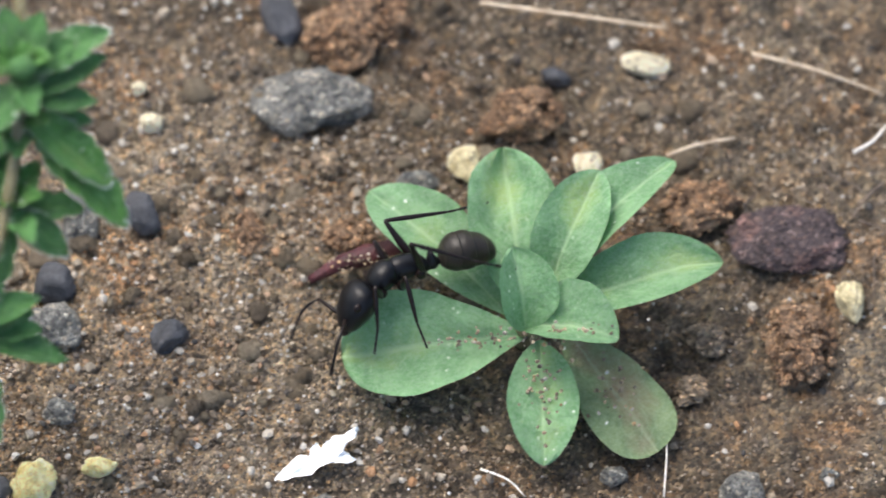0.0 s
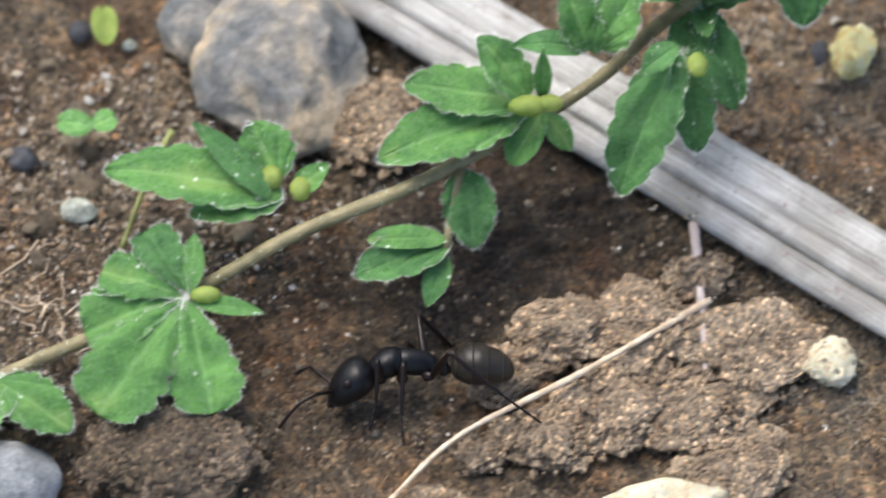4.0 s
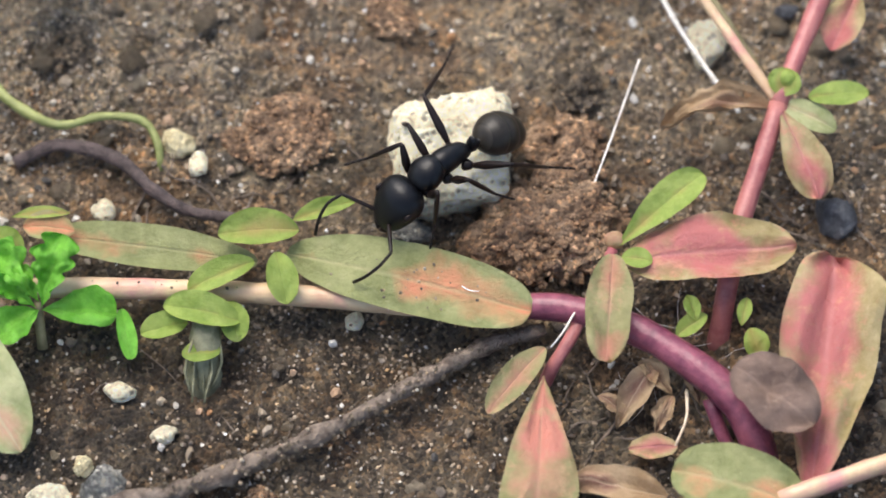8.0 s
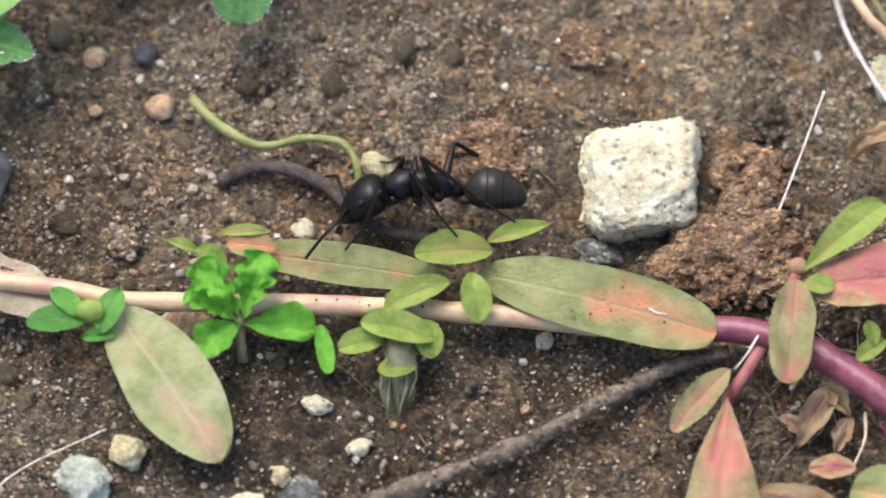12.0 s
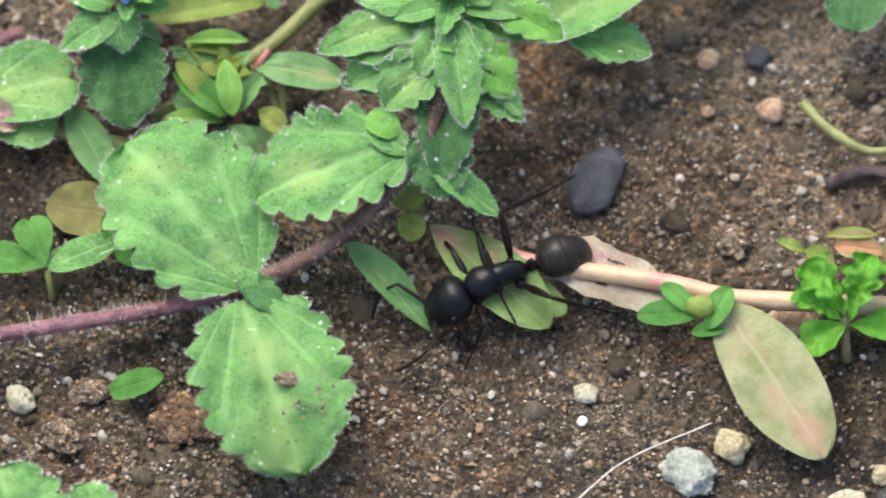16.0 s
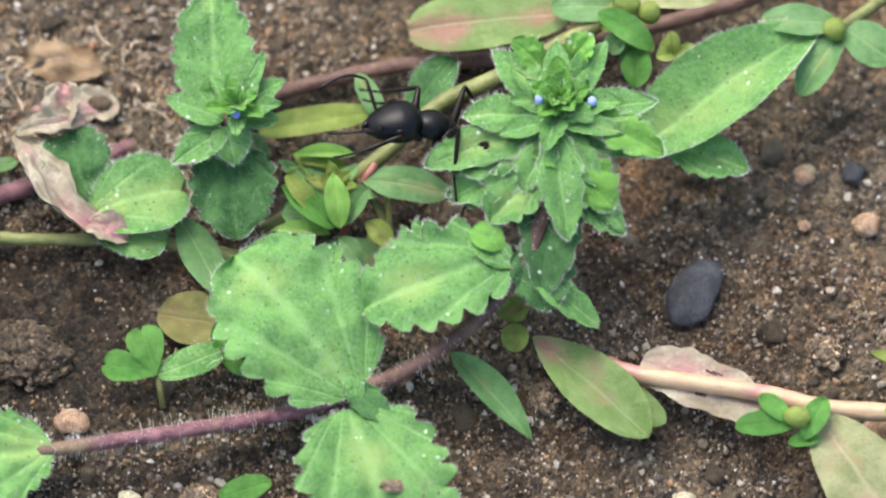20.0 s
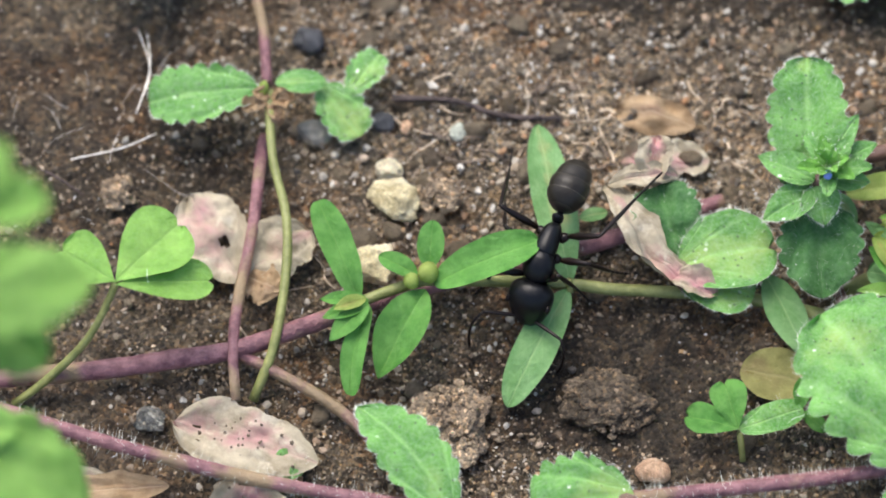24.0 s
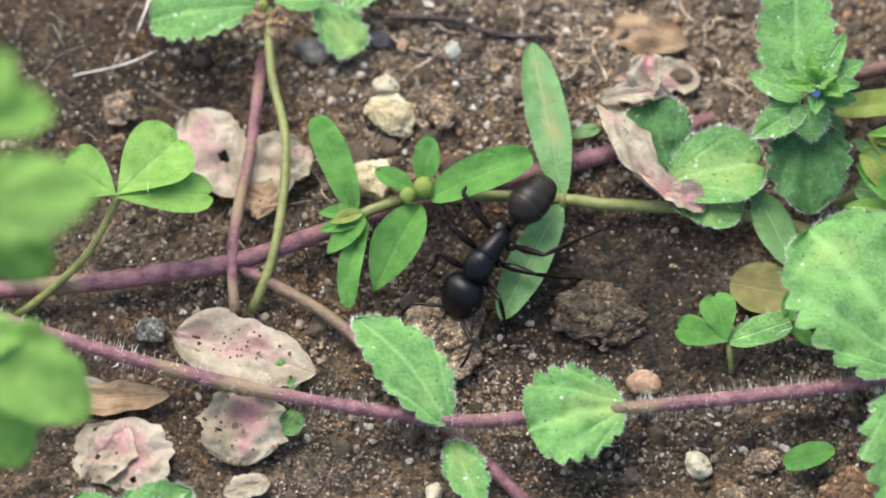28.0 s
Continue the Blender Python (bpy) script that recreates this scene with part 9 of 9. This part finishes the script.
def debris(at, spread, count, material, label, thick=0.09):
    """Broken rootlets, chaff and threads that lie about on the soil, as one object."""
    rng = random.Random(count + int(abs(at[0]) * 10))
    bm = bmesh.new()
    for _ in range(count):
        x, y = at[0] + rng.gauss(0, spread[0]), at[1] + rng.gauss(0, spread[1])
        a, n = rng.uniform(0, 6.28), rng.uniform(0.5, 1.8)
        pts = []
        for s in (-1, -0.3, 0.3, 1):
            px, py = x + math.cos(a) * n * s + rng.gauss(0, 0.15), y + math.sin(a) * n * s + rng.gauss(0, 0.15)
            pts.append((px, py, soil(px, py) + fine(px, py) + rng.uniform(0.05, 0.35)))
        tube(bm, pts, thick * rng.uniform(0.5, 1.3), thick * 0.4, 6, 0.5, 0.3, rng.random() * 9)
    return lone("plant_debris", bm, at, material, label, "debris", kind="stuff")


debris((-76.13, -84.54, 0.60), (2.6, 1.6), 16, TWIG, "dry tan chaff and rootlets under the weed")
debris((-66.97, -73.73, 0.60), (2.0, 1.6), 22, TWIG, "dark broken rootlets beside the weed")
debris((-72.28, -81.15, 0.60), (3.0, 2.0), 10, THREAD, "fine pale threads among the stems", 0.02)
debris((-95.85, -71.83, 0.60), (4.0, 1.5), 14, TWIG, "dark rotten fibres on the moist soil")
debris((-100.30, -85.65, 0.60), (4.0, 2.0), 10, TWIG, "short rootlets on the soil", 0.04)
debris((-132.56, -87.61, 0.60), (4.0, 2.5), 7, STEM_LILAC, "fine pale threads on the soil", 0.02)
debris((-1.10, -21.96, 0.60), (2.5, 2.0), 22, THREAD, "tangle of fine pale root threads", 0.035)
debris((20.47, 0.68, 0.60), (4.0, 3.0), 18, TWIG, "dark broken rootlets on the soil")
debris((0.62, -18.85, 0.60), (5.0, 1.5), 14, STRAW, "dry rootlets on the soil", 0.05)
debris((-170.63, -65.35, 0.60), (4.0, 2.0), 24, TWIG, "dark rotten fibres among the sand")
debris((-160.86, -62.80, 0.60), (3.0, 1.5), 20, STRAW, "dry tan scraps round the dead leaf", 0.07)
debris((-181.63, -75.10, 0.60), (3.0, 2.0), 16, STRAW, "dry scraps under the runners", 0.06)
debris((-141.52, -47.27, 0.60), (6.0, 2.0), 16, THREAD, "fine threads on the moist soil", 0.03)
debris((-70.56, -26.26, 0.60), (1.6, 2.0), 16, STRAW, "dry scraps by the stem", 0.06)
scatter("twig_grit", (-95.86, -89.24, 1.70), (3.0, 1.2), 60, 0.05, 0.14, "pale grains stuck to the twig", SAND)
scatter("twig_grit", (-87.20, -84.11, 1.30), (2.4, 1.2), 40, 0.05, 0.13, "pale grains stuck to the twig", SAND)
debris((-194.36, -66.55, 0.60), (3.6, 3.0), 12, THREAD, "fine silk threads over the moist soil", 0.018)
debris((-165.45, -61.93, 0.60), (6.0, 2.0), 14, STRAW, "dry crumbling scraps among the sand", 0.08)


# ---- everything that moves ----
ANT_ROWS = [
    (0.0, -2.86, -4.11, 6.00, -160.7, -1.6, 40.0, 0),
    (0.2, -2.93, -4.60, 5.60, -173.6, -40.9, 30.0, 0),
    (0.5, -3.59, -5.80, 5.00, -168.2, -26.9, 15.0, 0),
    (0.7, -5.75, -7.29, 4.40, -147.2, -15.9, 9.0, 0),
    (0.8, -6.22, -7.11, 4.10, -153.4, -13.4, 6.0, 0),
    (1.0, -6.70, -8.94, 3.50, -128.4, -4.5, 0.0, 0),
    (1.2, -8.15, -10.20, 3.10, -115.9, 0.9, 0.0, 0),
    (1.5, -9.20, -10.91, 2.50, -122.1, -18.4, 0.0, 0),
    (1.7, -10.19, -12.20, 2.42, -127.6, -17.1, 0.0, 0),
    (2.0, -13.85, -15.99, 2.30, -142.7, 12.7, 0.0, 0),
    (2.2, -18.49, -18.56, 2.38, -183.9, -33.8, 6.0, 0),
    (2.3, -20.45, -18.77, 2.42, -197.4, -36.3, 9.0, 0),
    (2.5, -23.54, -19.48, 2.50, -209.5, -37.5, 15.0, 0),
    (2.7, -30.28, -20.72, 3.10, -183.2, -20.7, 19.0, 0),
    (2.8, -32.78, -22.08, 3.40, -178.5, -25.1, 21.0, 0),
    (3.0, -34.15, -23.40, 4.00, -162.9, 4.9, 25.0, 0),
    (3.2, -39.40, -25.54, 3.40, -156.0, -7.1, 27.0, 0),
    (3.3, -40.31, -26.69, 3.10, -161.7, -6.8, 28.0, 0),
    (3.5, -42.48, -27.99, 2.50, -156.9, -7.3, 30.0, 0),
    (3.7, -44.05, -29.69, 2.42, -164.4, -6.1, 34.8, 0),
    (3.8, -46.33, -30.29, 2.38, -172.1, -2.7, 37.2, 0),
    (4.0, -50.79, -31.18, 2.30, -179.9, 0.2, 42.0, 0),
    (4.2, -53.21, -32.06, 2.30, -181.3, 1.1, 39.6, 0),
    (4.3, -53.50, -32.15, 2.30, -186.9, 4.0, 38.4, 0),
    (4.5, -54.64, -32.95, 2.30, -166.0, 18.2, 36.0, 0),
    (6.5, -84.91, -70.74, 4.00, -101.4, 10.1, 0.0, 0),
    (6.8, -85.69, -71.42, 5.00, -130.8, 17.2, 0.0, 0),
    (7.0, -86.56, -72.80, 5.00, -133.0, 0.8, 0.0, 0),
    (7.5, -86.27, -72.64, 5.00, -132.6, 4.7, 0.0, 0),
    (8.0, -86.21, -73.08, 5.00, -140.2, 0.6, 5.0, 0),
    (8.5, -86.16, -72.60, 5.00, -140.9, 14.6, 0.0, 0),
    (9.0, -86.79, -73.97, 5.00, -134.2, 0.5, 0.0, 0),
    (9.5, -85.90, -74.51, 5.00, -101.8, 15.9, 0.0, 0),
    (10.0, -87.26, -76.10, 5.00, -98.8, 2.3, 0.0, 0),
    (10.2, -87.50, -76.22, 5.00, -110.5, 3.1, 2.0, 0),
    (10.5, -88.56, -76.13, 5.00, -129.2, 8.2, 5.0, 0),
    (10.7, -90.50, -75.44, 4.80, -155.8, -6.1, 17.0, 0),
    (10.8, -90.78, -75.34, 4.70, -163.9, -14.7, 23.0, 0),
    (11.0, -92.52, -74.70, 4.50, -177.0, 0.8, 35.0, 0),
    (11.2, -93.10, -73.69, 4.10, -182.8, 3.9, 35.0, 0),
    (11.3, -93.47, -73.29, 3.90, -189.3, 6.1, 35.0, 0),
    (11.5, -93.46, -73.55, 3.50, -191.9, -7.4, 35.0, 0),
    (11.7, -94.88, -73.02, 3.30, -185.6, 3.1, 36.2, 0),
    (11.8, -95.43, -72.85, 3.20, -182.0, 3.6, 36.8, 0),
    (12.0, -97.72, -72.84, 3.00, -176.2, 1.5, 38.0, 0),
    (12.2, -98.49, -72.54, 3.00, -174.3, 0.5, 40.8, 0),
    (12.3, -99.75, -73.31, 3.00, -171.2, -0.9, 42.2, 0),
    (12.5, -101.03, -73.58, 3.00, -171.9, -0.6, 45.0, 0),
    (14.5, -116.82, -76.49, 3.00, -157.6, -5.4, 40.0, 0),
    (14.7, -119.13, -76.97, 3.00, -170.0, -0.6, 42.0, 0),
    (14.8, -120.40, -76.67, 3.00, -177.3, 2.5, 43.0, 0),
    (15.0, -122.69, -76.58, 3.00, -179.9, 3.4, 45.0, 0),
    (15.2, -123.69, -77.11, 3.00, -178.1, 3.3, 33.0, 0),
    (15.3, -124.31, -77.22, 3.00, -179.3, -0.4, 27.0, 0),
    (15.5, -126.82, -78.48, 3.00, -166.6, -1.8, 15.0, 0),
    (15.7, -126.80, -78.58, 2.92, -167.5, -0.1, 9.0, 0),
    (15.8, -126.57, -78.83, 2.88, -160.4, 2.4, 6.0, 0),
    (16.0, -126.75, -80.17, 2.80, -150.1, 3.5, 0.0, 0),
    (16.2, -127.83, -81.58, 2.80, -148.5, -5.2, 0.0, 0),
    (16.5, -128.77, -81.17, 2.80, -152.2, -5.8, 0.0, 0),
    (16.7, -129.09, -80.16, 2.80, -169.9, 2.1, 0.0, 0),
    (17.0, -129.75, -79.94, 2.80, -181.1, 4.4, 0.0, 0),
    (17.2, -130.47, -80.39, 2.72, -184.8, 3.2, 0.0, 0),
    (17.3, -131.02, -80.05, 2.68, -190.8, 6.6, 0.0, 0),
    (17.5, -131.37, -79.53, 2.60, -214.2, -27.7, 0.0, 0),
    (18.0, -131.78, -79.06, 2.60, -212.2, -16.4, 0.0, 0),
    (18.5, -129.49, -80.56, 2.60, -192.2, 0.3, 0.0, 0),
    (18.8, -129.31, -79.70, 2.60, -231.7, -4.5, 0.0, 0),
    (19.0, -128.80, -78.19, 2.60, -252.2, -19.0, 0.0, 0),
    (19.5, -132.68, -71.82, 4.00, -234.3, -19.5, 10.0, 0),
    (20.0, -137.10, -67.35, 7.00, -181.2, 43.9, 25.0, 0),
    (20.3, -141.13, -66.47, 7.60, -187.9, 37.5, 44.8, 12),
    (20.5, -141.89, -65.22, 9.00, -221.6, -10.0, 58.0, 20),
    (20.7, -143.82, -64.62, 10.67, -223.0, 17.3, 62.0, 35),
    (20.8, -144.57, -64.09, 11.50, -225.5, 17.7, 64.0, 42),
    (21.0, -147.11, -61.91, 11.50, -216.3, 18.4, 66.0, 48),
    (21.2, -151.75, -62.32, 11.10, -184.0, 6.1, 63.6, 38),
    (21.3, -152.90, -62.72, 10.60, -176.7, 3.1, 62.4, 32),
    (21.5, -155.55, -64.05, 9.50, -157.2, -4.6, 60.0, 22),
    (21.7, -157.13, -65.18, 8.40, -159.5, -3.8, 60.0, 23),
    (21.8, -157.63, -64.88, 7.80, -162.5, -6.8, 60.0, 24),
    (22.0, -158.96, -65.21, 7.00, -157.2, -4.6, 60.0, 25),
    (22.2, -159.04, -66.40, 6.20, -147.8, 5.3, 54.4, 19),
    (22.5, -160.24, -66.35, 5.00, -145.7, -2.1, 46.0, 10),
    (24.5, -165.45, -74.28, 5.20, -95.0, -16.5, 0.0, 0),
    (25.0, -165.82, -73.96, 5.50, -100.5, -16.2, 0.0, 0),
    (25.5, -165.05, -75.19, 5.00, -89.4, -13.3, 0.0, 0),
    (26.0, -163.73, -76.11, 4.00, -63.3, -12.7, 0.0, 0),
    (26.5, -164.71, -77.61, 4.40, -81.7, 0.4, 0.0, 0),
    (27.0, -165.65, -78.42, 4.00, -99.6, -17.4, 0.0, 0),
    (27.5, -165.91, -78.16, 4.00, -111.8, -7.5, 0.0, 0),
    (28.0, -166.83, -78.63, 4.00, -119.6, -14.6, 0.0, 0),
]


def ant_pose(t):
    """The ant's place and turn at any moment, from its own keys."""
    keys = ANT.animation_data
    value = {(c.data_path, c.array_index): c.evaluate(1 + t * FPS) for c in keys.action.layers[0].strips[0].channelbag(keys.action_slot).fcurves}
    place = Vector([value["location", k] for k in range(3)])
    return Matrix.Translation(place) @ Quaternion([value["rotation_quaternion", k] for k in range(4)]).to_matrix().to_4x4()


def foothold(m, neutral, graph_now, mine):
    """Where a foot comes down: from its resting place beside the leaning body slantwise to whatever lies there."""
    slant = Vector((0.05, 0.44, -0.895)).normalized()
    start = m @ ((neutral + Vector((0, 0, 1.6))) * 0.001)
    rest = m @ (neutral * 0.001)
    for _ in range(6):
        hit, place, normal, index, ob, _ = scene.ray_cast(graph_now, start, slant)
        if not hit or (place - rest).dot(slant) > 0.0022:
            break
        if ob.name not in mine:
            return place
        start = place + slant * 0.00005
    return rest + slant * 0.0012


def reach(h, q, foot):
    """Turns of the thigh at the hip and of the shin at the knee that bring the foot there."""
    a, b = q[0].length, (q[2] - q[0]).length
    f = foot - h
    d = min(max(f.length, abs(a - b) * 1.08 + 0.2), (a + b) * 0.955)
    f = f.normalized() * d
    along = (a * a - b * b + d * d) / (2 * d)
    up = Vector((0, 0.25 * f.y, 1.0))
    up = up - f.normalized() * up.dot(f.normalized())
    knee = f.normalized() * along + up.normalized() * math.sqrt(max(a * a - along * along, 0.0))

    def axes(u, v):
        w = u.cross(v).normalized()
        u = u.normalized()
        return Matrix((u, w.cross(u), w)).transposed()

    thigh = axes(knee, f) @ axes(q[0], q[2]).transposed()
    rest, bent = (q[2] - q[0]).normalized(), (thigh.transposed() @ (f - knee)).normalized()
    return thigh, rest.rotation_difference(bent).to_matrix()


def motions():
    walk(ANT, [(t, pose(x * 0.001, y * 0.001, z * 0.001, roll, -pitch, yaw)) for t, x, y, z, yaw, pitch, roll, _ in ANT_ROWS])
    # the head, the gaster and the feelers
    ts = [i * 0.1 for i in range(281)]
    nods = np.interp(ts, [r[0] for r in ANT_ROWS], [r[7] for r in ANT_ROWS])
    sags = np.interp(ts, *zip((0, 15), (0.8, 15), (1.5, 8), (2.0, 5), (2.2, 22), (2.8, 22), (3, 8), (4.5, 5), (6.5, 38), (10.5, 38), (11.2, 8), (12.5, 5), (15, 12), (17, 22), (19, 22), (21, 8), (25, 14), (28, 14)))
    neck = Matrix.Translation(ANT_LIMBS[0][1] * 0.001)
    for limb, at, kind, s in ANT_LIMBS:
        rows = []
        waist = Matrix.Translation(at * 0.001)
        for t, nod, sag in zip(ts, nods, sags):
            bow = neck @ Matrix.Rotation(radians(nod), 4, "Y") @ neck.inverted()
            if kind == "head":
                m = bow
            elif kind == "gaster":
                m = waist @ Matrix.Rotation(radians(-sag), 4, "Y") @ waist.inverted()
            else:
                m = bow @ pose(at.x * 0.001, at.y * 0.001, at.z * 0.001, s * 6 * math.sin(t * 5.1 + s), 8 * math.sin(t * 7.3 + 2 * s), 12 * math.sin(t * 4.2 + 1.7 * s))
            rows.append((t, m))
        walk(limb, rows)
    # the gait follows the way gone: two tripods of legs in turn, each foot still while it stands
    bpy.context.view_layer.update()
    graph_now = bpy.context.evaluated_depsgraph_get()
    mine = {ob.name for ob in (ANT, *ANT.children_recursive)}
    ts = [i / 15 for i in range(421)]
    poses = [ant_pose(t) for t in ts]
    way, gone = [], 0.0
    for m, n in zip(poses, poses[1:] + poses[-1:]):
        way.append(gone)
        gone += max(1000 * (n.translation - m.translation).length + 60 * m.to_quaternion().rotation_difference(n.to_quaternion()).angle * 0.05, 0.05)
    way = np.array(way)
    for leg, shin, toes, h, q, s, k in ANT_LEGS:
        phase = way / 7.5 + (0.5 if (k + (s > 0)) % 2 else 0.0)
        holds = {}
        for n in range(int(phase[0]) - 1, int(phase[-1]) + 2):
            middle = int(np.clip(np.searchsorted(phase, n + 0.33), 0, len(ts) - 1))
            holds[n] = foothold(poses[middle], h + Vector((q[2].x * (0.74 if k == 2 else 0.88), q[2].y * 0.84, q[2].z)), graph_now, mine)
        high, low = [], []
        for t, m, ph in zip(ts, poses, phase):
            n, part_way = math.floor(ph), ph - math.floor(ph)
            foot = holds.get(n, holds[min(holds)])
            if part_way > 0.66:
                w = (part_way - 0.66) / 0.34
                foot = foot.lerp(holds.get(n + 1, foot), w * w * (3 - 2 * w)) + Vector((0, 0, 0.0012 * math.sin(math.pi * w)))
            thigh, bent = reach(h, q, (m.inverted() @ foot) * 1000)
            high.append((t, Matrix.Translation(h * 0.001) @ thigh.to_4x4()))
            knee = Matrix.Translation(q[0] * 0.001)
            low.append((t, knee @ bent.to_4x4() @ knee.inverted()))
        walk(leg, high), walk(shin, low), walk(toes, low)


motions()
